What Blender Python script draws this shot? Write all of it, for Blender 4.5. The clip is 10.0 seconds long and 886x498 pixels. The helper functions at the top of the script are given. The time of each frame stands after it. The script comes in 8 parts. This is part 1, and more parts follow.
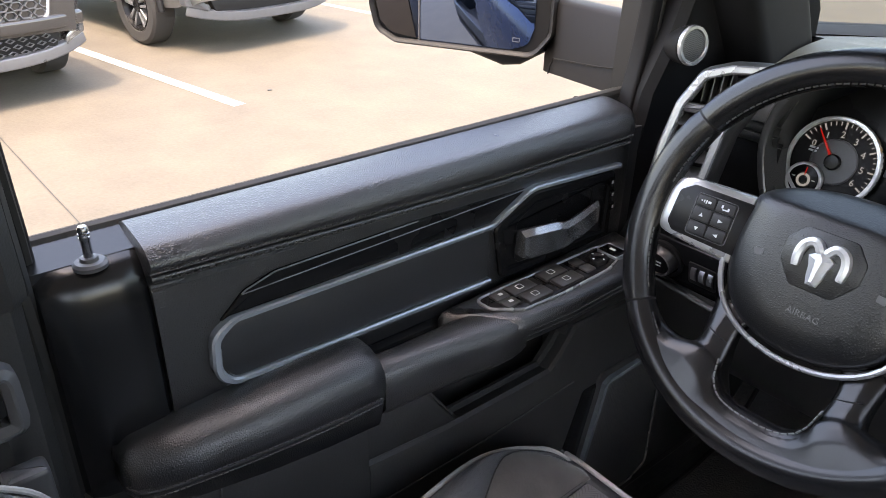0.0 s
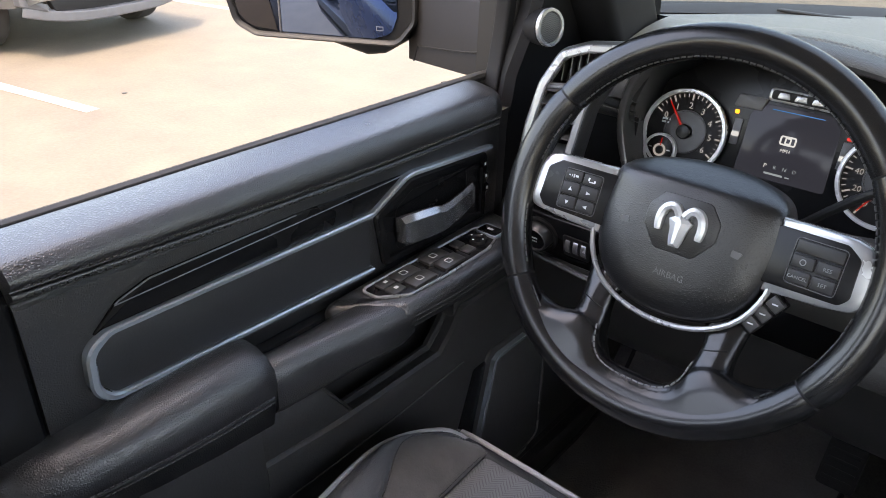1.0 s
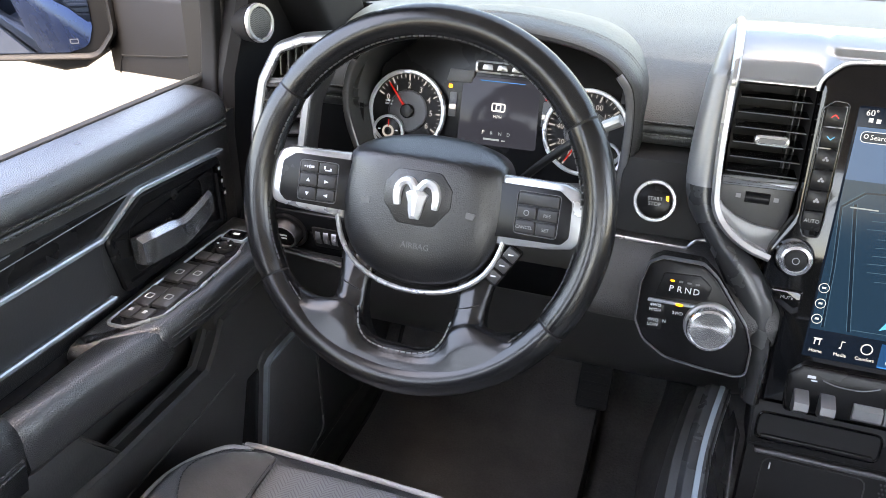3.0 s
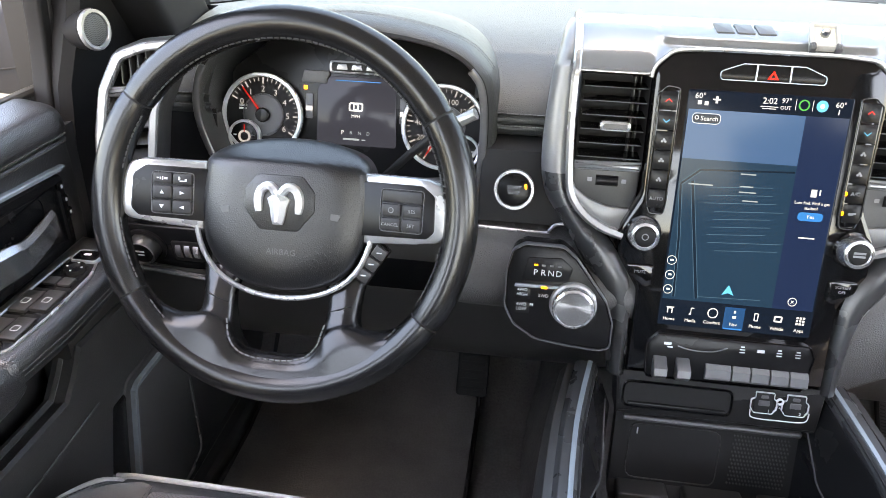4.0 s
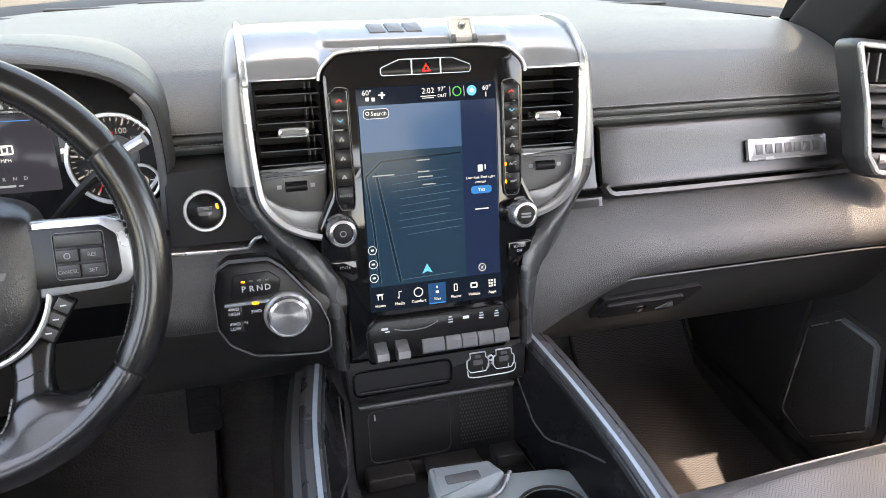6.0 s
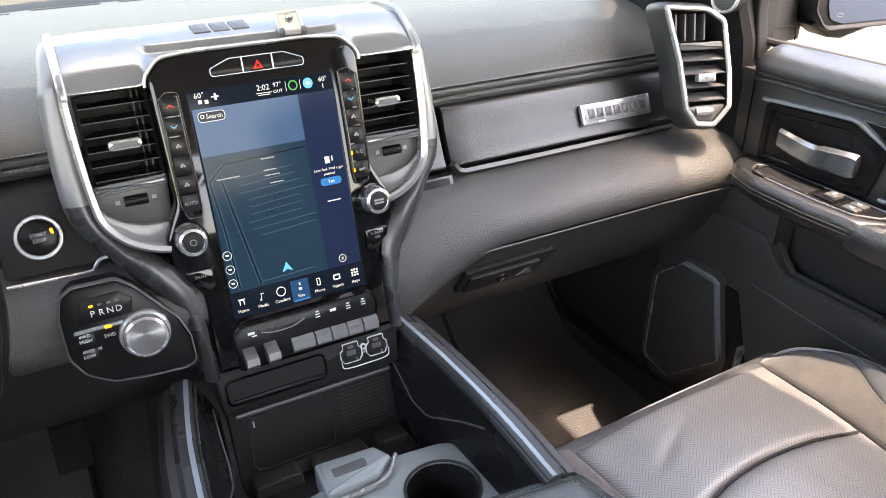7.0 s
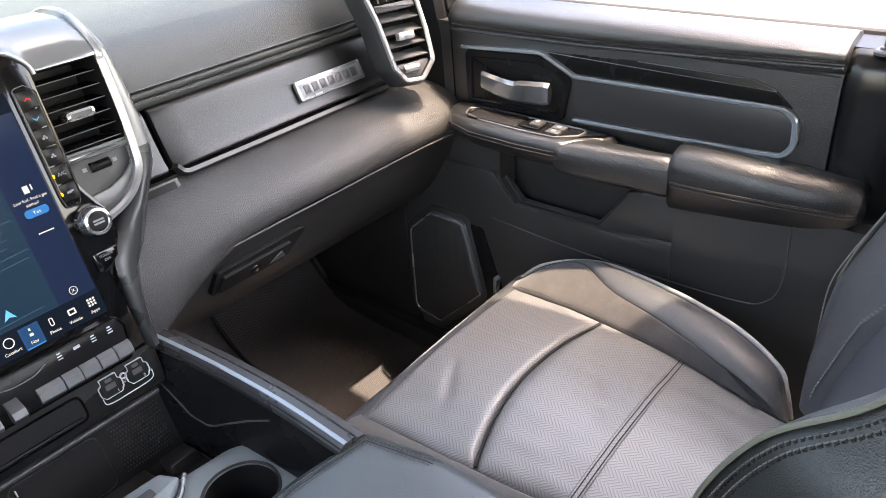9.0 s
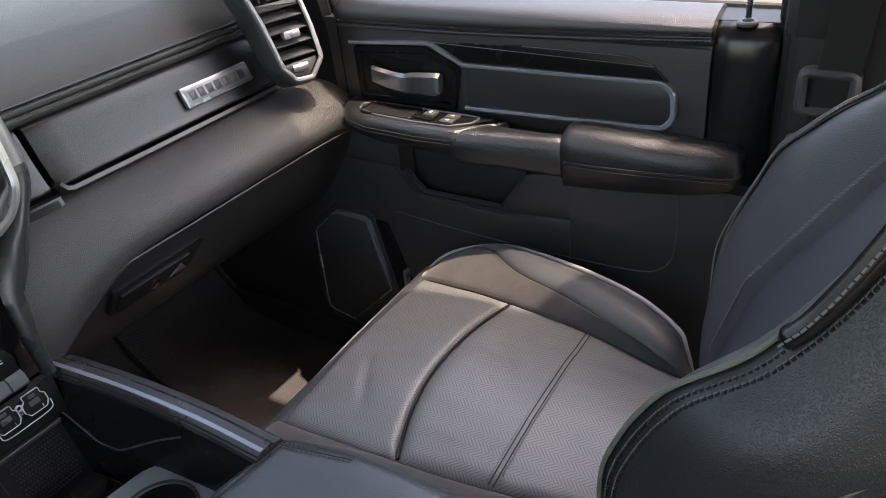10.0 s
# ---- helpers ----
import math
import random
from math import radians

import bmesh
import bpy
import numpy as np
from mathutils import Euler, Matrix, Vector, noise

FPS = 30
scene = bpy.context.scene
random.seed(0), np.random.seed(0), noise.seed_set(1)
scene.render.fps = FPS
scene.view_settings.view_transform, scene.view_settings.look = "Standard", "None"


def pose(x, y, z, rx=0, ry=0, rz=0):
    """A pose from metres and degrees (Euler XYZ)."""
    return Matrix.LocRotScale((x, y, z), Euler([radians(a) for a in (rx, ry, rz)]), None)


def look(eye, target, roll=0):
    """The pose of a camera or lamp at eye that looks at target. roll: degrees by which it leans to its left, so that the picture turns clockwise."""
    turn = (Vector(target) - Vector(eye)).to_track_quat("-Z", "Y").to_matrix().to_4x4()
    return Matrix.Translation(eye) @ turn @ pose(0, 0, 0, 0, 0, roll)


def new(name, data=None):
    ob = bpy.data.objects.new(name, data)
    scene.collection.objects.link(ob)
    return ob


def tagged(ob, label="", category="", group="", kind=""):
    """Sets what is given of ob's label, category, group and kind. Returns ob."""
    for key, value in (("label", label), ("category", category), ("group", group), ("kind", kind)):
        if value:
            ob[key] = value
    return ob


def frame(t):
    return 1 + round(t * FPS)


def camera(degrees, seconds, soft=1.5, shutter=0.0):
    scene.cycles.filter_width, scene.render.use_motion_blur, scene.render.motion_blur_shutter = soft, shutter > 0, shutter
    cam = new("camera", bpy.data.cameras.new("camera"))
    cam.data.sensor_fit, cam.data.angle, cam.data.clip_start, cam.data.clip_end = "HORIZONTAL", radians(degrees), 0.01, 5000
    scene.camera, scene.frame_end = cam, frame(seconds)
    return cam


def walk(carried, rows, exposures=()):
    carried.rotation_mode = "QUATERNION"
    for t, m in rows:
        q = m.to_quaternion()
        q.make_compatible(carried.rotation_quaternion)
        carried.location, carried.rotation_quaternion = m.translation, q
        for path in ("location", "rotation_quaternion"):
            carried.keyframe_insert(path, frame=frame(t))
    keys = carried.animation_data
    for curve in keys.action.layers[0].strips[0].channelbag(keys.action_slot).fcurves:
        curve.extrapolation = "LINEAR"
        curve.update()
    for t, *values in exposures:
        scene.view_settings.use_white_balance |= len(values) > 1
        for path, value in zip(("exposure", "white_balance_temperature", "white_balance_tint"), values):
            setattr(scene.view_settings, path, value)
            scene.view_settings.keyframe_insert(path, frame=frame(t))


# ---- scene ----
cam = camera(61.6, 10.0, soft=0.8)
PATH = [
    (0, -0.2400, -0.8000, 1.0000, 61.888, -1.137, 50.481),
    (0.5, -0.2399, -0.8023, 0.9983, 61.692, -1.176, 45.551),
    (1, -0.2368, -0.8038, 0.9979, 61.469, -1.291, 40.189),
    (1.5, -0.2344, -0.8047, 0.9959, 61.423, -1.265, 35.150),
    (2, -0.2295, -0.8072, 0.9946, 61.586, -1.084, 29.686),
    (3.5, -0.2226, -0.8064, 0.9964, 61.510, -0.902, 13.714),
    (4, -0.2192, -0.8081, 0.9972, 61.610, -1.331, 8.215),
    (4.5, -0.2126, -0.8084, 0.9993, 61.754, -1.777, 2.467),
    (5, -0.2095, -0.8125, 0.9978, 62.285, -2.124, -4.093),
    (5.5, -0.2085, -0.8130, 0.9985, 62.655, -1.913, -10.069),
    (7, -0.1925, -0.8316, 0.9993, 62.110, 0.842, -28.249),
    (7.5, -0.1860, -0.8385, 1.0007, 61.310, 1.947, -33.826),
    (8, -0.1804, -0.8462, 1.0008, 60.652, 2.735, -39.813),
    (8.5, -0.1754, -0.8524, 1.0004, 60.198, 3.660, -44.938),
    (9, -0.1710, -0.8621, 0.9988, 59.423, 4.467, -49.860),
    (9.5, -0.1688, -0.8694, 0.9977, 59.059, 5.057, -53.995),
    (10, -0.1659, -0.8776, 0.9952, 58.393, 5.566, -58.085),
]
EXPOSURES = [(0, 3.38, 8200, 17), (1, 3.45, 8200, 17), (2, 3.64, 8200, 17), (3.5, 4.3, 8350, 16), (4.5, 4.32, 8600, 16), (5, 4.25, 8650, 16), (5.6, 4.15, 8750, 17), (7, 4.1, 8800, 18), (9.4, 4.0, 8650, 18), (9.6, 3.95, 8500, 18), (10, 2.97, 8400, 18)]
walk(cam, [(t, pose(*p)) for t, *p in PATH], EXPOSURES)

# ---- light: a high early-afternoon sun and a clear, slightly hazy sky ----
SUN_FROM = Vector((0.155, -0.30, 1.0)).normalized()
world = bpy.data.worlds.new("sky")
scene.world = world
world.use_nodes = True
wn = world.node_tree.nodes
sky = wn.new("ShaderNodeTexSky")
sky.sky_type = "NISHITA"
sky.sun_disc = False
sky.sun_elevation = math.asin(SUN_FROM.z)
sky.sun_rotation = math.atan2(SUN_FROM.x, SUN_FROM.y)
sky.dust_density = 2.5
sky.air_density = 1.2
wn["Background"].inputs["Strength"].default_value = 0.15
world.node_tree.links.new(sky.outputs[0], wn["Background"].inputs["Color"])
sun = new("sun", bpy.data.lights.new("sun", "SUN"))
sun.data.energy = 0.75
sun.data.angle = radians(0.8)
sun.data.color = (1.0, 0.96, 0.91)
sun.matrix_world = look(SUN_FROM * 20, (0, 0, 0))

# ---- materials ----


def material(name, color, rough=0.5, metal=0.0, grain=0.0, grain_size=0.0015, cells=False, vary=0.12, patch=0.08,
             rough_vary=0.08, coat=0.0, spec=0.5, sheen=0.0, bump_dist=0.0004):
    """A surface with tone varied at a broad and a fine scale, and a relief of its own."""
    m = bpy.data.materials.new(name)
    m.use_nodes = True
    nt = m.node_tree
    n, link = nt.nodes, nt.links.new
    b = n["Principled BSDF"]
    geo = n.new("ShaderNodeNewGeometry")
    broad = n.new("ShaderNodeTexNoise")
    broad.inputs["Scale"].default_value = 1.0 / patch
    broad.inputs["Detail"].default_value = 5.0
    fine = n.new("ShaderNodeTexNoise")
    fine.inputs["Scale"].default_value = 0.6 / grain_size
    fine.inputs["Detail"].default_value = 2.0
    for tex in (broad, fine):
        link(geo.outputs["Position"], tex.inputs["Vector"])
    mix = n.new("ShaderNodeMath")
    mix.operation = "MULTIPLY_ADD"
    link(broad.outputs["Fac"], mix.inputs[0])
    mix.inputs[1].default_value = 0.7
    fine_part = n.new("ShaderNodeMath")
    fine_part.operation = "MULTIPLY"
    link(fine.outputs["Fac"], fine_part.inputs[0])
    fine_part.inputs[1].default_value = 0.3
    link(fine_part.outputs[0], mix.inputs[2])
    tone = n.new("ShaderNodeMapRange")
    tone.inputs["From Min"].default_value = 0.3
    tone.inputs["From Max"].default_value = 0.7
    tone.inputs["To Min"].default_value = 1.0 - vary
    tone.inputs["To Max"].default_value = 1.0 + vary
    link(mix.outputs[0], tone.inputs["Value"])
    col = n.new("ShaderNodeVectorMath")
    col.operation = "SCALE"
    col.inputs[0].default_value = color[:3]
    link(tone.outputs["Result"], col.inputs["Scale"])
    link(col.outputs["Vector"], b.inputs["Base Color"])
    rmap = n.new("ShaderNodeMapRange")
    rmap.inputs["To Min"].default_value = max(0.02, rough - rough_vary)
    rmap.inputs["To Max"].default_value = min(1.0, rough + rough_vary)
    link(broad.outputs["Fac"], rmap.inputs["Value"])
    link(rmap.outputs["Result"], b.inputs["Roughness"])
    b.inputs["Metallic"].default_value = metal
    b.inputs["Coat Weight"].default_value = coat
    b.inputs["Coat Roughness"].default_value = 0.05
    b.inputs["Specular IOR Level"].default_value = spec
    if sheen:
        b.inputs["Sheen Weight"].default_value = sheen
        b.inputs["Sheen Roughness"].default_value = 0.5
    if grain:
        bump = n.new("ShaderNodeBump")
        bump.inputs["Strength"].default_value = grain
        bump.inputs["Distance"].default_value = bump_dist
        if cells:
            cell = n.new("ShaderNodeTexVoronoi")
            cell.feature = "DISTANCE_TO_EDGE"
            cell.inputs["Scale"].default_value = 1.0 / grain_size
            warp = n.new("ShaderNodeVectorMath")
            warp.operation = "MULTIPLY_ADD"
            link(broad.outputs["Color"], warp.inputs[0])
            warp.inputs[1].default_value = (0.003, 0.003, 0.003)
            link(geo.outputs["Position"], warp.inputs[2])
            link(warp.outputs["Vector"], cell.inputs["Vector"])
            pebble = n.new("ShaderNodeMapRange")
            pebble.interpolation_type = "SMOOTHSTEP"
            pebble.inputs["From Max"].default_value = 0.46
            link(cell.outputs["Distance"], pebble.inputs["Value"])
            link(pebble.outputs["Result"], bump.inputs["Height"])
        else:
            link(fine.outputs["Fac"], bump.inputs["Height"])
        link(bump.outputs["Normal"], b.inputs["Normal"])
    return m


def glow(name, color, strength):
    m = bpy.data.materials.new(name)
    m.use_nodes = True
    b = m.node_tree.nodes["Principled BSDF"]
    b.inputs["Base Color"].default_value = (*[c * 0.06 for c in color], 1)
    b.inputs["Emission Color"].default_value = (*color, 1)
    b.inputs["Emission Strength"].default_value = strength * 0.78
    b.inputs["Roughness"].default_value = 0.12
    b.inputs["Specular IOR Level"].default_value = 0.12
    return m


def woven(name, color, color2, size, rough, herring=True, depth=0.0006, upright=False):
    """Perforated herringbone leather or a ribbed carpet: short slanted bars in rows, in relief and tone."""
    m = material(name, color, rough, grain_size=0.002, vary=0.1)
    nt = m.node_tree
    n, link = nt.nodes, nt.links.new
    b = n["Principled BSDF"]
    geo = n.new("ShaderNodeNewGeometry")
    sep = n.new("ShaderNodeSeparateXYZ")
    link(geo.outputs["Position"], sep.inputs[0])

    def op(kind, a, c):
        k = n.new("ShaderNodeMath")
        k.operation = kind
        for i, v in enumerate((a, c)):
            if isinstance(v, (int, float)):
                k.inputs[i].default_value = v
            else:
                link(v, k.inputs[i])
        return k.outputs[0]

    ax = op("ADD", sep.outputs["X"], sep.outputs["Y"]) if upright else sep.outputs["X"]
    ay = sep.outputs["Z"] if upright else sep.outputs["Y"]
    across = op("MULTIPLY", ax, 1.0 / (size * 2.2))
    zig = op("PINGPONG", across, 1.0)
    column = op("MULTIPLY", op("FLOOR", across, 0.0), 0.5)
    slant = op("ADD", op("ADD", op("MULTIPLY", ay, 1.0 / size), column), op("MULTIPLY", zig, 2.2 if herring else 0.3))
    bars = op("PINGPONG", slant, 0.5)
    dots = op("PINGPONG", op("MULTIPLY", ax, 1.0 / (size * 0.5)), 0.5)
    height = op("MULTIPLY", op("SMOOTH_MIN", bars, 0.3), op("ADD", dots, 0.5))
    bump = n.new("ShaderNodeBump")
    bump.inputs["Strength"].default_value = 0.7
    bump.inputs["Distance"].default_value = depth
    link(height, bump.inputs["Height"])
    link(bump.outputs["Normal"], b.inputs["Normal"])
    old = b.inputs["Base Color"].links[0].from_socket
    mixer = n.new("ShaderNodeMix")
    mixer.data_type = "RGBA"
    link(op("GREATER_THAN", bars, 0.34), mixer.inputs["Factor"])
    link(old, mixer.inputs["A"])
    mixer.inputs["B"].default_value = (*color2, 1)
    link(mixer.outputs["Result"], b.inputs["Base Color"])
    return m


LEATHER = material("black_grained_leather", (0.017, 0.0176, 0.0188), 0.30, grain=0.8, grain_size=0.0022, cells=True, bump_dist=0.00032, spec=1.0, rough_vary=0.05)
# SOFT and ROLL: one black skin, colour lifted to imitate sky sheen, ROLL the more
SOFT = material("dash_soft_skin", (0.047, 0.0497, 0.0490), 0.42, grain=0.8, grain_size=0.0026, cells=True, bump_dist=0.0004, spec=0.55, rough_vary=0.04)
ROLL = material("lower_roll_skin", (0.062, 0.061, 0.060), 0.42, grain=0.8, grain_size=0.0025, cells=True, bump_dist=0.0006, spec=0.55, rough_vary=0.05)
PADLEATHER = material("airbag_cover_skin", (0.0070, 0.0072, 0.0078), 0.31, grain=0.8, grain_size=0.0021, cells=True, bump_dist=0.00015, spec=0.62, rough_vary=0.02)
SMOOTH = material("smooth_wheel_leather", (0.0075, 0.0075, 0.008), 0.25, grain=0.22, grain_size=0.0014, vary=0.07, patch=0.15, rough_vary=0.03, spec=0.52)
PLASTIC = material("matte_black_plastic", (0.031, 0.0308, 0.0305), 0.38, grain=0.5, grain_size=0.0013, bump_dist=0.0004, spec=0.65)
DARK = material("deep_black_plastic", (0.011, 0.011, 0.0115), 0.55, grain=0.2, grain_size=0.001, bump_dist=0.0002, spec=0.25)
GREY = material("charcoal_trim_plastic", (0.075, 0.075, 0.078), 0.42, grain=0.25, grain_size=0.001, bump_dist=0.0002)
GLOSS = material("piano_black", (0.004, 0.004, 0.0045), 0.08, coat=0.25, vary=0.05, rough_vary=0.03, spec=0.35)
SILVER = material("satin_silver_paint", (0.36, 0.365, 0.37), 0.27, 0.6, vary=0.05, grain_size=0.0008, rough_vary=0.05)
RAILTRIM = material("pale_rail_trim", (0.26, 0.31, 0.35), 0.3, 0.3, vary=0.06)
TRIM = material("blue_grey_satin_trim", (0.38, 0.425, 0.46), 0.23, 0.55, vary=0.06, grain_size=0.0008, rough_vary=0.05)
CHROME = material("polished_chrome", (0.62, 0.63, 0.64), 0.13, 0.8, vary=0.04, rough_vary=0.04)
EMBLEM = material("satin_emblem_chrome", (0.55, 0.56, 0.57), 0.30, 0.45, vary=0.04, rough_vary=0.03)
SUEDE = material("charcoal_suede", (0.072, 0.066, 0.063), 0.95, grain=0.5, grain_size=0.0012, vary=0.3, patch=0.03, sheen=0.4)
INSERT = woven("herringbone_perforated_leather", (0.185, 0.186, 0.190), (0.112, 0.112, 0.115), 0.0052, 0.40, depth=0.0006)
INSERT.node_tree.nodes["Principled BSDF"].inputs["Specular IOR Level"].default_value = 0.95
# black leather with its base colour raised to imitate the sunlit gloss
SEATLEATHER = material("sun_lightened_bolster_leather", (0.080, 0.083, 0.088), 0.36, grain=0.7, grain_size=0.0019, cells=True, bump_dist=0.00028, spec=0.6, rough_vary=0.03)
CARPET = material("black_carpet", (0.135, 0.130, 0.126), 0.95, grain=0.9, grain_size=0.003, vary=0.35, bump_dist=0.002)
MAT = woven("ribbed_mat_weave", (0.125, 0.116, 0.117), (0.060, 0.056, 0.057), 0.0045, 0.9, herring=False, depth=0.0015)
RUBBER = material("black_rubber", (0.015, 0.015, 0.015), 0.7, grain=0.2)
THREAD = material("grey_thread", (0.17, 0.17, 0.165), 0.7, vary=0.2)
DARKTHREAD = material("dark_thread", (0.012, 0.012, 0.013), 0.7, vary=0.2)
DOORTHREAD = material("slate_thread", (0.060, 0.060, 0.061), 0.6, vary=0.2)
PIPING = material("light_grey_piping", (0.42, 0.41, 0.39), 0.5, grain=0.2, vary=0.15)
# PLASTIC again for the lower door, lightened to imitate light from the window
DOORPLASTIC = material("window_lit_door_plastic", (0.036, 0.0356, 0.0352), 0.36, grain=0.6, grain_size=0.0014, bump_dist=0.0004, spec=0.75)
DIALFACE = material("charcoal_dial_face", (0.012, 0.012, 0.013), 0.55, spec=0.2)
DIALINNER = material("grey_dial_centre", (0.055, 0.055, 0.058), 0.4)
SHELFSILVER = material("satin_silver_shelf", (0.25, 0.260, 0.270), 0.19, 0.55, vary=0.05, grain_size=0.0008)
PLAINMAT = material("black_cut_pile_mat", (0.13, 0.125, 0.121), 0.95, grain=0.9, grain_size=0.0022, vary=0.25, bump_dist=0.0015)
BACKSIDE = material("smooth_seat_side_leather", (0.019, 0.0225, 0.0225), 0.34, grain=0.6, grain_size=0.0020, cells=True, bump_dist=0.0003, spec=0.7, rough_vary=0.04)
FLANK = material("satin_grey_flank", (0.22, 0.22, 0.224), 0.36, 0.4, vary=0.05)
PANEL = material("grey_door_inlay", (0.024, 0.0246, 0.0265), 0.38, grain=0.35, grain_size=0.0016, spec=0.7)
# black lid leather; the bluish sheen on it is put into the base colour
LIDLEATHER = material("blue_sheen_lid_leather", (0.048, 0.058, 0.062), 0.34, grain=0.6, grain_size=0.0020, cells=True, bump_dist=0.00028, spec=0.9, rough_vary=0.04)
CUPGREY = material("blue_grey_tray_plastic", (0.20, 0.23, 0.238), 0.32, grain=0.2, grain_size=0.0009, bump_dist=0.0002)
STEEL = material("brushed_steel", (0.35, 0.35, 0.36), 0.25, 1.0, vary=0.15)
CONCRETE = material("sunlit_concrete", (0.0875, 0.0735, 0.0535), 0.85, grain=0.5, grain_size=0.012, vary=0.22, patch=0.4, bump_dist=0.003)
PAINTLINE = material("worn_white_road_paint", (0.27, 0.255, 0.23), 0.7, grain=0.3, grain_size=0.006, vary=0.15)
CARGREY = material("dark_grey_car_paint", (0.055, 0.053, 0.052), 0.22, 0.5, coat=0.8, vary=0.06)
CARGREY2 = material("grey_car_paint", (0.17, 0.165, 0.155), 0.24, 0.5, coat=0.8, vary=0.06)
TYRE = material("tyre_rubber", (0.03, 0.029, 0.028), 0.8, grain=0.4, grain_size=0.004)
SKIN = material("dark_blue_body_paint", (0.03, 0.045, 0.085), 0.28, 0.4, coat=0.7)
LINER = material("pale_grey_headliner", (0.76, 0.745, 0.725), 0.9, grain=0.3)
PLATE = material("satin_black_face", (0.009, 0.009, 0.0096), 0.26, vary=0.08, spec=0.18)
INK = material("printed_white_marking", (0.6, 0.61, 0.62), 0.5)
KEYINK = material("faint_key_marking", (0.22, 0.22, 0.225), 0.5)
KEYBLACK = material("black_rubber_key", (0.014, 0.014, 0.015), 0.45, grain=0.2, grain_size=0.0008, bump_dist=0.0001, spec=0.4)
DIMINK = material("embossed_grey_marking", (0.09, 0.09, 0.09), 0.5)
LAMPGLASS = material("clear_headlamp", (0.5, 0.5, 0.5), 0.05, 0.6, coat=1.0)
BACKINSERT = material("grey_blue_backrest_leather", (0.055, 0.06, 0.07), 0.5, grain=0.3, grain_size=0.0015)
OLIVEPIPING = material("olive_grey_piping", (0.14, 0.15, 0.12), 0.55, vary=0.15)
GREYMETAL = material("grey_metallic_plastic", (0.15, 0.15, 0.155), 0.30, 0.45, grain=0.1, vary=0.08)
KEYGREY = material("brushed_grey_key", (0.18, 0.185, 0.19), 0.30, 0.4, vary=0.03, rough_vary=0.02)
RAILGREY = material("satin_grey_rail_paint", (0.055, 0.0565, 0.059), 0.27, 0.35, vary=0.04)
LEVER = material("dark_chrome", (0.30, 0.32, 0.34), 0.18, 0.85, vary=0.04)
CREAM = material("cream_adhesive", (0.62, 0.58, 0.46), 0.6)
DIALRING = material("bright_dial_ring", (0.72, 0.73, 0.74), 0.28, 0.3, vary=0.03)
DARKMIRROR = material("dark_wide_mirror", (0.07, 0.07, 0.08), 0.05, 1.0, vary=0.03, rough_vary=0.01)
SPUN = material("spun_aluminium", (0.50, 0.505, 0.515), 0.24, 0.9, vary=0.1, grain=0.1)
SPUN.node_tree.nodes["Principled BSDF"].inputs["Anisotropic"].default_value = 0.8
GRILLE = woven("fine_speaker_mesh", (0.060, 0.060, 0.058), (0.018, 0.018, 0.018), 0.0022, 0.5, herring=False, depth=0.0004, upright=True)
BLUEMIRROR = material("tinted_mirror_glass", (0.17, 0.23, 0.36), 0.03, 1.0, vary=0.03, rough_vary=0.01)
S_BLUE = glow("screen_sky_blue", (0.060, 0.150, 0.33), 0.078)
S_MAP = glow("screen_map_blue", (0.026, 0.082, 0.16), 0.046)
S_PANE = glow("screen_side_pane", (0.018, 0.040, 0.115), 0.062)
S_BAR = glow("screen_bar_navy", (0.010, 0.020, 0.042), 0.064)
S_WHITE = glow("screen_white", (0.75, 0.83, 0.9), 0.098)
S_BTN = glow("screen_button_blue", (0.015, 0.17, 0.5), 0.130)
S_NAV = glow("screen_highlight_blue", (0.015, 0.085, 0.24), 0.085)
S_GREEN = glow("screen_green", (0.05, 0.4, 0.09), 0.104)
S_CYAN = glow("screen_cyan", (0.08, 0.5, 0.85), 0.117)
S_LINE = glow("screen_road_line", (0.055, 0.13, 0.21), 0.104)
S_ROAD = glow("screen_road_dark", (0.010, 0.025, 0.05), 0.078)
S_AMBER = glow("amber_lamp", (1.0, 0.33, 0.02), 0.38)
S_RED = glow("red_lamp", (0.8, 0.03, 0.02), 0.16)
S_LABEL = glow("screen_dim_label", (0.3, 0.38, 0.45), 0.10)
NEEDLE = glow("lit_red_needle", (0.75, 0.035, 0.03), 0.05)
PILLAR = material("black_pillar_trim", (0.011, 0.011, 0.012), 0.6, grain=0.3, grain_size=0.0012, bump_dist=0.0002, spec=0.18)
DIALWHITE = glow("backlit_dial_white", (0.80, 0.83, 0.86), 0.045)
S_DIM = glow("dim_display", (0.045, 0.052, 0.075), 0.078)


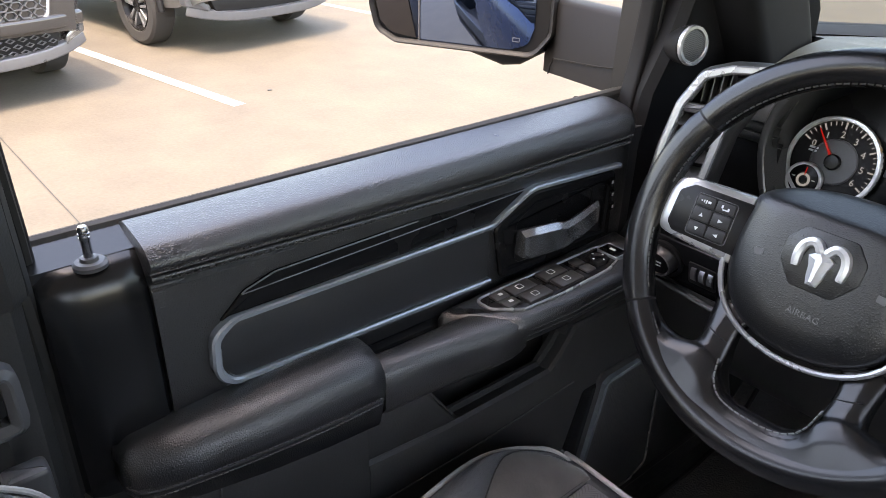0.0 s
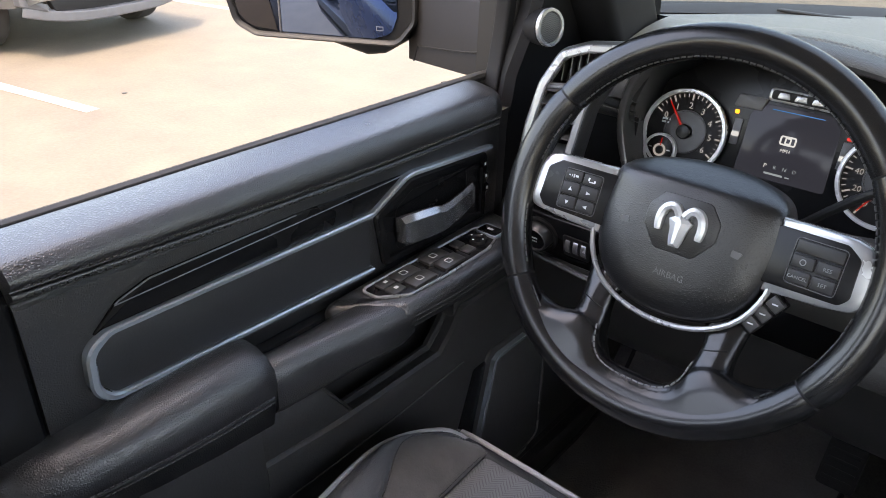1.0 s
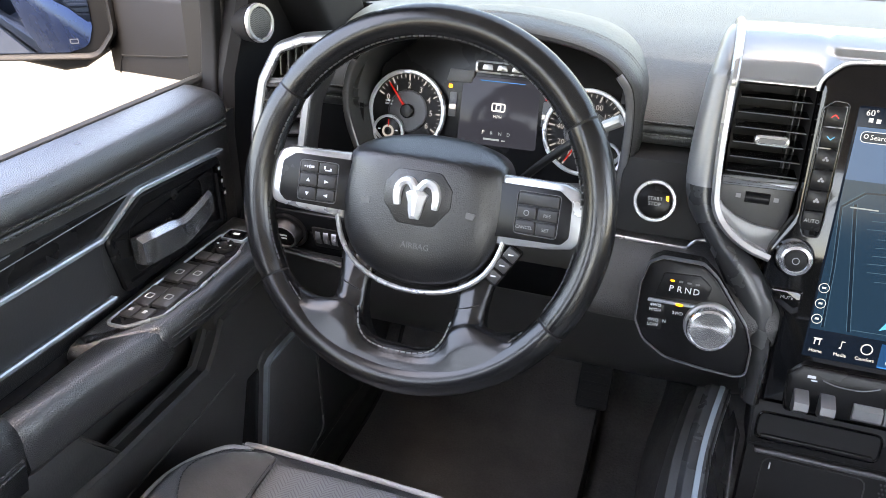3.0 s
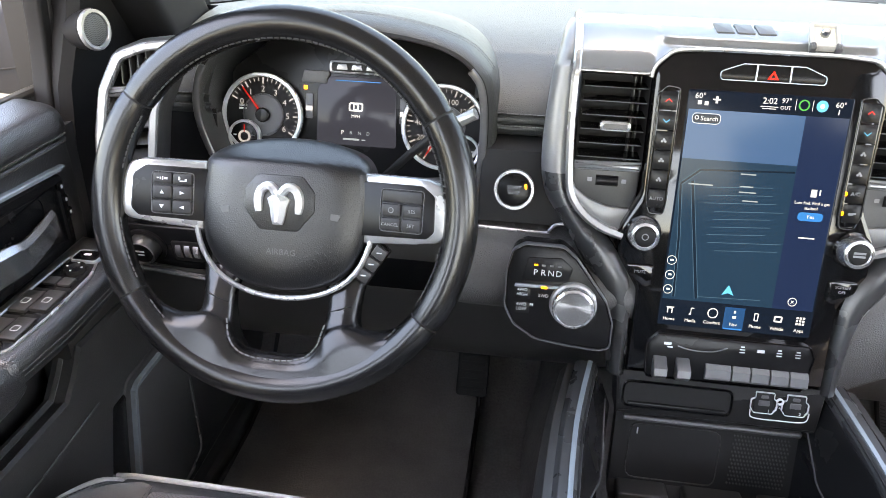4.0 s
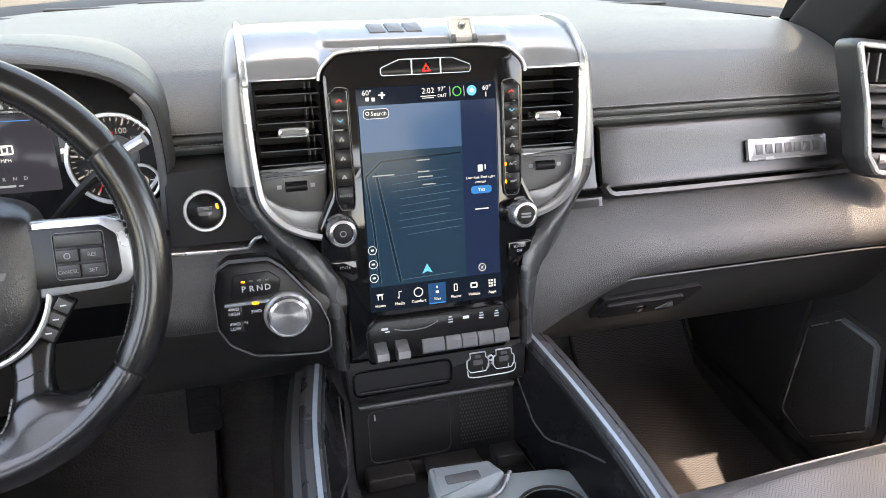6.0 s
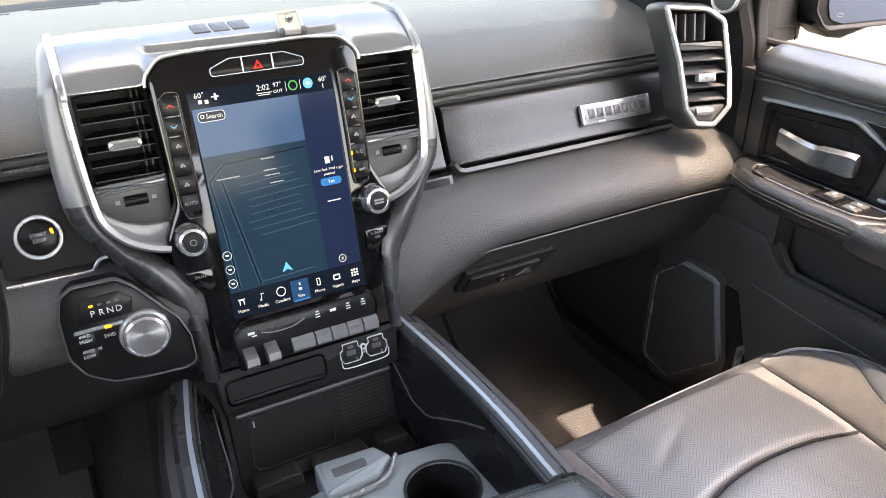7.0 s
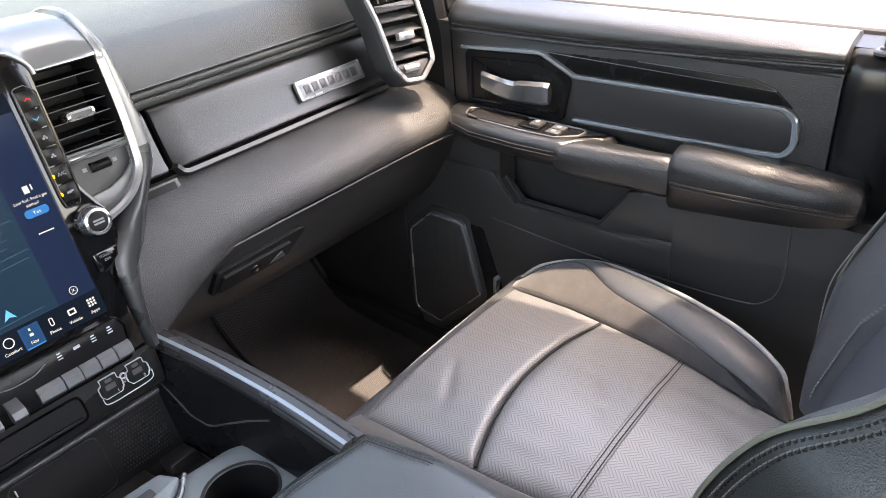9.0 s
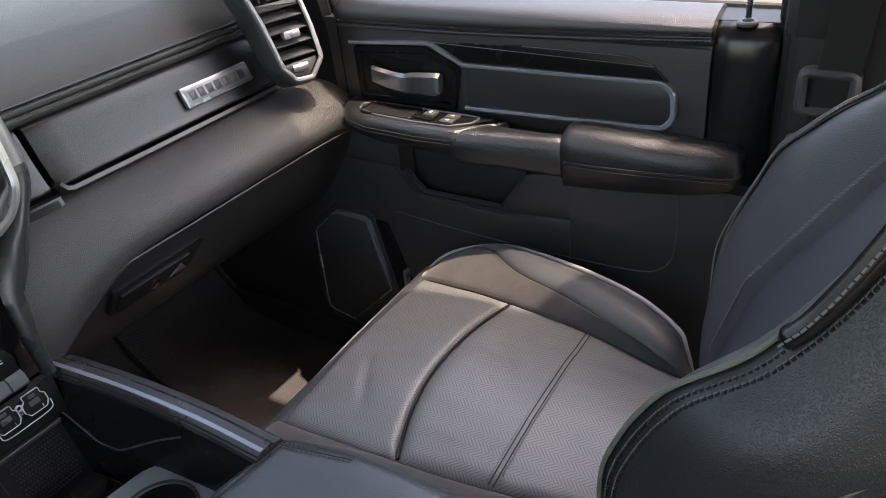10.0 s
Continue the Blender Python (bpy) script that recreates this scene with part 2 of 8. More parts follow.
def screen_glass():
    """Laminated windscreen: passes under half the light, faintly green, to dim the dash top, and mirrors a little at a
    slant.
    """
    m = bpy.data.materials.new("dimming_windscreen")
    m.use_nodes = True
    n, link = m.node_tree.nodes, m.node_tree.links.new
    n.remove(n["Principled BSDF"])
    clear, gloss, mix, fres = (n.new("ShaderNode" + k) for k in ("BsdfTransparent", "BsdfGlossy", "MixShader", "LayerWeight"))
    clear.inputs["Color"].default_value = (0.45, 0.49, 0.485, 1)
    gloss.inputs["Roughness"].default_value = 0.02
    fres.inputs["Blend"].default_value = 0.5
    slant, gain = n.new("ShaderNodeMath"), n.new("ShaderNodeMath")
    slant.operation, gain.operation = "POWER", "MULTIPLY_ADD"
    slant.inputs[1].default_value = 5.0
    gain.inputs[1].default_value, gain.inputs[2].default_value = 0.9, 0.05
    link(fres.outputs["Facing"], slant.inputs[0])
    link(slant.outputs[0], gain.inputs[0])
    link(gain.outputs[0], mix.inputs[0])
    link(clear.outputs[0], mix.inputs[1])
    link(gloss.outputs[0], mix.inputs[2])
    link(mix.outputs[0], n["Material Output"].inputs["Surface"])
    return m


GLASS = screen_glass()

# ---- mesh tools ----


def part(name, bm, mat, parent=None, label="", angle=35):
    """Links a bmesh as one mesh object under a thing or a part."""
    bmesh.ops.remove_doubles(bm, verts=bm.verts, dist=1e-6)
    bmesh.ops.recalc_face_normals(bm, faces=bm.faces)
    me = bpy.data.meshes.new(name)
    bm.to_mesh(me)
    bm.free()
    for p in me.polygons:
        p.use_smooth = True
    me.set_sharp_from_angle(angle=radians(angle))
    me.materials.append(mat)
    ob = new(name, me)
    if parent is not None:
        ob.parent = parent
        top = parent
        while top.parent:
            top = top.parent
        if parent is top:
            ob.matrix_parent_inverse = top.matrix_basis.inverted()
    if label:
        tagged(ob, label)
    return ob


def thing(name, place, label, category, group="", kind=""):
    ob = new(name)
    ob.empty_display_size = 0.05
    ob.matrix_basis = Matrix.Translation(place)
    return tagged(ob, label, category, group, kind)


def plane(origin, tilt=0.0, turn=0.0):
    """A place on a leaning face: u to the right, v up it, w out of it towards the seats. tilt: degrees its top leans ahead."""
    a, c = radians(tilt), radians(turn)
    o = Vector(origin)
    rot = Matrix.Rotation(c, 3, "Z")
    ux = rot @ Vector((1, 0, 0))
    uv = rot @ Vector((0, math.sin(a), math.cos(a)))
    un = rot @ Vector((0, -math.cos(a), math.sin(a)))
    return lambda u, v, w=0.0: o + ux * float(u) + uv * float(v) + un * float(w)


def fillet(pts, r, n=6):
    """A closed outline with its corners rounded; r is one radius or one for each corner."""
    out = []
    k = len(pts)
    for i, p in enumerate(pts):
        ri = r[i] if isinstance(r, (list, tuple)) else r
        p, a, b = Vector(p), Vector(pts[i - 1]), Vector(pts[(i + 1) % k])
        da, db = (a - p), (b - p)
        la, lb = da.length, db.length
        if ri <= 0 or la < 1e-6 or lb < 1e-6:
            out.append(tuple(p))
            continue
        da /= la
        db /= lb
        half = da.angle(db, math.pi) / 2
        t = min(ri / max(math.tan(half), 1e-3), la * 0.48, lb * 0.48)
        p0, p1 = p + da * t, p + db * t
        for j in range(n + 1):
            s = j / n
            out.append(tuple((1 - s) ** 2 * p0 + 2 * s * (1 - s) * p + s * s * p1))
    return out


def inset(pts, d):
    """The outline moved inwards by d."""
    k = len(pts)
    area = sum(pts[i][0] * pts[(i + 1) % k][1] - pts[(i + 1) % k][0] * pts[i][1] for i in range(k))
    s = 1 if area > 0 else -1
    out = []
    for i in range(k):
        a, p, b = Vector(pts[i - 1]), Vector(pts[i]), Vector(pts[(i + 1) % k])
        e, f = p - a, b - p
        if e.length < 1e-9:
            e = f
        if f.length < 1e-9:
            f = e
        n1, n2 = Vector((-e.y, e.x)).normalized() * s, Vector((-f.y, f.x)).normalized() * s
        n = n1 + n2
        n = n / max(n.length_squared / 2, 0.35)
        out.append(tuple(p + n * d))
    return out


def rings(bm, loops, cap_start=True, cap_end=True, closed=True):
    """Skin over loops of as many points each."""
    vs = [[bm.verts.new(p) for p in loop] for loop in loops]
    for a, b in zip(vs, vs[1:]):
        k = len(a)
        for i in range(k if closed else k - 1):
            j = (i + 1) % k
            bm.faces.new((a[i], a[j], b[j], b[i]))
    if cap_start:
        bm.faces.new(vs[0])
    if cap_end:
        bm.faces.new(vs[-1])
    return bm


def slab(P, pts, w0, w1, bevel=0.002, bm=None):
    """A plate of that outline on the face P, from w0 to w1, its front edge rounded."""
    bm = bm or bmesh.new()
    d = w1 - w0
    s = 1 if d > 0 else -1
    bevel = min(bevel, abs(d) * 0.9)
    loops = [[P(u, v, w0) for u, v in pts]]
    if bevel > 0:
        for f in (0.0, 0.3, 0.7, 1.0):
            x = bevel * (1 - math.sqrt(max(0, 1 - f * f))) if f < 1 else bevel
            loops.append([P(u, v, w1 - s * bevel * (1 - f)) for u, v in inset(pts, x)])
    else:
        loops.append([P(u, v, w1) for u, v in pts])
    return rings(bm, loops)


def band(P, pts, width, w0, w1, bevel=0.0015, bm=None):
    """A closed strip along an outline: the outline is its outer edge."""
    bm = bm or bmesh.new()
    inner = inset(pts, width)
    o2, i2 = inset(pts, bevel), inset(pts, width - bevel)
    loops = [[P(u, v, w0) for u, v in pts], [P(u, v, w1 - bevel) for u, v in pts], [P(u, v, w1) for u, v in o2],
             [P(u, v, w1) for u, v in i2], [P(u, v, w1 - bevel) for u, v in inner], [P(u, v, w0) for u, v in inner]]
    vs = [[bm.verts.new(p) for p in loop] for loop in loops]
    k = len(pts)
    for a, b in zip(vs, vs[1:] + vs[:1]):
        for i in range(k):
            j = (i + 1) % k
            bm.faces.new((a[i], a[j], b[j], b[i]))
    return bm


def smooth_path(pts, n=6, closed=False):
    """A soft curve through the points."""
    pts = [Vector(p) for p in pts]
    out = []
    k = len(pts)
    for i in range(k if closed else k - 1):
        p1, p2 = pts[i], pts[(i + 1) % k]
        p0 = pts[i - 1] if (i > 0 or closed) else p1 * 2 - p2
        p3 = pts[(i + 2) % k] if (i + 2 < k or closed) else p2 * 2 - p1
        for j in range(n):
            t = j / n
            out.append(0.5 * ((2 * p1) + (p2 - p0) * t + (2 * p0 - 5 * p1 + 4 * p2 - p3) * t * t + (3 * p1 - p0 - 3 * p2 + p3) * t ** 3))
    if not closed:
        out.append(pts[-1])
    return out


def sweep(path, profile, up=(0, 0, 1), closed=False, bm=None, scale=None):
    """A bar with the given cross-section (side, up) drawn along a path."""
    bm = bm or bmesh.new()
    path = [Vector(p) for p in path]
    up = Vector(up)
    loops = []
    k = len(path)
    for i, p in enumerate(path):
        a = path[i - 1] if (i > 0 or closed) else p
        b = path[(i + 1) % k] if (i < k - 1 or closed) else p
        t = (b - a).normalized()
        side = t.cross(up)
        if side.length < 1e-6:
            side = t.orthogonal()
        side.normalize()
        u2 = side.cross(t).normalized()
        f = scale[i] if scale else 1.0
        loops.append([p + (side * x + u2 * y) * f for x, y in profile])
    if closed:
        loops.append(loops[0])
        return rings(bm, loops, False, False)
    return rings(bm, loops)


def disc(r, n=8, ry=None):
    return [(r * math.cos(2 * math.pi * i / n), (ry or r) * math.sin(2 * math.pi * i / n)) for i in range(n)]


def tube(path, r, n=8, closed=False, bm=None, ry=None, up=(0, 0, 1)):
    return sweep(path, disc(r, n, ry), up, closed, bm)


def turned(P, c, steps, n=32, bm=None):
    """A round thing on the face P about c: steps of (radius, height)."""
    bm = bm or bmesh.new()
    loops = [[P(c[0] + r * math.cos(2 * math.pi * i / n), c[1] + r * math.sin(2 * math.pi * i / n), w) for i in range(n)] for r, w in steps]
    if steps[-1][0] > 0.3 * steps[0][0] and steps[-1][1] < max(w for _, w in steps) - 1e-6:
        return rings(bm, loops + loops[:1], False, False)
    return rings(bm, loops)


def circle(c, r, n=24):
    return [(c[0] + r * math.cos(2 * math.pi * i / n), c[1] + r * math.sin(2 * math.pi * i / n)) for i in range(n)]


def rect(u0, v0, u1, v1, r=0.0, n=3):
    pts = [(u0, v0), (u1, v0), (u1, v1), (u0, v1)]
    return fillet(pts, r, n) if r else pts


def box(c, size, bevel=0.003, bm=None):
    P = lambda u, v, w=0.0: Vector((c[0] + u, c[1] + v, c[2] + w))
    hx, hy, hz = size[0] / 2, size[1] / 2, size[2] / 2
    return slab(P, rect(-hx, -hy, hx, hy, min(bevel, hx * 0.9, hy * 0.9)), -hz, hz, bevel, bm)


def sheet(rows, bm=None, thick=None):
    """A skin over rows of points; thick: a vector by which a back skin is set off, so that it has an edge."""
    bm = bm or bmesh.new()
    rows = [[Vector(p) for p in r] for r in rows]
    front = [[bm.verts.new(p) for p in r] for r in rows]
    for a, b in zip(front, front[1:]):
        for i in range(len(a) - 1):
            bm.faces.new((a[i], a[i + 1], b[i + 1], b[i]))
    if thick is not None:
        t = Vector(thick)
        back = [[bm.verts.new(p + t) for p in r] for r in rows]
        for a, b in zip(back, back[1:]):
            for i in range(len(a) - 1):
                bm.faces.new((a[i], b[i], b[i + 1], a[i + 1]))
        rim = lambda g: g[0] + [r[-1] for r in g[1:-1]] + g[-1][::-1] + [r[0] for r in g[-2:0:-1]]
        f, g = rim(front), rim(back)
        for i in range(len(f)):
            j = (i + 1) % len(f)
            bm.faces.new((f[i], g[i], g[j], f[j]))
    return bm


def stitches(path, pitch=0.006, length=0.0042, r=0.0006, normal=(0, 0, 1), bm=None):
    """Small raised threads along a seam."""
    bm = bm or bmesh.new()
    path = [Vector(p) for p in path]
    nrm = Vector(normal).normalized()
    run, want = 0.0, pitch / 2
    for a, b in zip(path, path[1:]):
        d = (b - a).length
        if d < 1e-7:
            continue
        t = (b - a) / d
        side = t.cross(nrm).normalized() * r
        while want <= run + d:
            m = a + t * (want - run)
            e = t * length / 2
            lift = nrm * r * 1.6
            v = [bm.verts.new(q) for q in (m - e - side, m - e + side, m + e + side, m + e - side,
                                            m - e * 0.6 + lift, m + e * 0.6 + lift)]
            bm.faces.new((v[0], v[1], v[4]))
            bm.faces.new((v[1], v[2], v[5], v[4]))
            bm.faces.new((v[2], v[3], v[5]))
            bm.faces.new((v[3], v[0], v[4], v[5]))
            want += pitch
        run += d
    return bm


def words(body, P, u, v, size, mat, parent, w=0.0, align="CENTER", name="lettering", depth=0.0002, shear=0.0, squeeze=1.0):
    """Raised lettering in the built-in font on the face P, centred on (u, v)."""
    cu = bpy.data.curves.new(name, "FONT")
    cu.body, cu.size, cu.align_x, cu.align_y, cu.extrude, cu.resolution_u, cu.shear = body, size, align, "CENTER", depth, 2, shear
    tmp = bpy.data.objects.new(name, cu)
    me = bpy.data.meshes.new_from_object(tmp)
    bpy.data.objects.remove(tmp)
    bpy.data.curves.remove(cu)
    for vert in me.vertices:
        x, y, z = vert.co
        vert.co = P(u + x * squeeze, v + y, w + z)
    me.name = name
    me.materials.clear()
    me.materials.append(mat)
    ob = new(name, me)
    ob.parent = parent
    if parent.parent is None:
        ob.matrix_parent_inverse = parent.matrix_basis.inverted()
    return ob


def pierced(P, pts, holes, w0, w1, bevel=0.003):
    """A plate with round or shaped holes through it."""
    bm = bmesh.new()
    edges = []
    for loop in [inset(pts, bevel)] + holes:
        vs = [bm.verts.new(P(u, v, w1)) for u, v in loop]
        edges += [bm.edges.new((vs[i - 1], vs[i])) for i in range(len(vs))]
    bmesh.ops.triangle_fill(bm, use_beauty=True, use_dissolve=False, edges=edges)
    rings(bm, [[P(u, v, w) for u, v in inset(pts, i)] for i, w in ((0, w0), (0, w1 - bevel), (bevel * 0.3, w1 - bevel * 0.3), (bevel, w1))], False, False)
    for h in holes:
        rings(bm, [[P(u, v, w) for u, v in h] for w in (w1, w0)], False, False)
    return bm


def marks(P, boxes, w, mat, parent, name="marking", depth=0.0003):
    """Plain bars on a face: each one a part, or all in one mesh for an icon."""
    if name == "marking":
        for u0, v0, u1, v1 in boxes:
            part(name, slab(P, rect(u0, v0, u1, v1), w, w + depth, 0), mat, parent)
        return None
    bm = bmesh.new()
    for u0, v0, u1, v1 in boxes:
        slab(P, rect(u0, v0, u1, v1), w, w + depth, 0, bm)
    return part(name, bm, mat, parent)

# ---- the place: ground, cab shell ----
GROUND = -0.75
bm = bmesh.new()
step = [-400, -60, -20, -8, -3, 0, 3, 8, 20, 60, 400]
sheet([[(x, y, GROUND) for x in step] for y in step], bm)
tagged(part("ground", bm, CONCRETE), "pale sunlit concrete parking lot", "ground", kind="structure")


def painted_line(a, b, width):
    a, b = Vector((*a, GROUND)), Vector((*b, GROUND))
    t = (b - a).normalized()
    s = Vector((-t.y, t.x, 0)) * width / 2
    n = 40
    rows = []
    for i in range(n + 1):
        p = a.lerp(b, i / n)
        j = 0.004 * noise.noise(p * 9)
        rows.append([p - s * (1 + j * 20) + Vector((0, 0, 0.004)), p + s * (1 - j * 20) + Vector((0, 0, 0.004))])
    ob = part("parking_line", sheet(rows), PAINTLINE)
    return tagged(ob, "worn white painted parking line on concrete", "road marking", "parking lines", kind="structure")


painted_line((-5.5, 1.56), (-11.5, 0.50), 0.11)
painted_line((-7.6, 4.55), (-13.0, 3.60), 0.11)
bm = bmesh.new()
joint = [Vector((-2.2 - 0.55 * i, 0.011 - 0.0085 * i + 0.004 * noise.noise(Vector((i * 3.1, 0, 0))), GROUND + 0.004)) for i in range(14)]
sheet([[p + Vector((0, -0.0025, 0)), p + Vector((0, 0.0025, 0))] for p in joint], bm)
tagged(part("expansion_joint", bm, RUBBER), "thin dark joint in the concrete", "pavement joint", kind="structure")
bm = bmesh.new()
box((-5.737, 1.938, GROUND + 0.003), (0.03, 0.035, 0.004), 0.001, bm)
tagged(part("oil_spot", bm, RUBBER), "small dark speck on the concrete", "stain", kind="structure")

# cab floor with a carpeted rise ahead of the feet, sills, roof and rear closing walls
prof = [(-2.1, 0.0), (0.22, 0.0), (0.30, 0.012), (0.36, 0.05), (0.55, 0.28), (0.62, 0.42), (0.64, 0.62)]
rows = [[(x, y, z + 0.006 * noise.noise(Vector((x * 5, y * 5, 0)))) for x in np.linspace(-0.76, 0.76, 24)] for y, z in [(p.x, p.y) for p in smooth_path([(y, z, 0) for y, z in prof], 4)]]
tagged(part("cab_floor", sheet(rows, thick=(0, 0, -0.03)), CARPET), "black carpet on the cab floor and toe board", "floor", kind="structure")
bm = bmesh.new()
loops = []
for y, h, w in ((0.60, 0.30, 0.16), (0.2, 0.20, 0.17), (-0.05, 0.16, 0.16), (-0.9, 0.15, 0.16)):
    loops.append([(-w - 0.03, y, 0.002), (-w, y, h * 0.7), (-w * 0.6, y, h), (w * 0.6, y, h), (w, y, h * 0.7), (w + 0.03, y, 0.002)])
tagged(part("floor_tunnel", rings(bm, loops), CARPET), "carpeted hump along the middle of the floor", "floor", kind="structure")
for sx, nm in ((-1, "left"), (1, "right")):
    bm = bmesh.new()
    box((sx * 0.80, -0.6, -0.02), (0.16, 2.9, 0.16), 0.02, bm)
    tagged(part("door_sill", bm, PLASTIC), "black plastic door sill", "sill", kind="structure")
    bm = bmesh.new()
    box((sx * 0.775, 0.36, 0.30), (0.05, 0.56, 0.62), 0.01, bm)
    tagged(part("footwell_side", bm, PLASTIC), "dark plastic side wall of the footwell", "wall", kind="structure")
    # rear half of the cab, unseen: side left open for fill light over a sill, post behind it
    bm = bmesh.new()
    box((sx * 0.83, -1.46, 0.09), (0.10, 1.12, 0.22), 0.02, bm)
    tagged(part("rear_sill", bm, PLASTIC), "low dark sill below the unseen rear side, left open to let fill light in", "sill", kind="structure")
    bm = bmesh.new()
    sweep([(sx * 0.80, -1.98, 0.0), (sx * 0.80, -2.0, 0.7), (sx * 0.70, -2.05, 1.30)], rect(-0.05, -0.1, 0.05, 0.1, 0.02), (0, 1, 0), bm=bm)
    tagged(part("rear_pillar", bm, PLASTIC), "dark rear roof pillar", "pillar", kind="structure")
    # front pillar beside the windscreen
    bm = bmesh.new()
    path = smooth_path([(sx * 0.765, 0.30, 0.66), (sx * 0.750, 0.18, 0.80), (sx * 0.735, 0.07, 0.93), (sx * 0.695, -0.05, 1.10), (sx * 0.65, -0.20, 1.27)], 5)
    sweep(path, fillet([(-0.05, -0.075), (0.05, -0.075), (0.045, 0.05), (-0.045, 0.05)], 0.02), (0, 0.7, 0.7), bm=bm)
    tagged(part("front_pillar", bm, PILLAR), "black grained trim over the front roof pillar", "pillar", kind="structure")
    # corner between pillar, dash end and door
    bm = bmesh.new()
    rows = []
    for z, yf, yb, a in ((0.50, -0.035, 0.34, 0.772), (0.66, -0.030, 0.34, 0.772), (0.74, -0.020, 0.32, 0.768), (0.82, 0.000, 0.275, 0.752), (0.90, 0.015, 0.20, 0.742), (1.02, -0.04, 0.06, 0.725)):
        rows.append([(sx * (a + 0.012), yf - 0.008, z), (sx * a, yf, z), (sx * (a - 0.012), yf * 0.5 + yb * 0.5, z), (sx * (a - 0.03), yb, z)])
    sheet(rows, bm, thick=(sx * 0.03, 0.01, 0))
    tagged(part("pillar_cover", bm, PILLAR), "black plastic cover at the foot of the front pillar", "pillar trim", kind="structure")
    # tweeter in the pillar foot
    sp = thing("pillar_speaker", (sx * 0.742, 0.0, 0.80), "round tweeter with silver ring in the front pillar", "speaker", "pillar speakers")
    P = plane((sx * 0.737, 0.001, 0.803), 8, -sx * 79)
    part("silver_ring", turned(P, (0, 0), [(0.0236, -0.003), (0.0236, 0.0005), (0.0226, 0.002), (0.0190, 0.002), (0.0180, 0.000), (0.0180, -0.003)], 40), SILVER, sp)
    part("mesh_grille", turned(P, (0, 0), [(0.0180, -0.004), (0.0178, 0.000), (0.012, 0.0012), (0.004, 0.0018)], 32), GRILLE, sp, "dark fine mesh")
    part("pod", turned(P, (0, 0), [(0.0195, -0.030), (0.0235, -0.008), (0.0245, -0.004), (0.0237, -0.0025)], 32), PILLAR, sp)
# unseen headliner, its colour kept pale to bounce fill light into the cab
bm = bmesh.new()
rows = [[(x, y, 1.30 + dz - 0.05 * (x / 0.7) ** 4) for x in np.linspace(-0.668, 0.668, 13)] for y, dz in ((-0.02, -0.045), (-0.4, 0.01), (-1.2, 0.02), (-2.05, 0.0))]
sheet(rows, bm, thick=(0, 0, 0.06))
tagged(part("ceiling", bm, LINER), "grey fabric headliner under the roof", "ceiling", kind="structure")
bm = bmesh.new()
box((0, -2.08, 0.42), (1.6, 0.08, 0.86), 0.02, bm)
tagged(part("wall_rear", bm, PLASTIC), "dark rear wall of the cab below its window", "wall", kind="structure")
bm = bmesh.new()
rows = []
for x in np.linspace(-0.84, 0.84, 25):
    y = 0.70 - 0.40 * (abs(x) / 0.84) ** 2.4
    rows.append([(x, y - 0.06, 0.775), (x, y, 0.785), (x, y + 0.10, 0.77), (x, y + 0.30, 0.70), (x, y + 0.32, 0.40)])
sheet(rows, bm)
tagged(part("cowl", bm, DARK), "black plastic cowl below the windscreen", "cowl", kind="structure")
bm = bmesh.new()
rows = [[(x, 0.86 - 0.22 * (x / 0.9) ** 2 + d, z) for x in np.linspace(-0.95, 0.95, 9)] for d, z in ((0.0, 0.66), (0.02, -0.2))]
sheet(rows, bm, thick=(0, 0.05, 0))
tagged(part("bulkhead", bm, SKIN), "dark painted bulkhead closing the front of the cab", "wall", kind="structure")

bm = bmesh.new()
rows = []
for f in np.linspace(-1, 1, 17):
    low = Vector((0.80 * f, 0.735 - 0.40 * abs(f) ** 2.4, 0.775))
    high = Vector((0.64 * f, 0.0 - 0.12 * abs(f) ** 2.2, 1.285 - 0.02 * f * f))
    rows.append([low.lerp(high, k) + Vector((0, 0.035 * math.sin(math.pi * k), 0.02 * math.sin(math.pi * k))) for k in np.linspace(0, 1, 7)])
sheet(rows, bm)
tagged(part("windscreen", bm, GLASS), "laminated windscreen, darkened to dim the light on the dash", "windscreen", kind="structure")

bm = bmesh.new()
rows = [[(x, y, 1.375 + dz - 0.06 * (x / 0.7) ** 4) for x in np.linspace(-0.73, 0.73, 13)] for y, dz in ((-0.03, -0.045), (-0.4, 0.01), (-1.2, 0.02), (-2.10, 0.0))]
sheet(rows, bm, thick=(0, 0, -0.008))
tagged(part("roof", bm, SKIN), "dark blue painted roof panel of the cab", "roof", kind="structure")

# ---- front doors, mirrored ----
DOOR = 0.755


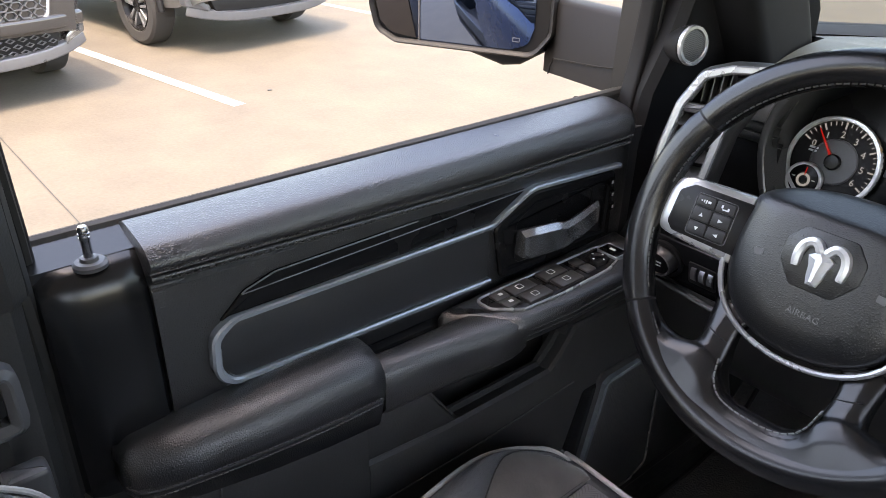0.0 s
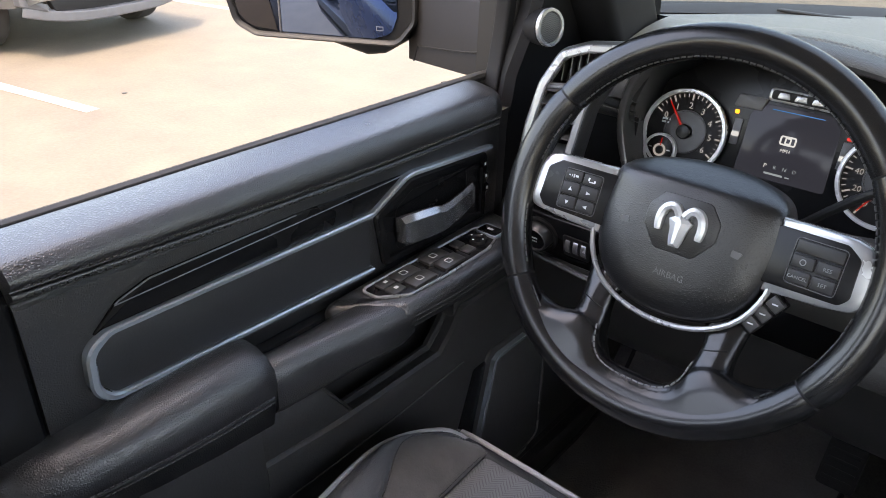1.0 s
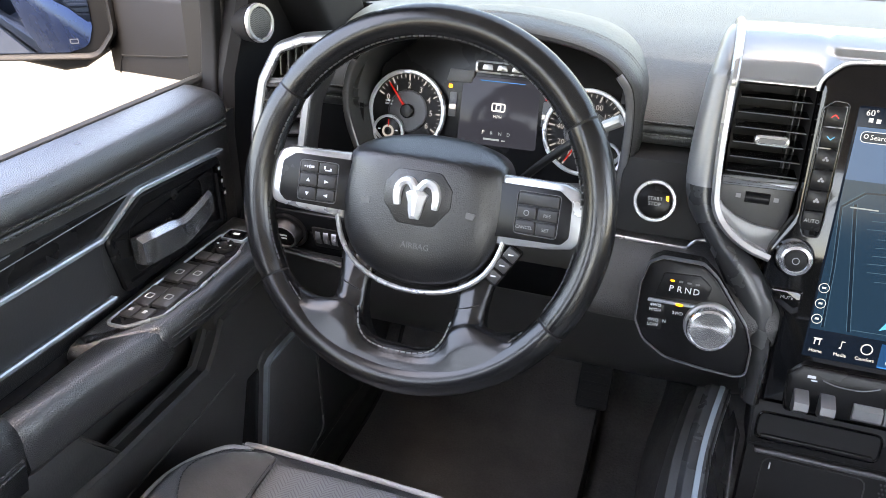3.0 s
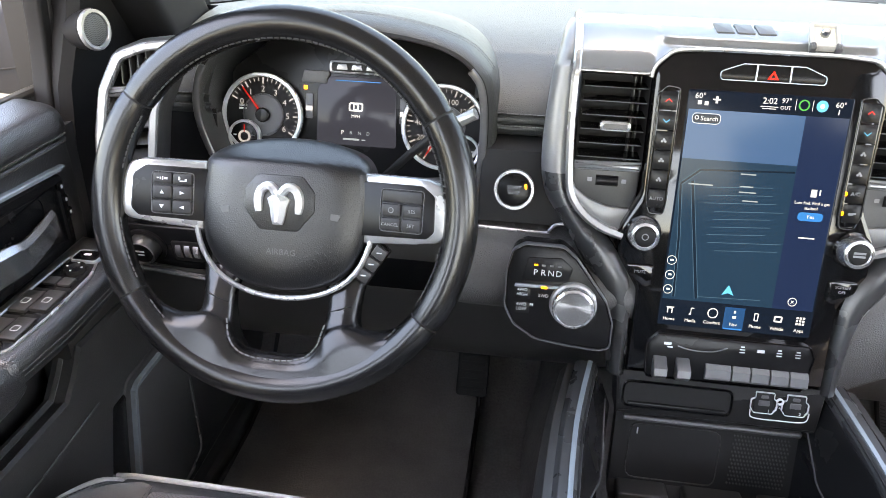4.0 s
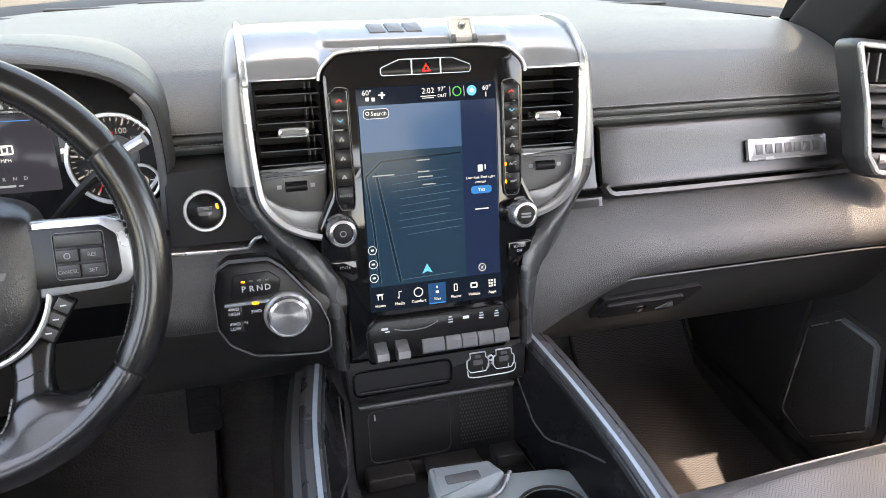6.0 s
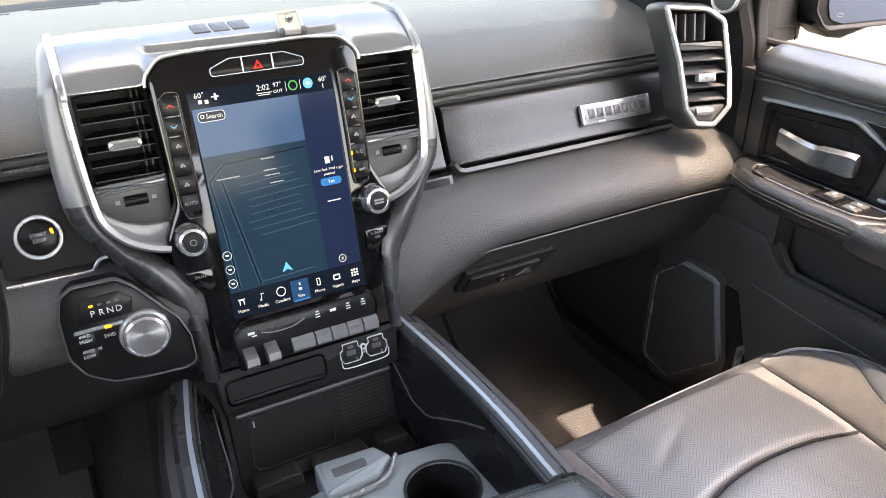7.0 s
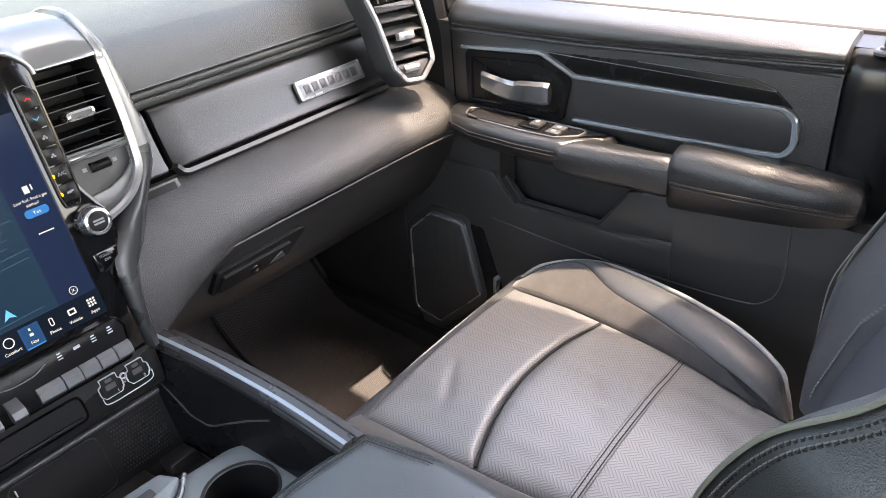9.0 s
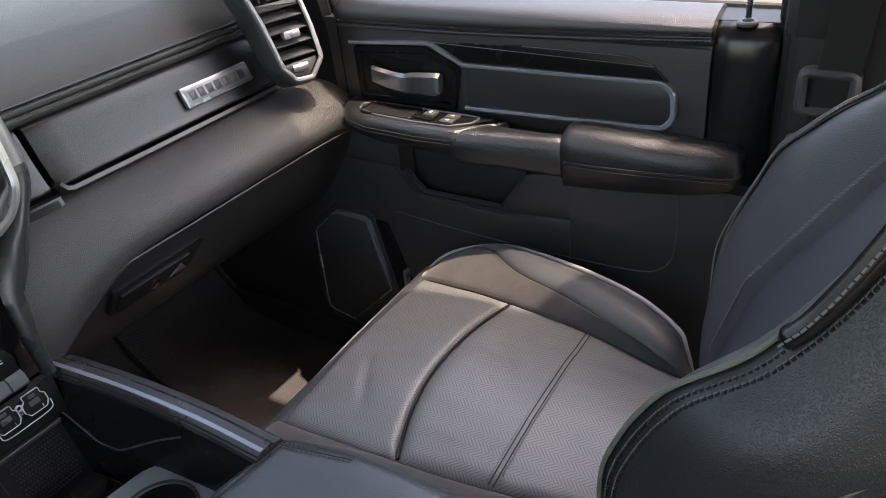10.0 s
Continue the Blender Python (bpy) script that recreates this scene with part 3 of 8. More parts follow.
def front_door(sx):
    side = "driver's" if sx < 0 else "passenger's"
    d = thing("front_door", (sx * 0.80, -0.35, 0.06), f"black leather-trimmed {side} door with silver trim, window lowered", "car door", "front doors")
    P = lambda y, z, w=0.0: Vector((sx * (DOOR - w), y, z))
    X = lambda a, y, z: Vector((sx * a, y, z))

    # outer body of the door, below the window
    bm = bmesh.new()
    prof = [(0.80, 0.02), (0.80, 0.695), (0.845, 0.695), (0.90, 0.60), (0.92, 0.35), (0.90, -0.05), (0.82, -0.08)]
    rings(bm, [[X(a, y, z) for a, z in prof] for y in (-0.80, -0.4, 0.10)])
    part("door_shell", bm, SKIN, d, "dark painted outer door shell")

    # inner panel: lower card, middle, with the pocket let into it
    lip_z = lambda y: 0.418 + 0.008 * max(0.0, (-0.37 - y) / 0.1) + 0.050 * min(1.0, max(0.0, (y + 0.200) / 0.035)) ** 2
    bm = bmesh.new()
    rows = []
    for y in list(np.linspace(-0.478, 0.06, 26)):
        zt = lip_z(y)
        rows.append([X(a, y, z) for a, z in ((0.800, 0.03), (0.748, 0.05), (0.739, 0.12), (0.735, 0.24), (0.734, 0.33), (0.734, 0.36), (0.734, 0.385), (0.733, zt - 0.010), (0.735, zt - 0.003), (0.740, zt), (0.748, zt - 0.004))])
    sheet(rows, bm, thick=(sx * 0.02, 0, 0))
    part("lower_panel", bm, DOORPLASTIC, d)
    bm = bmesh.new()
    rows = [[X(a, y, z) for a, z in ((0.800, 0.03), (0.748, 0.05), (0.739, 0.12), (0.735, 0.24), (0.734, 0.366), (0.734, 0.40), (0.735, 0.44), (0.738, 0.515), (0.755, 0.52))] for y in (-0.737, -0.70, -0.655, -0.60, -0.54, -0.50, -0.4785)]
    sheet(rows, bm, thick=(sx * 0.02, 0, 0))
    part("rear_lower_panel", bm, DOORPLASTIC, d)
    bm = bmesh.new()
    box((sx * 0.768, -0.26, 0.35), (0.05, 0.44, 0.02), 0.004, bm)
    part("pocket_floor", bm, DOORPLASTIC, d)
    bm = bmesh.new()
    rows = [[X(0.792, y, z) for z in (0.34, 0.53)] for y in (-0.48, 0.05)]
    sheet(rows, bm, thick=(sx * 0.01, 0, 0))
    part("pocket_back", bm, PLASTIC, d)
    bm = bmesh.new()
    rows = [[X(a, y, z) for a, z in ((0.744, 0.375), (0.742, 0.45), (0.744, 0.52), (0.756, 0.54))] for y in (0.06, -0.02, -0.15)] + [[X(a, y, z) for a, z in ((0.744, 0.375), (0.743, 0.45), (0.745, 0.52), (0.757, 0.54))] for y in (-0.160, -0.164)] + [[X(a, -0.166, z) for a, z in ((0.77, 0.375), (0.77, 0.45), (0.77, 0.52), (0.77, 0.54))]]
    sheet(rows, bm, thick=(sx * 0.012, 0, 0))
    part("front_filler", bm, DOORPLASTIC, d)
    part("pocket_end", slab(P, fillet([(-0.345, 0.412), (-0.400, 0.489), (-0.4785, 0.505), (-0.4785, 0.412)], (0.004, 0.012, 0, 0)), -0.035, 0.014, 0.004), DOORPLASTIC, d)
    bm = bmesh.new()
    tube(smooth_path([X(0.7335, -0.15, 0.377), X(0.7332, -0.30, 0.367), X(0.7332, -0.45, 0.364), X(0.7332, -0.58, 0.367), X(0.7332, -0.622, 0.382), X(0.7335, -0.637, 0.42), X(0.736, -0.636, 0.50)], 6), 0.0012, 6, bm=bm)
    part("panel_seam", bm, GREY, d)
    # middle card behind armrest and inlay
    bm = bmesh.new()
    mid = [(0.775, 0.485), (0.768, 0.50), (0.757, 0.53), (0.756, 0.60), (0.7555, 0.66), (0.757, 0.695), (0.762, 0.70)]
    ys = list(np.linspace(-0.657, -0.075, 16)) + [-0.064, -0.06]
    rows = [[X(a + (0.01 if y > -0.062 else (0.003 if y > -0.066 else 0)), y, z) for a, z in mid] for y in ys]
    sheet(rows, bm, thick=(sx * 0.03, 0, 0))
    part("middle_panel", bm, LEATHER, d, "soft black leather middle panel")

    drop = lambda y: -0.009 + 0.013 * max(0.0, (-0.28 - y) / 0.377) ** 1.3
    shift = lambda y, z: drop(y) + (-0.010 - drop(y)) * min(1.0, max(0.0, (z - 0.712) / 0.025))
    # upper pad under the window, with its double stitched seam
    bm = bmesh.new()
    top = [(0.7575, 0.7385, 0), (0.7660, 0.7435, 0), (0.7830, 0.7466, 0), (0.8010, 0.7482, 0), (0.8080, 0.743, 0)] if sx < 0 else [(0.7610, 0.7390, 0), (0.7750, 0.7450, 0), (0.7920, 0.7490, 0), (0.8030, 0.7500, 0), (0.8080, 0.742, 0)]
    pad = smooth_path([(0.760, 0.697, 0), (0.7535, 0.7015, 0), (0.7540, 0.7055, 0), (0.7590, 0.7070, 0), (0.7540, 0.7090, 0), (0.7505, 0.716, 0), (0.7520, 0.7285, 0)] + top + [(0.8080, 0.700, 0)], 3)
    ys = [-0.6585, -0.6575] + list(np.linspace(-0.656, -0.085, 20)) + [-0.075, -0.066, -0.061, -0.058, -0.0565]
    rows = []
    for y in ys:
        k = max(0.0, (y + 0.085) / 0.027)
        end = {-0.6585: (0.020, -0.012), -0.6575: (0.006, -0.003), -0.0565: (0.045, -0.012)}.get(y, (0.0, 0.0))
        rows.append([X(p.x + 0.010 * k * k + end[0], y, p.y - 0.004 * k * k + shift(y, p.y) + end[1]) for p in pad])
    sheet(rows, bm, thick=(sx * 0.006, 0, -0.01))
    part("upper_pad", bm, LEATHER, d, "padded leather upper door roll")
    bm = bmesh.new()
    for z, a in ((0.7115, 0.7518), (0.7025, 0.7530)):
        stitches([X(a, y, z + drop(y)) for y in np.linspace(-0.648, -0.07, 60)], 0.0060, 0.0048, 0.0014, (-sx, 0, 0.3), bm)
    tagged(part("pad_stitching", bm, DOORTHREAD, d, "double row of grey stitching"), kind="stuff")
    # narrow edge panel ahead of the pad
    bm = bmesh.new()
    rows = [[X(0.770 + i * 0.001, -0.052 + 0.012 * i, z) for z in (0.40, 0.55, 0.66, 0.700)] for i in range(4)]
    sheet(rows, bm, thick=(sx * 0.02, 0, 0))
    part("front_edge", bm, PLASTIC, d)
    # weather strip along the window
    bm = bmesh.new()
    for a, r, z in ((0.8150, 0.0062, 0.7445), (0.828, 0.0055, 0.7400)):
        tube([X(a, y, z - 0.0105) for y in np.linspace(-0.73, -0.02, 12)], r, 8, bm=bm)
    part("weather_strip", bm, RUBBER, d)
    bm = bmesh.new()
    sweep([X(0.833, y, 0.707 + 0.5 * drop(y)) for y in np.linspace(-0.735, -0.015, 12)], fillet([(-0.013, -0.012), (0.013, -0.012), (0.013, 0.008), (-0.013, 0.010)], 0.003), bm=bm)
    part("belt_moulding", bm, DARK, d)

    # rear upright of the panel with the lock knob on it
    bm = bmesh.new()
    col = [(0.790, 0.729), (0.776, 0.727), (0.7655, 0.718), (0.7605, 0.704), (0.7580, 0.68), (0.7585, 0.55), (0.760, 0.30), (0.762, 0.10), (0.775, 0.05)]
    rows = []
    for y, o in ((-0.6565, 0.004), (-0.6585, 0.001), (-0.664, -0.0025), (-0.68, -0.003), (-0.705, -0.0025), (-0.722, 0.0), (-0.732, 0.006), (-0.737, 0.022), (-0.738, 0.05)):
        rows.append([X(a + o, y, z - max(0, o) * 0.3) for a, z in col])
    sheet(rows, bm, thick=(sx * 0.012, 0, 0))
    bm2 = bmesh.new()
    sheet([[X(a, y, z) for a, z in ((0.776, 0.728), (0.795, 0.732), (0.808, 0.735))] for y in (-0.656, -0.69, -0.72, -0.735)], bm2, thick=(0, 0, -0.02))
    part("upright_top", bm2, SMOOTH, d)
    part("rear_upright", bm, SMOOTH, d, "smooth black plastic upright")
    Pk = lambda u, v, w=0.0: Vector((sx * (0.772 + u), -0.692 + v, 0.7265 + w))
    knob = part("lock_knob", turned(Pk, (0, 0), [(0.0035, 0.0), (0.0035, 0.020), (0.0042, 0.021), (0.0042, 0.0225), (0.0036, 0.0232), (0.0043, 0.024), (0.0043, 0.0255), (0.0036, 0.0262), (0.0042, 0.027), (0.0042, 0.029), (0.003, 0.031), (0.001, 0.0315)], 16), STEEL, d, "grey metal lock pin")
    part("collar", turned(Pk, (0, 0), [(0.0125, -0.002), (0.0125, 0.001), (0.0105, 0.003), (0.007, 0.0035), (0.006, 0.006), (0.0036, 0.0065)], 24), GREY, knob)

    # silver strip: along the inlay, round its end and up over the release
    outer = [(-0.090, 0.668), (-0.235, 0.676), (-0.248, 0.674), (-0.300, 0.648), (-0.598, 0.650), (-0.616, 0.640), (-0.618, 0.603), (-0.604, 0.588), (-0.300, 0.581)]
    rad = (0, 0.01, 0.01, 0.012, 0.020, 0.020, 0.022, 0.022, 0)
    line = fillet(outer, rad, 8)
    bm = bmesh.new()
    prof = [(-0.0028, -0.004), (0.0028, -0.004), (0.0028, 0.004), (0.0016, 0.0055), (-0.0016, 0.0055), (-0.0028, 0.004)]
    wide = [1.0 + 0.5 * min(1.0, max(0.0, (-0.590 - u) / 0.022)) for u, v in line]
    sweep([P(u, v, 0.001) for u, v in line], prof, (-sx, 0, 0), bm=bm, scale=wide)
    part("silver_strip", bm, TRIM, d, "blue-grey satin metal strip framing the door inlay")
    inlay = fillet([(-0.304, 0.6445), (-0.594, 0.646), (-0.611, 0.637), (-0.613, 0.605), (-0.601, 0.591), (-0.304, 0.585)], (0, 0.01, 0.01, 0.01, 0.01, 0))
    part("inlay", slab(P, inlay, -0.002, 0.003, 0.0015), PANEL, d, "flat dark grey inlay")
    gloss = fillet([(-0.252, 0.678), (-0.302, 0.652), (-0.600, 0.6535), (-0.610, 0.650), (-0.585, 0.672), (-0.555, 0.681), (-0.40, 0.683)], (0, 0.01, 0.004, 0.004, 0.015, 0.02, 0), 4)
    gp = part("gloss_panel", slab(P, gloss, -0.002, 0.0025, 0.001), PLATE, d, "satin black panel above the strip")
    bm = bmesh.new()
    tube([P(u, v, 0.0022) for u, v in gloss if v > 0.6545], 0.0007, 6, bm=bm)
    part("panel_edge", bm, GREYMETAL, gp)
    # release recess
    rec = fillet([(-0.095, 0.664), (-0.236, 0.671), (-0.296, 0.644), (-0.282, 0.575), (-0.095, 0.572)], 0.012)
    part("release_surround", band(P, rec, 0.012, -0.004, 0.004, 0.002), PLATE, d)
    cup = fillet([(-0.135, 0.652), (-0.235, 0.656), (-0.262, 0.640), (-0.262, 0.588), (-0.135, 0.586)], 0.014)
    bm = bmesh.new()
    loops = [[P(u, v, w) for u, v in inset(cup, i)] for i, w in ((0, 0.002), (0.003, -0.006), (0.008, -0.018), (0.018, -0.024))]
    rings(bm, loops, False, True)
    part("release_cup", bm, DARK, d)
    bm = bmesh.new()
    slab(P, inset(rec, 0.010), -0.003, 0.0015, 0.001, bm)
    part("release_plate", bm, PLATE, d)
    # the release lever: a curved chrome blade with a wide foot
    bm = bmesh.new()
    loops = []
    for y, z0, z1, w, tk in ((-0.130, 0.611, 0.633, 0.008, 0.006), (-0.136, 0.607, 0.6365, 0.016, 0.008), (-0.165, 0.604, 0.6350, 0.0235, 0.009), (-0.195, 0.602, 0.6330, 0.0285, 0.010), (-0.209, 0.6015, 0.6330, 0.0300, 0.012), (-0.216, 0.6015, 0.6350, 0.0295, 0.015), (-0.258, 0.6015, 0.6365, 0.0240, 0.016), (-0.265, 0.604, 0.6345, 0.0200, 0.014)):
        loops.append([P(y, z0, w - tk), P(y, z1 - 0.002, w - tk), P(y, z1, w - tk * 0.5), P(y, z1 - 0.005, w), P(y, z0 + 0.004, w + 0.0005), P(y, z0, w - 0.003)])
    part("release_lever", rings(bm, loops), LEVER, d, "dark chrome inside door release", 25)
    # memory keys near the front edge of the driver's door, a plain cover on the other
    if sx < 0:
        for i in range(3):
            part("seat_memory_key", slab(P, rect(-0.108 + 0.003 * i, 0.645 - 0.017 * i, -0.099 + 0.003 * i, 0.655 - 0.017 * i, 0.002), 0.0, 0.006, 0.001), GLOSS, d)
            marks(P, [(-0.105 + 0.003 * i, 0.648 - 0.017 * i, -0.102 + 0.003 * i, 0.652 - 0.017 * i)], 0.0062, INK, d)

    # armrest: fat leather pad at the back, slim grip ahead of it, switch pod at the front
    bm = bmesh.new()
    loops = []
    for y, a, top, bot in ((-0.7120, 0.742, 0.560, 0.530), (-0.7100, 0.730, 0.570, 0.520), (-0.698, 0.714, 0.578, 0.515), (-0.66, 0.704, 0.581, 0.508), (-0.60, 0.698, 0.585, 0.503), (-0.54, 0.696, 0.5875, 0.498), (-0.495, 0.697, 0.587, 0.494), (-0.480, 0.698, 0.584, 0.492), (-0.473, 0.705, 0.572, 0.495)):
        loops.append([X(0.762, y, top - 0.004), X(0.74, y, top + 0.001), X(a + 0.026, y, top + 0.001), X(a + 0.012, y, top - 0.003), X(a + 0.003, y, top - 0.013), X(a, y, top - 0.028), X(a + 0.003, y, (top + bot) / 2), X(a + 0.012, y, bot + 0.008), X(a + 0.03, y, bot), X(0.762, y, bot - 0.004)])
    rings(bm, loops)
    arm = part("armrest", bm, LEATHER, d, "padded black leather armrest", 60)
    bm = bmesh.new()
    for dz in (0.0, 0.0065):
        stitches(smooth_path([X(0.7325, -0.711, 0.546 - dz), X(0.7125, -0.699, 0.548 - dz), X(0.7025, -0.66, 0.550 - dz), X(0.6965, -0.60, 0.549 - dz), X(0.6945, -0.54, 0.547 - dz), X(0.6965, -0.484, 0.545 - dz)], 12), 0.005, 0.004, 0.0006, (-sx, 0, 0), bm)
    groove = bmesh.new()
    tube(smooth_path([X(0.7345, -0.711, 0.5425), X(0.7145, -0.699, 0.5445), X(0.7035, -0.66, 0.5465), X(0.6975, -0.60, 0.5455), X(0.6955, -0.54, 0.5435), X(0.6975, -0.484, 0.5415)], 12), 0.0011, 6, bm=groove)
    part("armrest_seam", groove, DARKTHREAD, arm)
    tagged(part("armrest_stitching", bm, DOORTHREAD, arm, "grey double stitching"), kind="stuff")
    bm = bmesh.new()
    loops = []
    for y, a, top, bot in ((-0.480, 0.699, 0.572, 0.514), (-0.472, 0.697, 0.573, 0.514), (-0.44, 0.695, 0.5715, 0.515), (-0.38, 0.688, 0.5715, 0.517), (-0.345, 0.681, 0.5720, 0.519), (-0.325, 0.678, 0.5715, 0.522), (-0.312, 0.678, 0.570, 0.526)):
        loops.append([X(0.732, y, top - 0.006), X(0.722, y, top), X(a + 0.012, y, top), X(a + 0.004, y, top - 0.004), X(a, y, top - 0.014), X(a, y, bot + 0.012), X(a + 0.006, y, bot + 0.003), X(a + 0.016, y, bot), X(0.732, y, bot + 0.004)])
    part("pull_grip", rings(bm, loops), LEATHER, d, "black leather pull grip", 60)
    bm = bmesh.new()
    box((sx * 0.760, -0.40, 0.535), (0.03, 0.17, 0.05), 0.01, bm)
    part("grip_well", bm, DARK, d)
    # pod: a boat-shaped shelf that carries the switches, rising slightly ahead
    podtop = fillet([(0.752, -0.395), (0.700, -0.345), (0.676, -0.322), (0.670, -0.250), (0.672, -0.160), (0.690, -0.105), (0.715, -0.085), (0.756, -0.078)], (0.02, 0.03, 0.02, 0.03, 0.03, 0.03, 0.03, 0.0), 4)
    lift = lambda y: 0.572 + 0.02 * (y + 0.39)
    bm = bmesh.new()
    loops = []
    for i, dz in ((0.030, -0.050), (0.014, -0.040), (0.002, -0.026), (0.001, -0.010), (0.005, -0.002), (0.010, 0.0), (0.020, 0.0)):
        loops.append([X(a, y, lift(y) + dz) for a, y in inset(podtop, i)])
    rings(bm, loops)
    pod = part("switch_pod", bm, LEATHER, d, "black leather-look switch pod", 50)
    bm = bmesh.new()
    for dz in (-0.014, -0.020):
        edge = [X(a + 0.0005, y, lift(y) + dz) for a, y in inset(podtop, -0.0006)]
        edge = [p for p in edge if abs(p.x) < 0.727 and -0.318 < p.y < -0.09]
        stitches(edge, 0.005, 0.0038, 0.0005, (-sx, 0.1, 0), bm)
    tagged(part("pod_stitching", bm, DOORTHREAD, pod), kind="stuff")
    T = lambda a, y, w=0.0: X(a, y, lift(y) + w)
    plate = fillet([(0.739, -0.336), (0.713, -0.334), (0.690, -0.305), (0.686, -0.250), (0.688, -0.170), (0.700, -0.130), (0.722, -0.122), (0.736, -0.140)], 0.012)
    # same silver rim on both doors; passenger's colour darkened to offset the sun on it
    part("plate_rim", band(T, plate, 0.0032, -0.001, 0.003, 0.001), SILVER if sx < 0 else GREYMETAL, pod, "silver rim round the switches")
    part("switch_plate", slab(T, inset(plate, 0.0035), -0.002, 0.0018, 0.0006), PLATE, pod)
    if sx < 0:
        for row in range(2):
            for k in range(2):
                a0, y0 = 0.6930 + 0.0205 * k, -0.294 + 0.050 * row - 0.004 * k
                part("window_switch", slab(T, rect(a0, y0, a0 + 0.0195, y0 + 0.036, 0.002), 0.001, 0.0055, 0.0015), PLASTIC, pod)
                part("switch_dish", slab(T, rect(a0 + 0.001, y0 + 0.0365, a0 + 0.0185, y0 + 0.0455, 0.001), 0.001, 0.0022, 0.0003), DARK, pod)
                part("window_mark", band(T, rect(a0 + 0.0055, y0 + 0.012, a0 + 0.0140, y0 + 0.021, 0.002), 0.0010, 0.005, 0.0058, 0.0001), INK, pod)
        for k in range(2):
            a0 = 0.7015 + 0.0165 * k
            part("lock_switch", slab(T, rect(a0, -0.319, a0 + 0.0155, -0.299, 0.002), 0.001, 0.0042, 0.001), PLASTIC, pod)
            marks(T, [(a0 + 0.005, -0.311, a0 + 0.009, -0.306)], 0.0052, INK, pod)
            part("mirror_switch", slab(T, rect(a0 - 0.003, -0.196, a0 + 0.0115, -0.181, 0.002), 0.001, 0.0042, 0.001), PLASTIC, pod)
        part("mirror_dial", turned(T, (0.7115, -0.163), [(0.0125, 0.0), (0.0125, 0.004), (0.0115, 0.006), (0.008, 0.0062), (0.006, 0.004), (0.001, 0.0045)], 28), PLATE, pod)
        marks(T, [(0.7105, -0.1725, 0.7125, -0.1705), (0.7105, -0.1555, 0.7125, -0.1535), (0.702, -0.164, 0.704, -0.162), (0.719, -0.164, 0.721, -0.162)], 0.0063, INK, pod)
        key = part("fold_key", slab(T, rect(0.698, -0.146, 0.726, -0.126, 0.004), 0.001, 0.006, 0.0015), GLOSS, pod)
        part("key_rim", band(T, rect(0.696, -0.148, 0.728, -0.124, 0.005), 0.002, 0.001, 0.0055, 0.0005), TRIM, pod)
        marks(T, [(0.708, -0.138, 0.716, -0.134)], 0.0063, INK, pod)
    else:
        well = rect(0.693, -0.232, 0.733, -0.140, 0.008)
        part("pod_tray", slab(T, well, 0.0005, 0.0026, 0.0005), DARK, pod)
        part("tray_rim", band(T, inset(well, -0.003), 0.003, 0.0, 0.0035, 0.001), PLATE, pod)
        part("window_switch", slab(T, rect(0.697, -0.272, 0.729, -0.240, 0.003), 0.001, 0.005, 0.001), PLATE, pod)
        part("switch_paddle", slab(T, rect(0.703, -0.270, 0.723, -0.252, 0.002), 0.004, 0.010, 0.003), GREY, pod)
        marks(T, [(0.709, -0.264, 0.717, -0.260)], 0.0101, INK, pod)
        for k in range(2):
            a0 = 0.6975 + 0.0165 * k
            part("lock_switch", slab(T, rect(a0, -0.306, a0 + 0.0145, -0.284, 0.002), 0.001, 0.005, 0.001), GREY, pod)
            marks(T, [(a0 + 0.005, -0.298, a0 + 0.009, -0.292)], 0.0052, INK, pod)

    # door speaker low at the front, with its bright edge
    Q = lambda y, z, w=0.0: Vector((sx * (0.728 - w), y, z))
    grl = fillet([(-0.085, 0.352), (-0.008, 0.352), (0.052, 0.300), (0.058, 0.112), (-0.008, 0.098), (-0.118, 0.205)], (0.008, 0.01, 0.02, 0.02, 0.014, 0.012))
    part("speaker_housing", slab(Q, inset(grl, -0.014), -0.05, -0.002, 0.005), DOORPLASTIC, d)
    part("speaker_cheek", slab(Q, fillet([(-0.090, 0.352), (-0.1225, 0.205), (-0.1200, 0.100), (-0.165, 0.100), (-0.166, 0.230), (-0.128, 0.352)], 0.010), -0.05, -0.004, 0.006), SMOOTH, d, "smooth black cheek beside the speaker")
    spk = part("door_speaker", slab(Q, inset(grl, 0.003), -0.006, 0.0015, 0.002), GRILLE, d, "black mesh speaker grille")
    part("bright_edge", band(Q, grl, 0.0024, -0.006, 0.003, 0.0008), SILVER, spk, "thin silver edge")
    bm = bmesh.new()
    sweep([Q(y, z, 0.001) for y, z in ((-0.012, 0.3525), (-0.040, 0.3525), (-0.078, 0.3515), (-0.0865, 0.3475), (-0.100, 0.288), (-0.1165, 0.2135))], [(-0.0036, -0.003), (0.0036, -0.003), (0.0030, 0.004), (-0.0030, 0.004)], (-sx, 0, 0), bm=bm)
    part("bright_corner", bm, TRIM, spk, "broad silver corner of the speaker edge")
    Q2 = lambda y, z, w=0.0: Vector((sx * (0.722 - w), y, z))
    part("bright_blade", slab(Q2, fillet([(-0.160, 0.255), (-0.154, 0.262), (-0.150, 0.120), (-0.156, 0.112)], 0.002), -0.03, 0.002, 0.001), SILVER, d)
    part("kick_shell", slab(Q2, fillet([(-0.10, 0.40), (0.06, 0.42), (0.07, 0.06), (-0.17, 0.06), (-0.17, 0.25)], 0.03), -0.05, -0.022, 0.01), DOORPLASTIC, d)

    # window posts and top rail
    bm = bmesh.new()
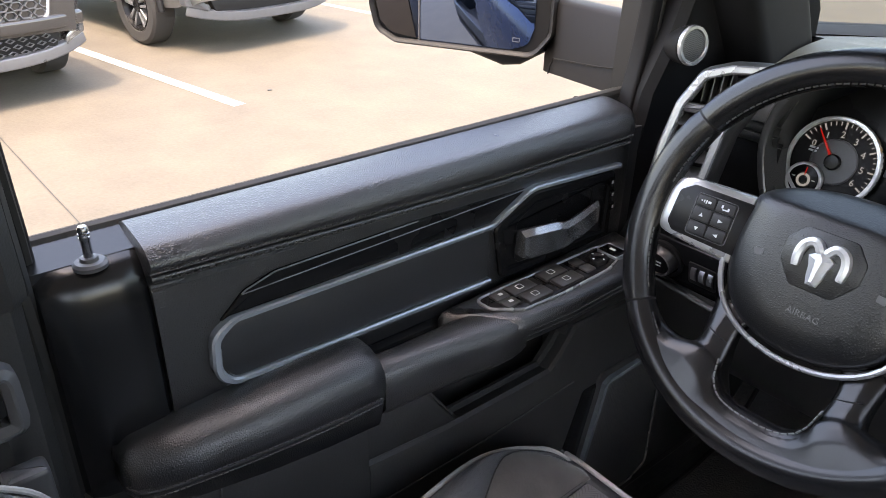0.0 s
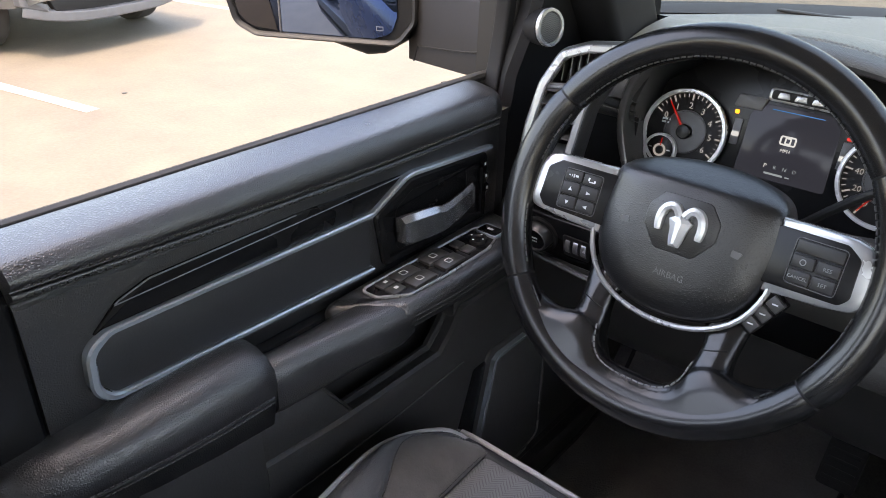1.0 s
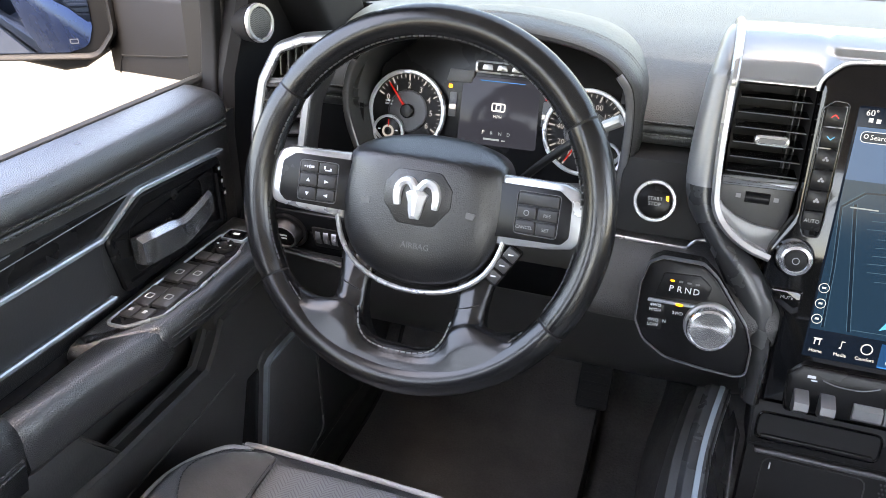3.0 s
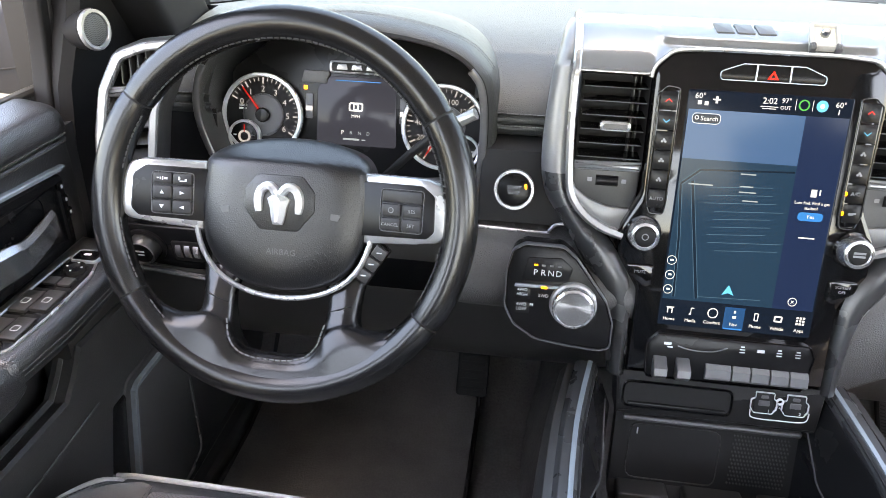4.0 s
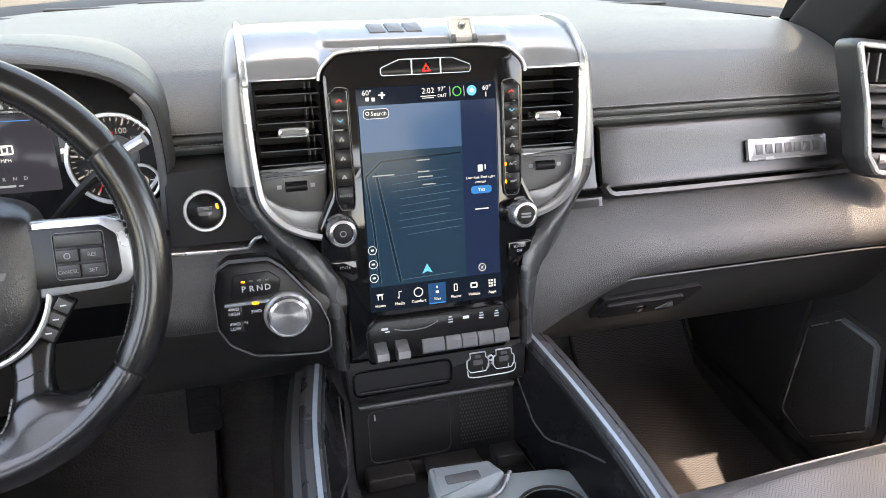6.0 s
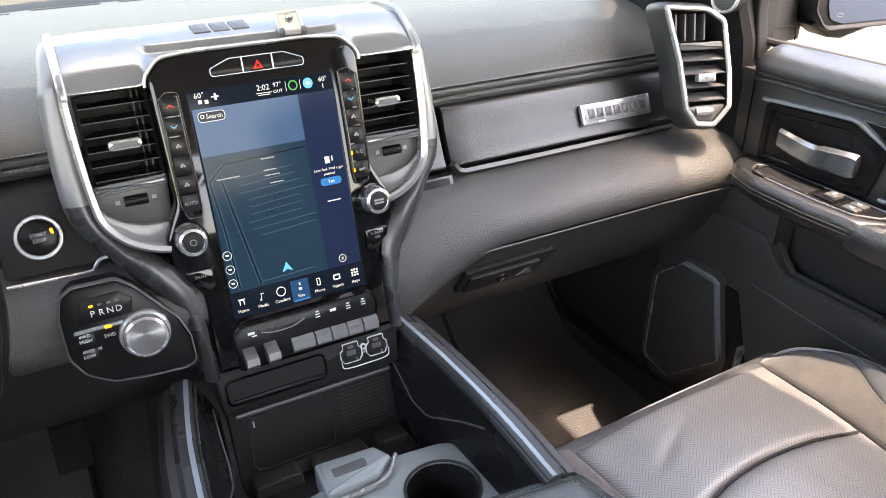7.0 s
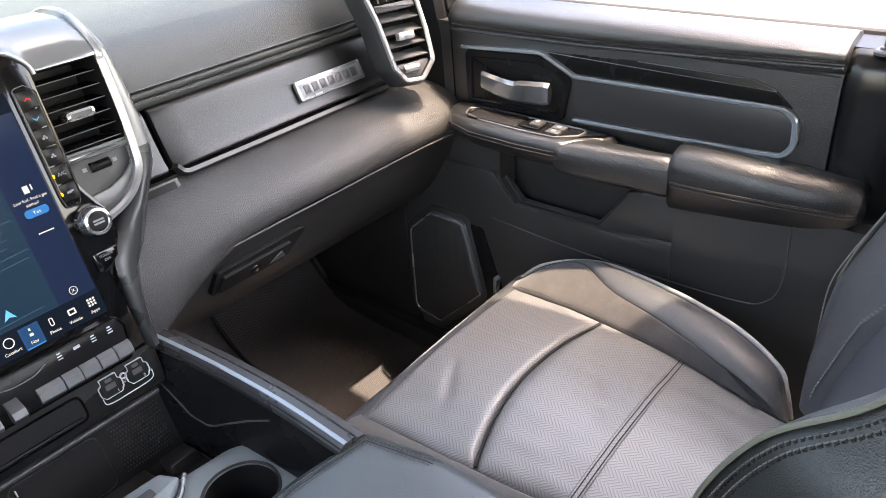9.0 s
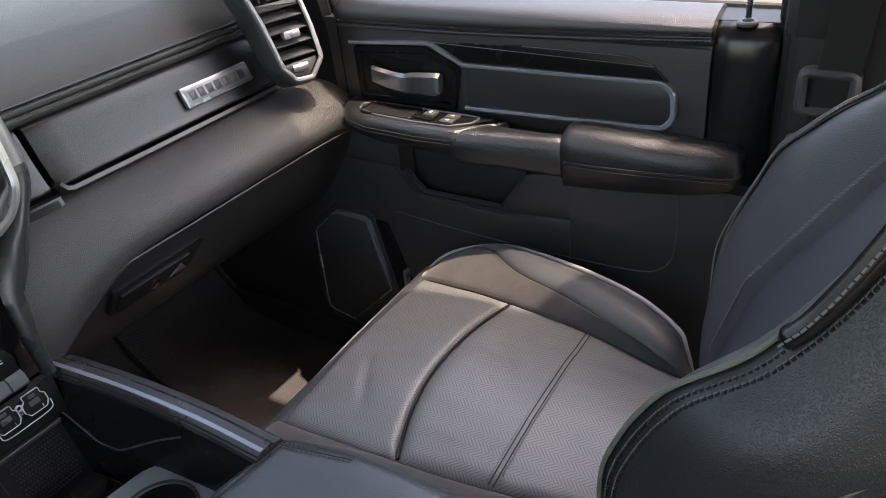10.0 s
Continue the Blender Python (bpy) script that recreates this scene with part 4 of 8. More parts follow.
    post = smooth_path([X(0.801, -0.024, 0.71), X(0.798, -0.010, 0.80), X(0.780, -0.026, 0.92), X(0.752, -0.075, 1.04), X(0.715, -0.19, 1.15), X(0.676, -0.32, 1.225), X(0.668, -0.55, 1.235), X(0.680, -0.70, 1.20), X(0.760, -0.738, 0.95), X(0.803, -0.735, 0.72)], 6)
    sweep(post, fillet([(-0.012, -0.011), (0.012, -0.011), (0.012, 0.011), (-0.012, 0.011)], 0.005), (sx * 1.0, 0, 0.2), bm=bm)
    part("window_surround", bm, PILLAR, d, "black window frame with rubber seal")
    bm = bmesh.new()
    seal = [p + Vector((-sx * 0.008, 0.006, 0)) for p in post]
    tube(seal, 0.005, 8, bm=bm)
    part("rubber_seal", bm, RUBBER, d)
    return d


front_door(-1)
front_door(1)

# pillar behind each front door, with the belt anchor
for sx in (-1, 1):
    X = lambda a, y, z: Vector((sx * a, y, z))
    bm = bmesh.new()
    rows = []
    for z, a, y0 in ((0.02, 0.770, -0.755), (0.30, 0.765, -0.752), (0.55, 0.757, -0.748), (0.735, 0.748, -0.746)):
        rows.append([X(a + 0.05, y0 + 0.006, z), X(a + 0.012, y0 + 0.003, z), X(a + 0.002, y0 - 0.006, z), X(a, y0 - 0.03, z), X(a - 0.002, y0 - 0.14, z), X(a + 0.02, y0 - 0.20, z)])
    sheet(rows, bm, thick=(sx * 0.02, 0, 0))
    tagged(part("middle_pillar", bm, PLASTIC), "grained black plastic trim on the middle pillar", "pillar", kind="structure")
    bm = bmesh.new()
    rows = []
    for z, a, y0 in ((0.722, 0.744, -0.742), (0.735, 0.738, -0.742), (0.85, 0.728, -0.744), (1.0, 0.71, -0.752), (1.28, 0.66, -0.77)):
        rows.append([X(a + 0.06, y0 + 0.006, z), X(a + 0.014, y0 + 0.003, z), X(a + 0.002, y0 - 0.008, z), X(a, y0 - 0.03, z), X(a - 0.002, y0 - 0.13, z), X(a + 0.03, y0 - 0.19, z)])
    sheet(rows, bm, thick=(sx * 0.02, 0, 0))
    tagged(part("middle_pillar_top", bm, PLASTIC), "smooth black upper trim of the middle pillar", "pillar", kind="structure")
    bm = bmesh.new()
    tube(smooth_path([X(0.782, -0.742, 0.05), X(0.780, -0.741, 0.5), X(0.772, -0.741, 0.75), X(0.745, -0.750, 1.05), X(0.70, -0.77, 1.28)], 5), 0.008, 8, bm=bm)
    tagged(part("pillar_seal", bm, RUBBER), "black rubber door seal on the pillar", "door seal", kind="structure")
    belt = thing("seat_belt", (sx * 0.70, -0.80, 0.30), "black seat belt with plastic guide beside the seat", "seat belt", "seat belts")
    Pb = lambda u, v, w=0.0: X(0.742 - 0.006 - w, -0.795 + u, 0.665 + v)
    ring = rect(-0.032, -0.028, 0.034, 0.030, 0.014)
    part("belt_guide", band(Pb, ring, 0.012, 0.0, 0.016, 0.005), GREY, belt)
    bm = bmesh.new()
    web = [X(0.715, -0.80, 0.30), X(0.722, -0.80, 0.50), X(0.728, -0.80, 0.64), X(0.722, -0.805, 0.72), X(0.70, -0.82, 0.95), X(0.665, -0.84, 1.2)]
    sweep(smooth_path(web, 4), rect(-0.022, -0.001, 0.022, 0.001), (sx, 0, 0), bm=bm)
    part("webbing", bm, RUBBER, belt, "woven black webbing")
    bm = bmesh.new()
    box((sx * 0.715, -0.775, 0.60), (0.02, 0.03, 0.035), 0.005, bm)
    part("belt_clip", bm, GREY, belt)

# ---- dashboard ----
dash = thing("dashboard", (0, 0.10, 0.33), "black soft-touch dashboard with stitched leather pads", "dashboard")
V2 = lambda pts, n=3: [(p.x, p.y) for p in smooth_path([(a, b, 0) for a, b in pts], n)]


def run_x(x0, x1, prof, n=16, end=0.012, shape=None):
    """A skin drawn across the car: prof of (y, z); its ends are rolled back a little."""
    xs = [x0, x0 + end * 0.3, x0 + end] + list(np.linspace(x0 + end, x1 - end, n))[1:-1] + [x1 - end, x1 - end * 0.3, x1]
    rows = []
    for i, x in enumerate(xs):
        k = 1.0 if i in (0, len(xs) - 1) else (0.25 if i in (1, len(xs) - 2) else 0.0)
        row = []
        for y, z in prof:
            s = shape(x, y, z) if shape else (0, 0)
            row.append((x, y + 0.012 * k * min(1, end / 0.012) + s[0], z + s[1]))
        rows.append(row)
    return sheet(rows)


# one skin from the windscreen down to the stitched seam, open behind the dials
brow = V2([(0.260, 0.7865), (0.210, 0.7835), (0.160, 0.7755), (0.120, 0.7640), (0.090, 0.7500), (0.070, 0.7365), (0.0575, 0.7250), (0.0530, 0.7190), (0.0575, 0.7165), (0.0530, 0.714), (0.0530, 0.7075), (0.0575, 0.7052), (0.0530, 0.702), (0.056, 0.694), (0.066, 0.689), (0.085, 0.687)], 3)
cols = sorted(set([round(float(x), 4) for x in np.linspace(-0.80, 0.80, 65)] + [-0.700, -0.634, -0.301, -0.285, 0.700]))
bm = bmesh.new()
deck_rows, brow_rows = [], {}
for x in cols:
    far = 0.72 - 0.42 * (abs(x) / 0.84) ** 2.4
    r = []
    for f in np.linspace(1, 0, 12):
        y = 0.260 + f * (far - 0.260)
        r.append((x, y, 0.7865 - 0.012 * f - 0.018 * (abs(x) / 0.8) ** 4 * min(1.0, f * 5) + 0.006 * math.sin(f * 3.1)))
    deck_rows.append(r)
    brow_rows[x] = [(x, y, z) for y, z in brow]
sheet(deck_rows, bm)
for x0, x1 in ((-0.700, -0.634), (-0.285, 0.700)):
    sheet([brow_rows[x] for x in cols if x0 <= x <= x1], bm)
sheet([brow_rows[x][:17] for x in cols if -0.301 <= x <= -0.285], bm)
sheet([brow_rows[x][:7] for x in cols if -0.652 <= x <= -0.301], bm)
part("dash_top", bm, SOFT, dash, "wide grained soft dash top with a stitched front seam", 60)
for k in range(9):
    x = -0.56 + 0.14 * k
    far = 0.70 - 0.42 * (abs(x) / 0.84) ** 2.4
    part("defroster_slot", box((x, far - 0.06, 0.779), (0.11, 0.018, 0.004), 0.002), DARK, dash)

roll = V2([(0.030, 0.604), (0.008, 0.600), (-0.030, 0.594), (-0.062, 0.580), (-0.080, 0.560), (-0.083, 0.543), (-0.078, 0.531), (-0.072, 0.529)], 4)
knee = V2([(-0.076, 0.527), (-0.070, 0.520), (-0.050, 0.470), (-0.020, 0.420), (0.03, 0.372), (0.09, 0.345), (0.16, 0.335), (0.40, 0.36)], 4)
ends = lambda x, y, z: (0.0, -0.010 * max(0.0, (abs(x) - 0.60) / 0.2) ** 2)
bm = bmesh.new()
for x0, x1 in ((0.155, 0.695), (-0.282, -0.155), (-0.695, -0.636)):
    for y, z in ((0.0525, 0.7195), (0.0520, 0.7045)):
        stitches([(x, y, z) for x in np.linspace(x0, x1, 80)], 0.0052, 0.0042, 0.0007, (0, -1, 0.2), bm)
tagged(part("dash_stitching", bm, THREAD, dash, "grey double stitching"), kind="stuff")
# passenger side face with a bright strip along its foot
back = [(0.070, 0.694), (0.060, 0.60), (0.05, 0.55)]
part("face_backing", run_x(-0.285, 0.80, back, 8, 0.002), DARK, dash)
part("face_backing", run_x(-0.80, -0.635, back, 3, 0.002), DARK, dash)
part("column_surround", run_x(-0.66, -0.27, [(0.10, 0.606), (0.052, 0.600), (0.042, 0.585), (0.03, 0.52)], 6, 0.002), PLASTIC, dash)
face = V2([(0.066, 0.694), (0.052, 0.692), (0.045, 0.685), (0.034, 0.655), (0.022, 0.628), (0.016, 0.617), (0.030, 0.612)], 4)
# darker airbag skin on this face offsets light reflected from the open rear
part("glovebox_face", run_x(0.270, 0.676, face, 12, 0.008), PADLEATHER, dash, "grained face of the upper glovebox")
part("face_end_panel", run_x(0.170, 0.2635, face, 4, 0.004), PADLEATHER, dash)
part("face_left_panel", run_x(-0.285, -0.170, [(0.062, 0.690), (0.030, 0.682), (0.012, 0.640), (-0.004, 0.604), (0.02, 0.594)], 5, 0.004), DARK, dash, "satin black switch panel beside the wheel")
bm = bmesh.new()
strip = [(0.2705, 0.6225), (0.278, 0.612), (0.288, 0.6075), (0.40, 0.607), (0.672, 0.608)]
sweep([Vector((x, 0.013, z)) for x, z in strip], [(-0.004, -0.006), (0.004, -0.006), (0.003, 0.005), (-0.003, 0.005)], (0, -0.8, 0.6), bm=bm)
part("glovebox_strip", bm, PLASTIC, dash, "dark ledge along the glovebox")
bm = bmesh.new()
sweep(smooth_path([(-0.285, -0.012, 0.5990), (-0.240, -0.012, 0.5975), (-0.203, -0.012, 0.5970), (-0.1975, -0.0115, 0.6010), (-0.192, -0.0105, 0.6075), (-0.186, -0.010, 0.6095), (-0.172, -0.008, 0.6110)], 4), disc(0.0022, 8), (0, -0.8, 0.6), bm=bm)
part("left_strip", bm, SILVER, dash, "thin silver line under the switch panel")
Pv = plane((0.2375, 0.006, 0.602), 22)
part("blank_cover", slab(Pv, rect(-0.0275, -0.0115, 0.0275, 0.0075, 0.002), -0.02, 0.004, 0.0015), LEATHER, dash, "small blank switch cover")
part("cover_inset", slab(Pv, rect(-0.022, -0.0075, 0.022, 0.0045, 0.002), 0.003, 0.0052, 0.001), DARK, dash)
# lower roll and knee panels


def toward_stack(x, y, z):
    """The roll widens downwards where it runs into the stack."""
    f = max(0.0, (0.30 - x) / 0.17) ** 1.4
    return (0.0, ends(x, y, z)[1] - 0.085 * f * max(0.0, 0.595 - z) / 0.066)


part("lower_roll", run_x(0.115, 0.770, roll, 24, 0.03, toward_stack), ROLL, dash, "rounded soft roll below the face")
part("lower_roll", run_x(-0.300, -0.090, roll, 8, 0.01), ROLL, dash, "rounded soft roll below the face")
part("lower_roll", run_x(-0.770, -0.600, [(p[0] + 0.03, p[1] - 0.004) for p in roll], 5, 0.01), PLASTIC, dash)
part("knee_panel", run_x(0.115, 0.770, knee, 16, 0.02), PLASTIC, dash, "lower glovebox door")
kneel = V2([(-0.074, 0.527), (-0.066, 0.515), (-0.035, 0.44), (0.01, 0.38), (0.07, 0.35), (0.14, 0.335), (0.40, 0.36)], 4)
part("knee_panel", run_x(-0.770, -0.090, [(y + 0.02, z) for y, z in kneel], 14, 0.02), PLASTIC, dash)
# gloves latch: a dark recess with a lock and a pull
Pg = plane((0.314, -0.0575, 0.4765), -24)
rec = fillet([(-0.080, -0.020), (0.055, -0.020), (0.085, 0.018), (0.075, 0.024), (-0.070, 0.020)], 0.006)
part("latch_recess", slab(Pg, rec, -0.004, 0.0035, 0.001), DARK, dash)
pull = part("latch_pull", slab(Pg, fillet([(-0.070, -0.016), (0.040, -0.016), (0.056, 0.012), (-0.062, 0.012)], 0.004), 0.002, 0.009, 0.002), DARK, dash)
part("latch_blade", slab(Pg, [(0.016, -0.008), (0.044, -0.008), (0.036, 0.006)], 0.008, 0.0105, 0.001), GREYMETAL, pull)
part("latch_lock", turned(Pg, (-0.010, -0.002), [(0.008, 0.008), (0.008, 0.0105), (0.006, 0.0115), (0.001, 0.0115)], 20), STEEL, pull)
bm = bmesh.new()
tube([(x, -0.079, 0.5275 - 0.010 * max(0.0, (abs(x) - 0.60) / 0.2) ** 2) for x in np.linspace(0.26, 0.76, 10)], 0.0016, 6, bm=bm)
part("glovebox_seam", bm, GREY, dash)
# name plate on the face: raised frame and plain bars
Pn = plane((0.565, 0.0250, 0.650), 25)
plate = thing("trim_badge", (0.565, 0.02, 0.64), "silver-edged name badge on the glovebox face", "badge")
part("badge_base", slab(Pn, rect(-0.067, -0.0155, 0.067, 0.0155, 0.003), -0.004, 0.0018, 0.0008), SILVER, plate)
part("badge_field", slab(Pn, rect(-0.062, -0.011, 0.062, 0.011, 0.002), 0.0012, 0.0022, 0.0003), KEYGREY, plate)
for i in range(7):
    part("badge_bar", slab(Pn, rect(-0.055 + 0.0162 * i, -0.0070, -0.0435 + 0.0162 * i, 0.0070, 0.001), 0.0018, 0.0034, 0.0008), GREY, plate)

# ---- instrument cluster under its hood ----
CX = -0.459
clus = thing("instrument_cluster", (CX, 0.10, 0.62), "instrument cluster with two round dials and a colour display", "instrument cluster")
arch = [(-0.150, 0.615), (-0.165, 0.645), (-0.179, 0.700), (-0.170, 0.752), (-0.138, 0.785), (-0.080, 0.802), (0.0, 0.808), (0.080, 0.803), (0.132, 0.790), (0.160, 0.768), (0.170, 0.745), (0.173, 0.700), (0.171, 0.650), (0.168, 0.615)]
arch = [(p.x, p.y) for p in smooth_path([(a, b, 0) for a, b in arch], 4)]


def arch_at(y, grow, dz=0.0, left=0.0):
    c = (0.0, 0.71)
    out = []
    for u, z in arch:
        d = Vector((u - c[0], z - c[1]))
        g = (min(grow, 0.003) if u < -0.15 and z < 0.77 else grow) + (left if u < -0.09 else 0.0)
        k = 1 + g / max(d.length, 0.05)
        out.append(Vector((CX + c[0] + d.x * k, y, c[1] + d.y * k + dz)))
    return out


bm = bmesh.new()
rings(bm, [arch_at(0.125, -0.012, -0.004, 0.034), arch_at(0.09, -0.008, 0.0, 0.026), arch_at(0.05, -0.003, 0.0, 0.010), arch_at(0.032, 0.0), arch_at(0.027, 0.003), arch_at(0.030, 0.007)], False, False, closed=False)
part("hood_inner", bm, DARK, clus)
bm = bmesh.new()
rings(bm, [arch_at(0.030, 0.007), arch_at(0.033, 0.011), arch_at(0.045, 0.015), arch_at(0.08, 0.017), arch_at(0.16, 0.014, -0.004), arch_at(0.28, 0.005, -0.018), arch_at(0.42, -0.004, -0.045)], False, False, closed=False)
part("hood_cover", bm, SOFT, clus, "stitched leather hood over the dials")
edge = arch_at(0.0275, 0.0015)
for run in ([p for p in edge if p.x < CX and p.z < 0.765], [p for p in edge if p.x > CX and p.z < 0.780]):
    bm = bmesh.new()
    sweep(run, disc(0.0045, 8, 0.0028), (0, -1, 0), bm=bm)
    part("hood_edge", bm, GREYMETAL, clus, "satin grey inner edge")
bm = bmesh.new()
sel = arch_at(0.062, 0.0172)[10:42]
stitches(sel, 0.0055, 0.0044, 0.0007, (0, 0, 1), bm)
stitches([p + Vector((0, 0.012, -0.0005)) for p in sel], 0.0055, 0.0044, 0.0007, (0, 0, 1), bm)
tagged(part("hood_stitching", bm, THREAD, clus), kind="stuff")
Pc = plane((CX, 0.108, 0.690), 16)
outline = fillet([(-0.160, -0.085), (-0.170, 0.045), (-0.10, 0.098), (0.10, 0.098), (0.185, 0.06), (0.185, -0.085)], 0.02)
part("face_plate", slab(Pc, outline, -0.004, 0.0, 0.001), PLATE, clus)
bm = bmesh.new()
sweep(smooth_path([Pc(-0.190, -0.020, 0.03), Pc(-0.176, -0.062, 0.035), Pc(-0.12, -0.082, 0.035), Pc(0.0, -0.088, 0.035), Pc(0.12, -0.082, 0.035), Pc(0.176, -0.062, 0.035), Pc(0.190, -0.020, 0.03)], 6), disc(0.006, 8, 0.010), bm=bm)
part("lower_trim", bm, GREY, clus, "dark satin lower trim")
bm = bmesh.new()
sheet([[Pc(u, -0.090, 0.05), Pc(u, -0.090, 0.02), Pc(u * 0.96, -0.078, -0.002)] for u in np.linspace(-0.18, 0.18, 12)], bm)
part("lower_shelf", bm, DARK, clus)


def dial(u, labels, a0, a1, needle, sub_at, ticks):
    c = (u, -0.0118)
    g = part("dial", turned(Pc, c, [(0.055, 0.0), (0.055, 0.006), (0.0535, 0.008), (0.050, 0.008), (0.049, 0.003), (0.001, 0.003)], 48), DIALFACE, clus, "round black dial")
    part("dial_ring", turned(Pc, c, [(0.0550, 0.004), (0.0550, 0.009), (0.0540, 0.0105), (0.0506, 0.0105), (0.0497, 0.009), (0.0497, 0.004)], 56), DIALRING, g, "silver ring")
    part("dial_hub_ring", turned(Pc, c, [(0.028, 0.003), (0.028, 0.0045), (0.0265, 0.005), (0.0265, 0.003)], 40), GREY, g)
    part("dial_centre", turned(Pc, c, [(0.0262, 0.003), (0.0260, 0.0036), (0.001, 0.0038)], 40), DIALINNER, g)
    bm = bmesh.new()
    for i in range(ticks + 1):
        a = radians(a0 + (a1 - a0) * i / ticks)
        long = i % (ticks // (len(labels) - 1)) == 0
        r0, r1, h = (0.0405, 0.0490, 0.0010) if long else (0.0440, 0.0490, 0.0005)
        d, s = Vector((math.cos(a), math.sin(a))), Vector((-math.sin(a), math.cos(a))) * h
        q = [Vector(c) + d * r0 - s, Vector(c) + d * r1 - s, Vector(c) + d * r1 + s, Vector(c) + d * r0 + s]
        slab(Pc, [tuple(v) for v in q], 0.0032, 0.0038, 0, bm)
    part("tick_marks", bm, DIALWHITE, g)
    for i, s in enumerate(labels):
        a = radians(a0 + (a1 - a0) * i / (len(labels) - 1))
        words(s, Pc, c[0] + 0.0335 * math.cos(a), c[1] + 0.0335 * math.sin(a), 0.0112 if len(s) < 2 else 0.0098, DIALWHITE, g, 0.0036, name="numeral")
    a = radians(needle)
    d, s = Vector((math.cos(a), math.sin(a))), Vector((-math.sin(a), math.cos(a)))
    q = [Vector(c) + s * 0.0016, Vector(c) + d * 0.044, Vector(c) - s * 0.0016]
    q = [tuple(Vector(c) + d * 0.008 + s * 0.0015), tuple(Vector(c) + d * 0.045 + s * 0.0006), tuple(Vector(c) + d * 0.045 - s * 0.0006), tuple(Vector(c) + d * 0.008 - s * 0.0015)]
    part("needle", slab(Pc, q, 0.005, 0.0065, 0.0003), NEEDLE, g, "red needle")
    part("needle_cap", turned(Pc, c, [(0.0095, 0.003), (0.0095, 0.008), (0.008, 0.0095), (0.001, 0.010)], 24), PLATE, g)
    if sub_at:
        k = (c[0] + sub_at[0], c[1] + sub_at[1])
        sub = part("small_dial", turned(Pc, k, [(0.0215, 0.002), (0.0215, 0.009), (0.020, 0.0095), (0.001, 0.0095)], 32), PLATE, g)
        part("small_dial_ring", turned(Pc, k, [(0.022, 0.004), (0.022, 0.0112), (0.0208, 0.012), (0.0186, 0.0112), (0.0186, 0.004)], 36), DIALRING, g)
        part("small_dial_hub", turned(Pc, k, [(0.0085, 0.009), (0.0085, 0.0105), (0.0055, 0.0105), (0.0055, 0.0098)], 20), DIALWHITE, g)
        part("small_needle", slab(Pc, rect(k[0] - 0.0006, k[1] + 0.006, k[0] + 0.0006, k[1] + 0.016), 0.0098, 0.0108, 0), NEEDLE, g)
        marks(Pc, [(k[0] - 0.015, k[1] + 0.001, k[0] - 0.011, k[1] + 0.0025), (k[0] + 0.010, k[1] + 0.001, k[0] + 0.014, k[1] + 0.0025), (k[0] - 0.006, k[1] - 0.015, k[0] + 0.004, k[1] - 0.013)], 0.0097, INK, g)
    return g


tach = dial(-0.125, list("01234567")[:7], 152, -31, 129, (-0.0235, -0.0295), 24)
marks(Pc, [(-0.158, -0.002, -0.147, 0.0005), (-0.158, -0.006, -0.148, -0.0035)], 0.0036, INK, tach)
speed = dial(0.117, ["0", "20", "40", "60", "80", "100", "120"], 240, 39, 240, (0.027, -0.030), 24)
part("warning_lamp", slab(Pc, rect(0.110, 0.012, 0.1185, 0.020, 0.002), 0.003, 0.004, 0.0003), S_RED, speed)
disp = part("centre_display", slab(Pc, fillet([(-0.052, -0.044), (0.055, -0.044), (0.052, 0.030), (0.040, 0.044), (-0.034, 0.044), (-0.052, 0.030)], 0.004), 0.0, 0.002, 0.0005), S_DIM, clus, "dim colour display")
part("blue_line", slab(Pc, rect(-0.028, 0.0385, 0.032, 0.0395), 0.0021, 0.0026, 0), S_BTN, disp)
part("speed_box", band(Pc, rect(-0.0095, 0.0005, 0.0095, 0.0120, 0.003), 0.0020, 0.002, 0.0028, 0.0002), S_WHITE, disp)
part("speed_zero", band(Pc, rect(-0.0038, 0.0020, 0.0038, 0.0105, 0.002), 0.0018, 0.002, 0.0028, 0.0002), S_WHITE, disp)
words("MPH", Pc, 0.0, -0.006, 0.0058, S_WHITE, disp, 0.0024)
for i, s in enumerate("PRND"):
    words(s, Pc, -0.0170 + 0.0115 * i, -0.0275, 0.0062 if i else 0.0075, S_WHITE if i == 0 else S_LABEL, disp, 0.0024)
marks(Pc, [(-0.016, -0.0370, 0.006, -0.0345), (0.009, -0.0366, 0.014, -0.0352)], 0.0022, S_LABEL, disp)
words("12.2", Pc, 0.062, 0.036, 0.0085, S_WHITE, clus, 0.001)
for s in (-1, 1):
    gauge = part("bar_gauge", slab(Pc, rect(s * 0.063 - 0.005, -0.012, s * 0.063 + 0.005, 0.020, 0.0015), 0.0, 0.0015, 0.0003), GREY, clus)
    part("bar_level", slab(Pc, rect(s * 0.063 - 0.0045, -0.002, s * 0.063 + 0.0045, 0.004), 0.0015, 0.0022, 0), S_WHITE, gauge)
part("low_fuel_lamp", slab(Pc, rect(0.060, 0.022, 0.070, 0.0255, 0.001), 0.0, 0.0012, 0), S_RED, clus)
part("belt_lamp", slab(Pc, rect(-0.071, 0.025, -0.066, 0.030, 0.001), 0.0, 0.0012, 0), S_AMBER, clus)
part("side_tab", slab(Pc, fillet([(-0.074, 0.034), (-0.040, 0.034), (-0.036, 0.050), (-0.070, 0.050)], 0.002), 0.0, 0.004, 0.001), GREY, clus)
bad = part("cluster_badge", slab(Pc, rect(-0.036, 0.048, 0.040, 0.064, 0.005), 0.002, 0.007, 0.0015), SILVER, clus, "silver badge")
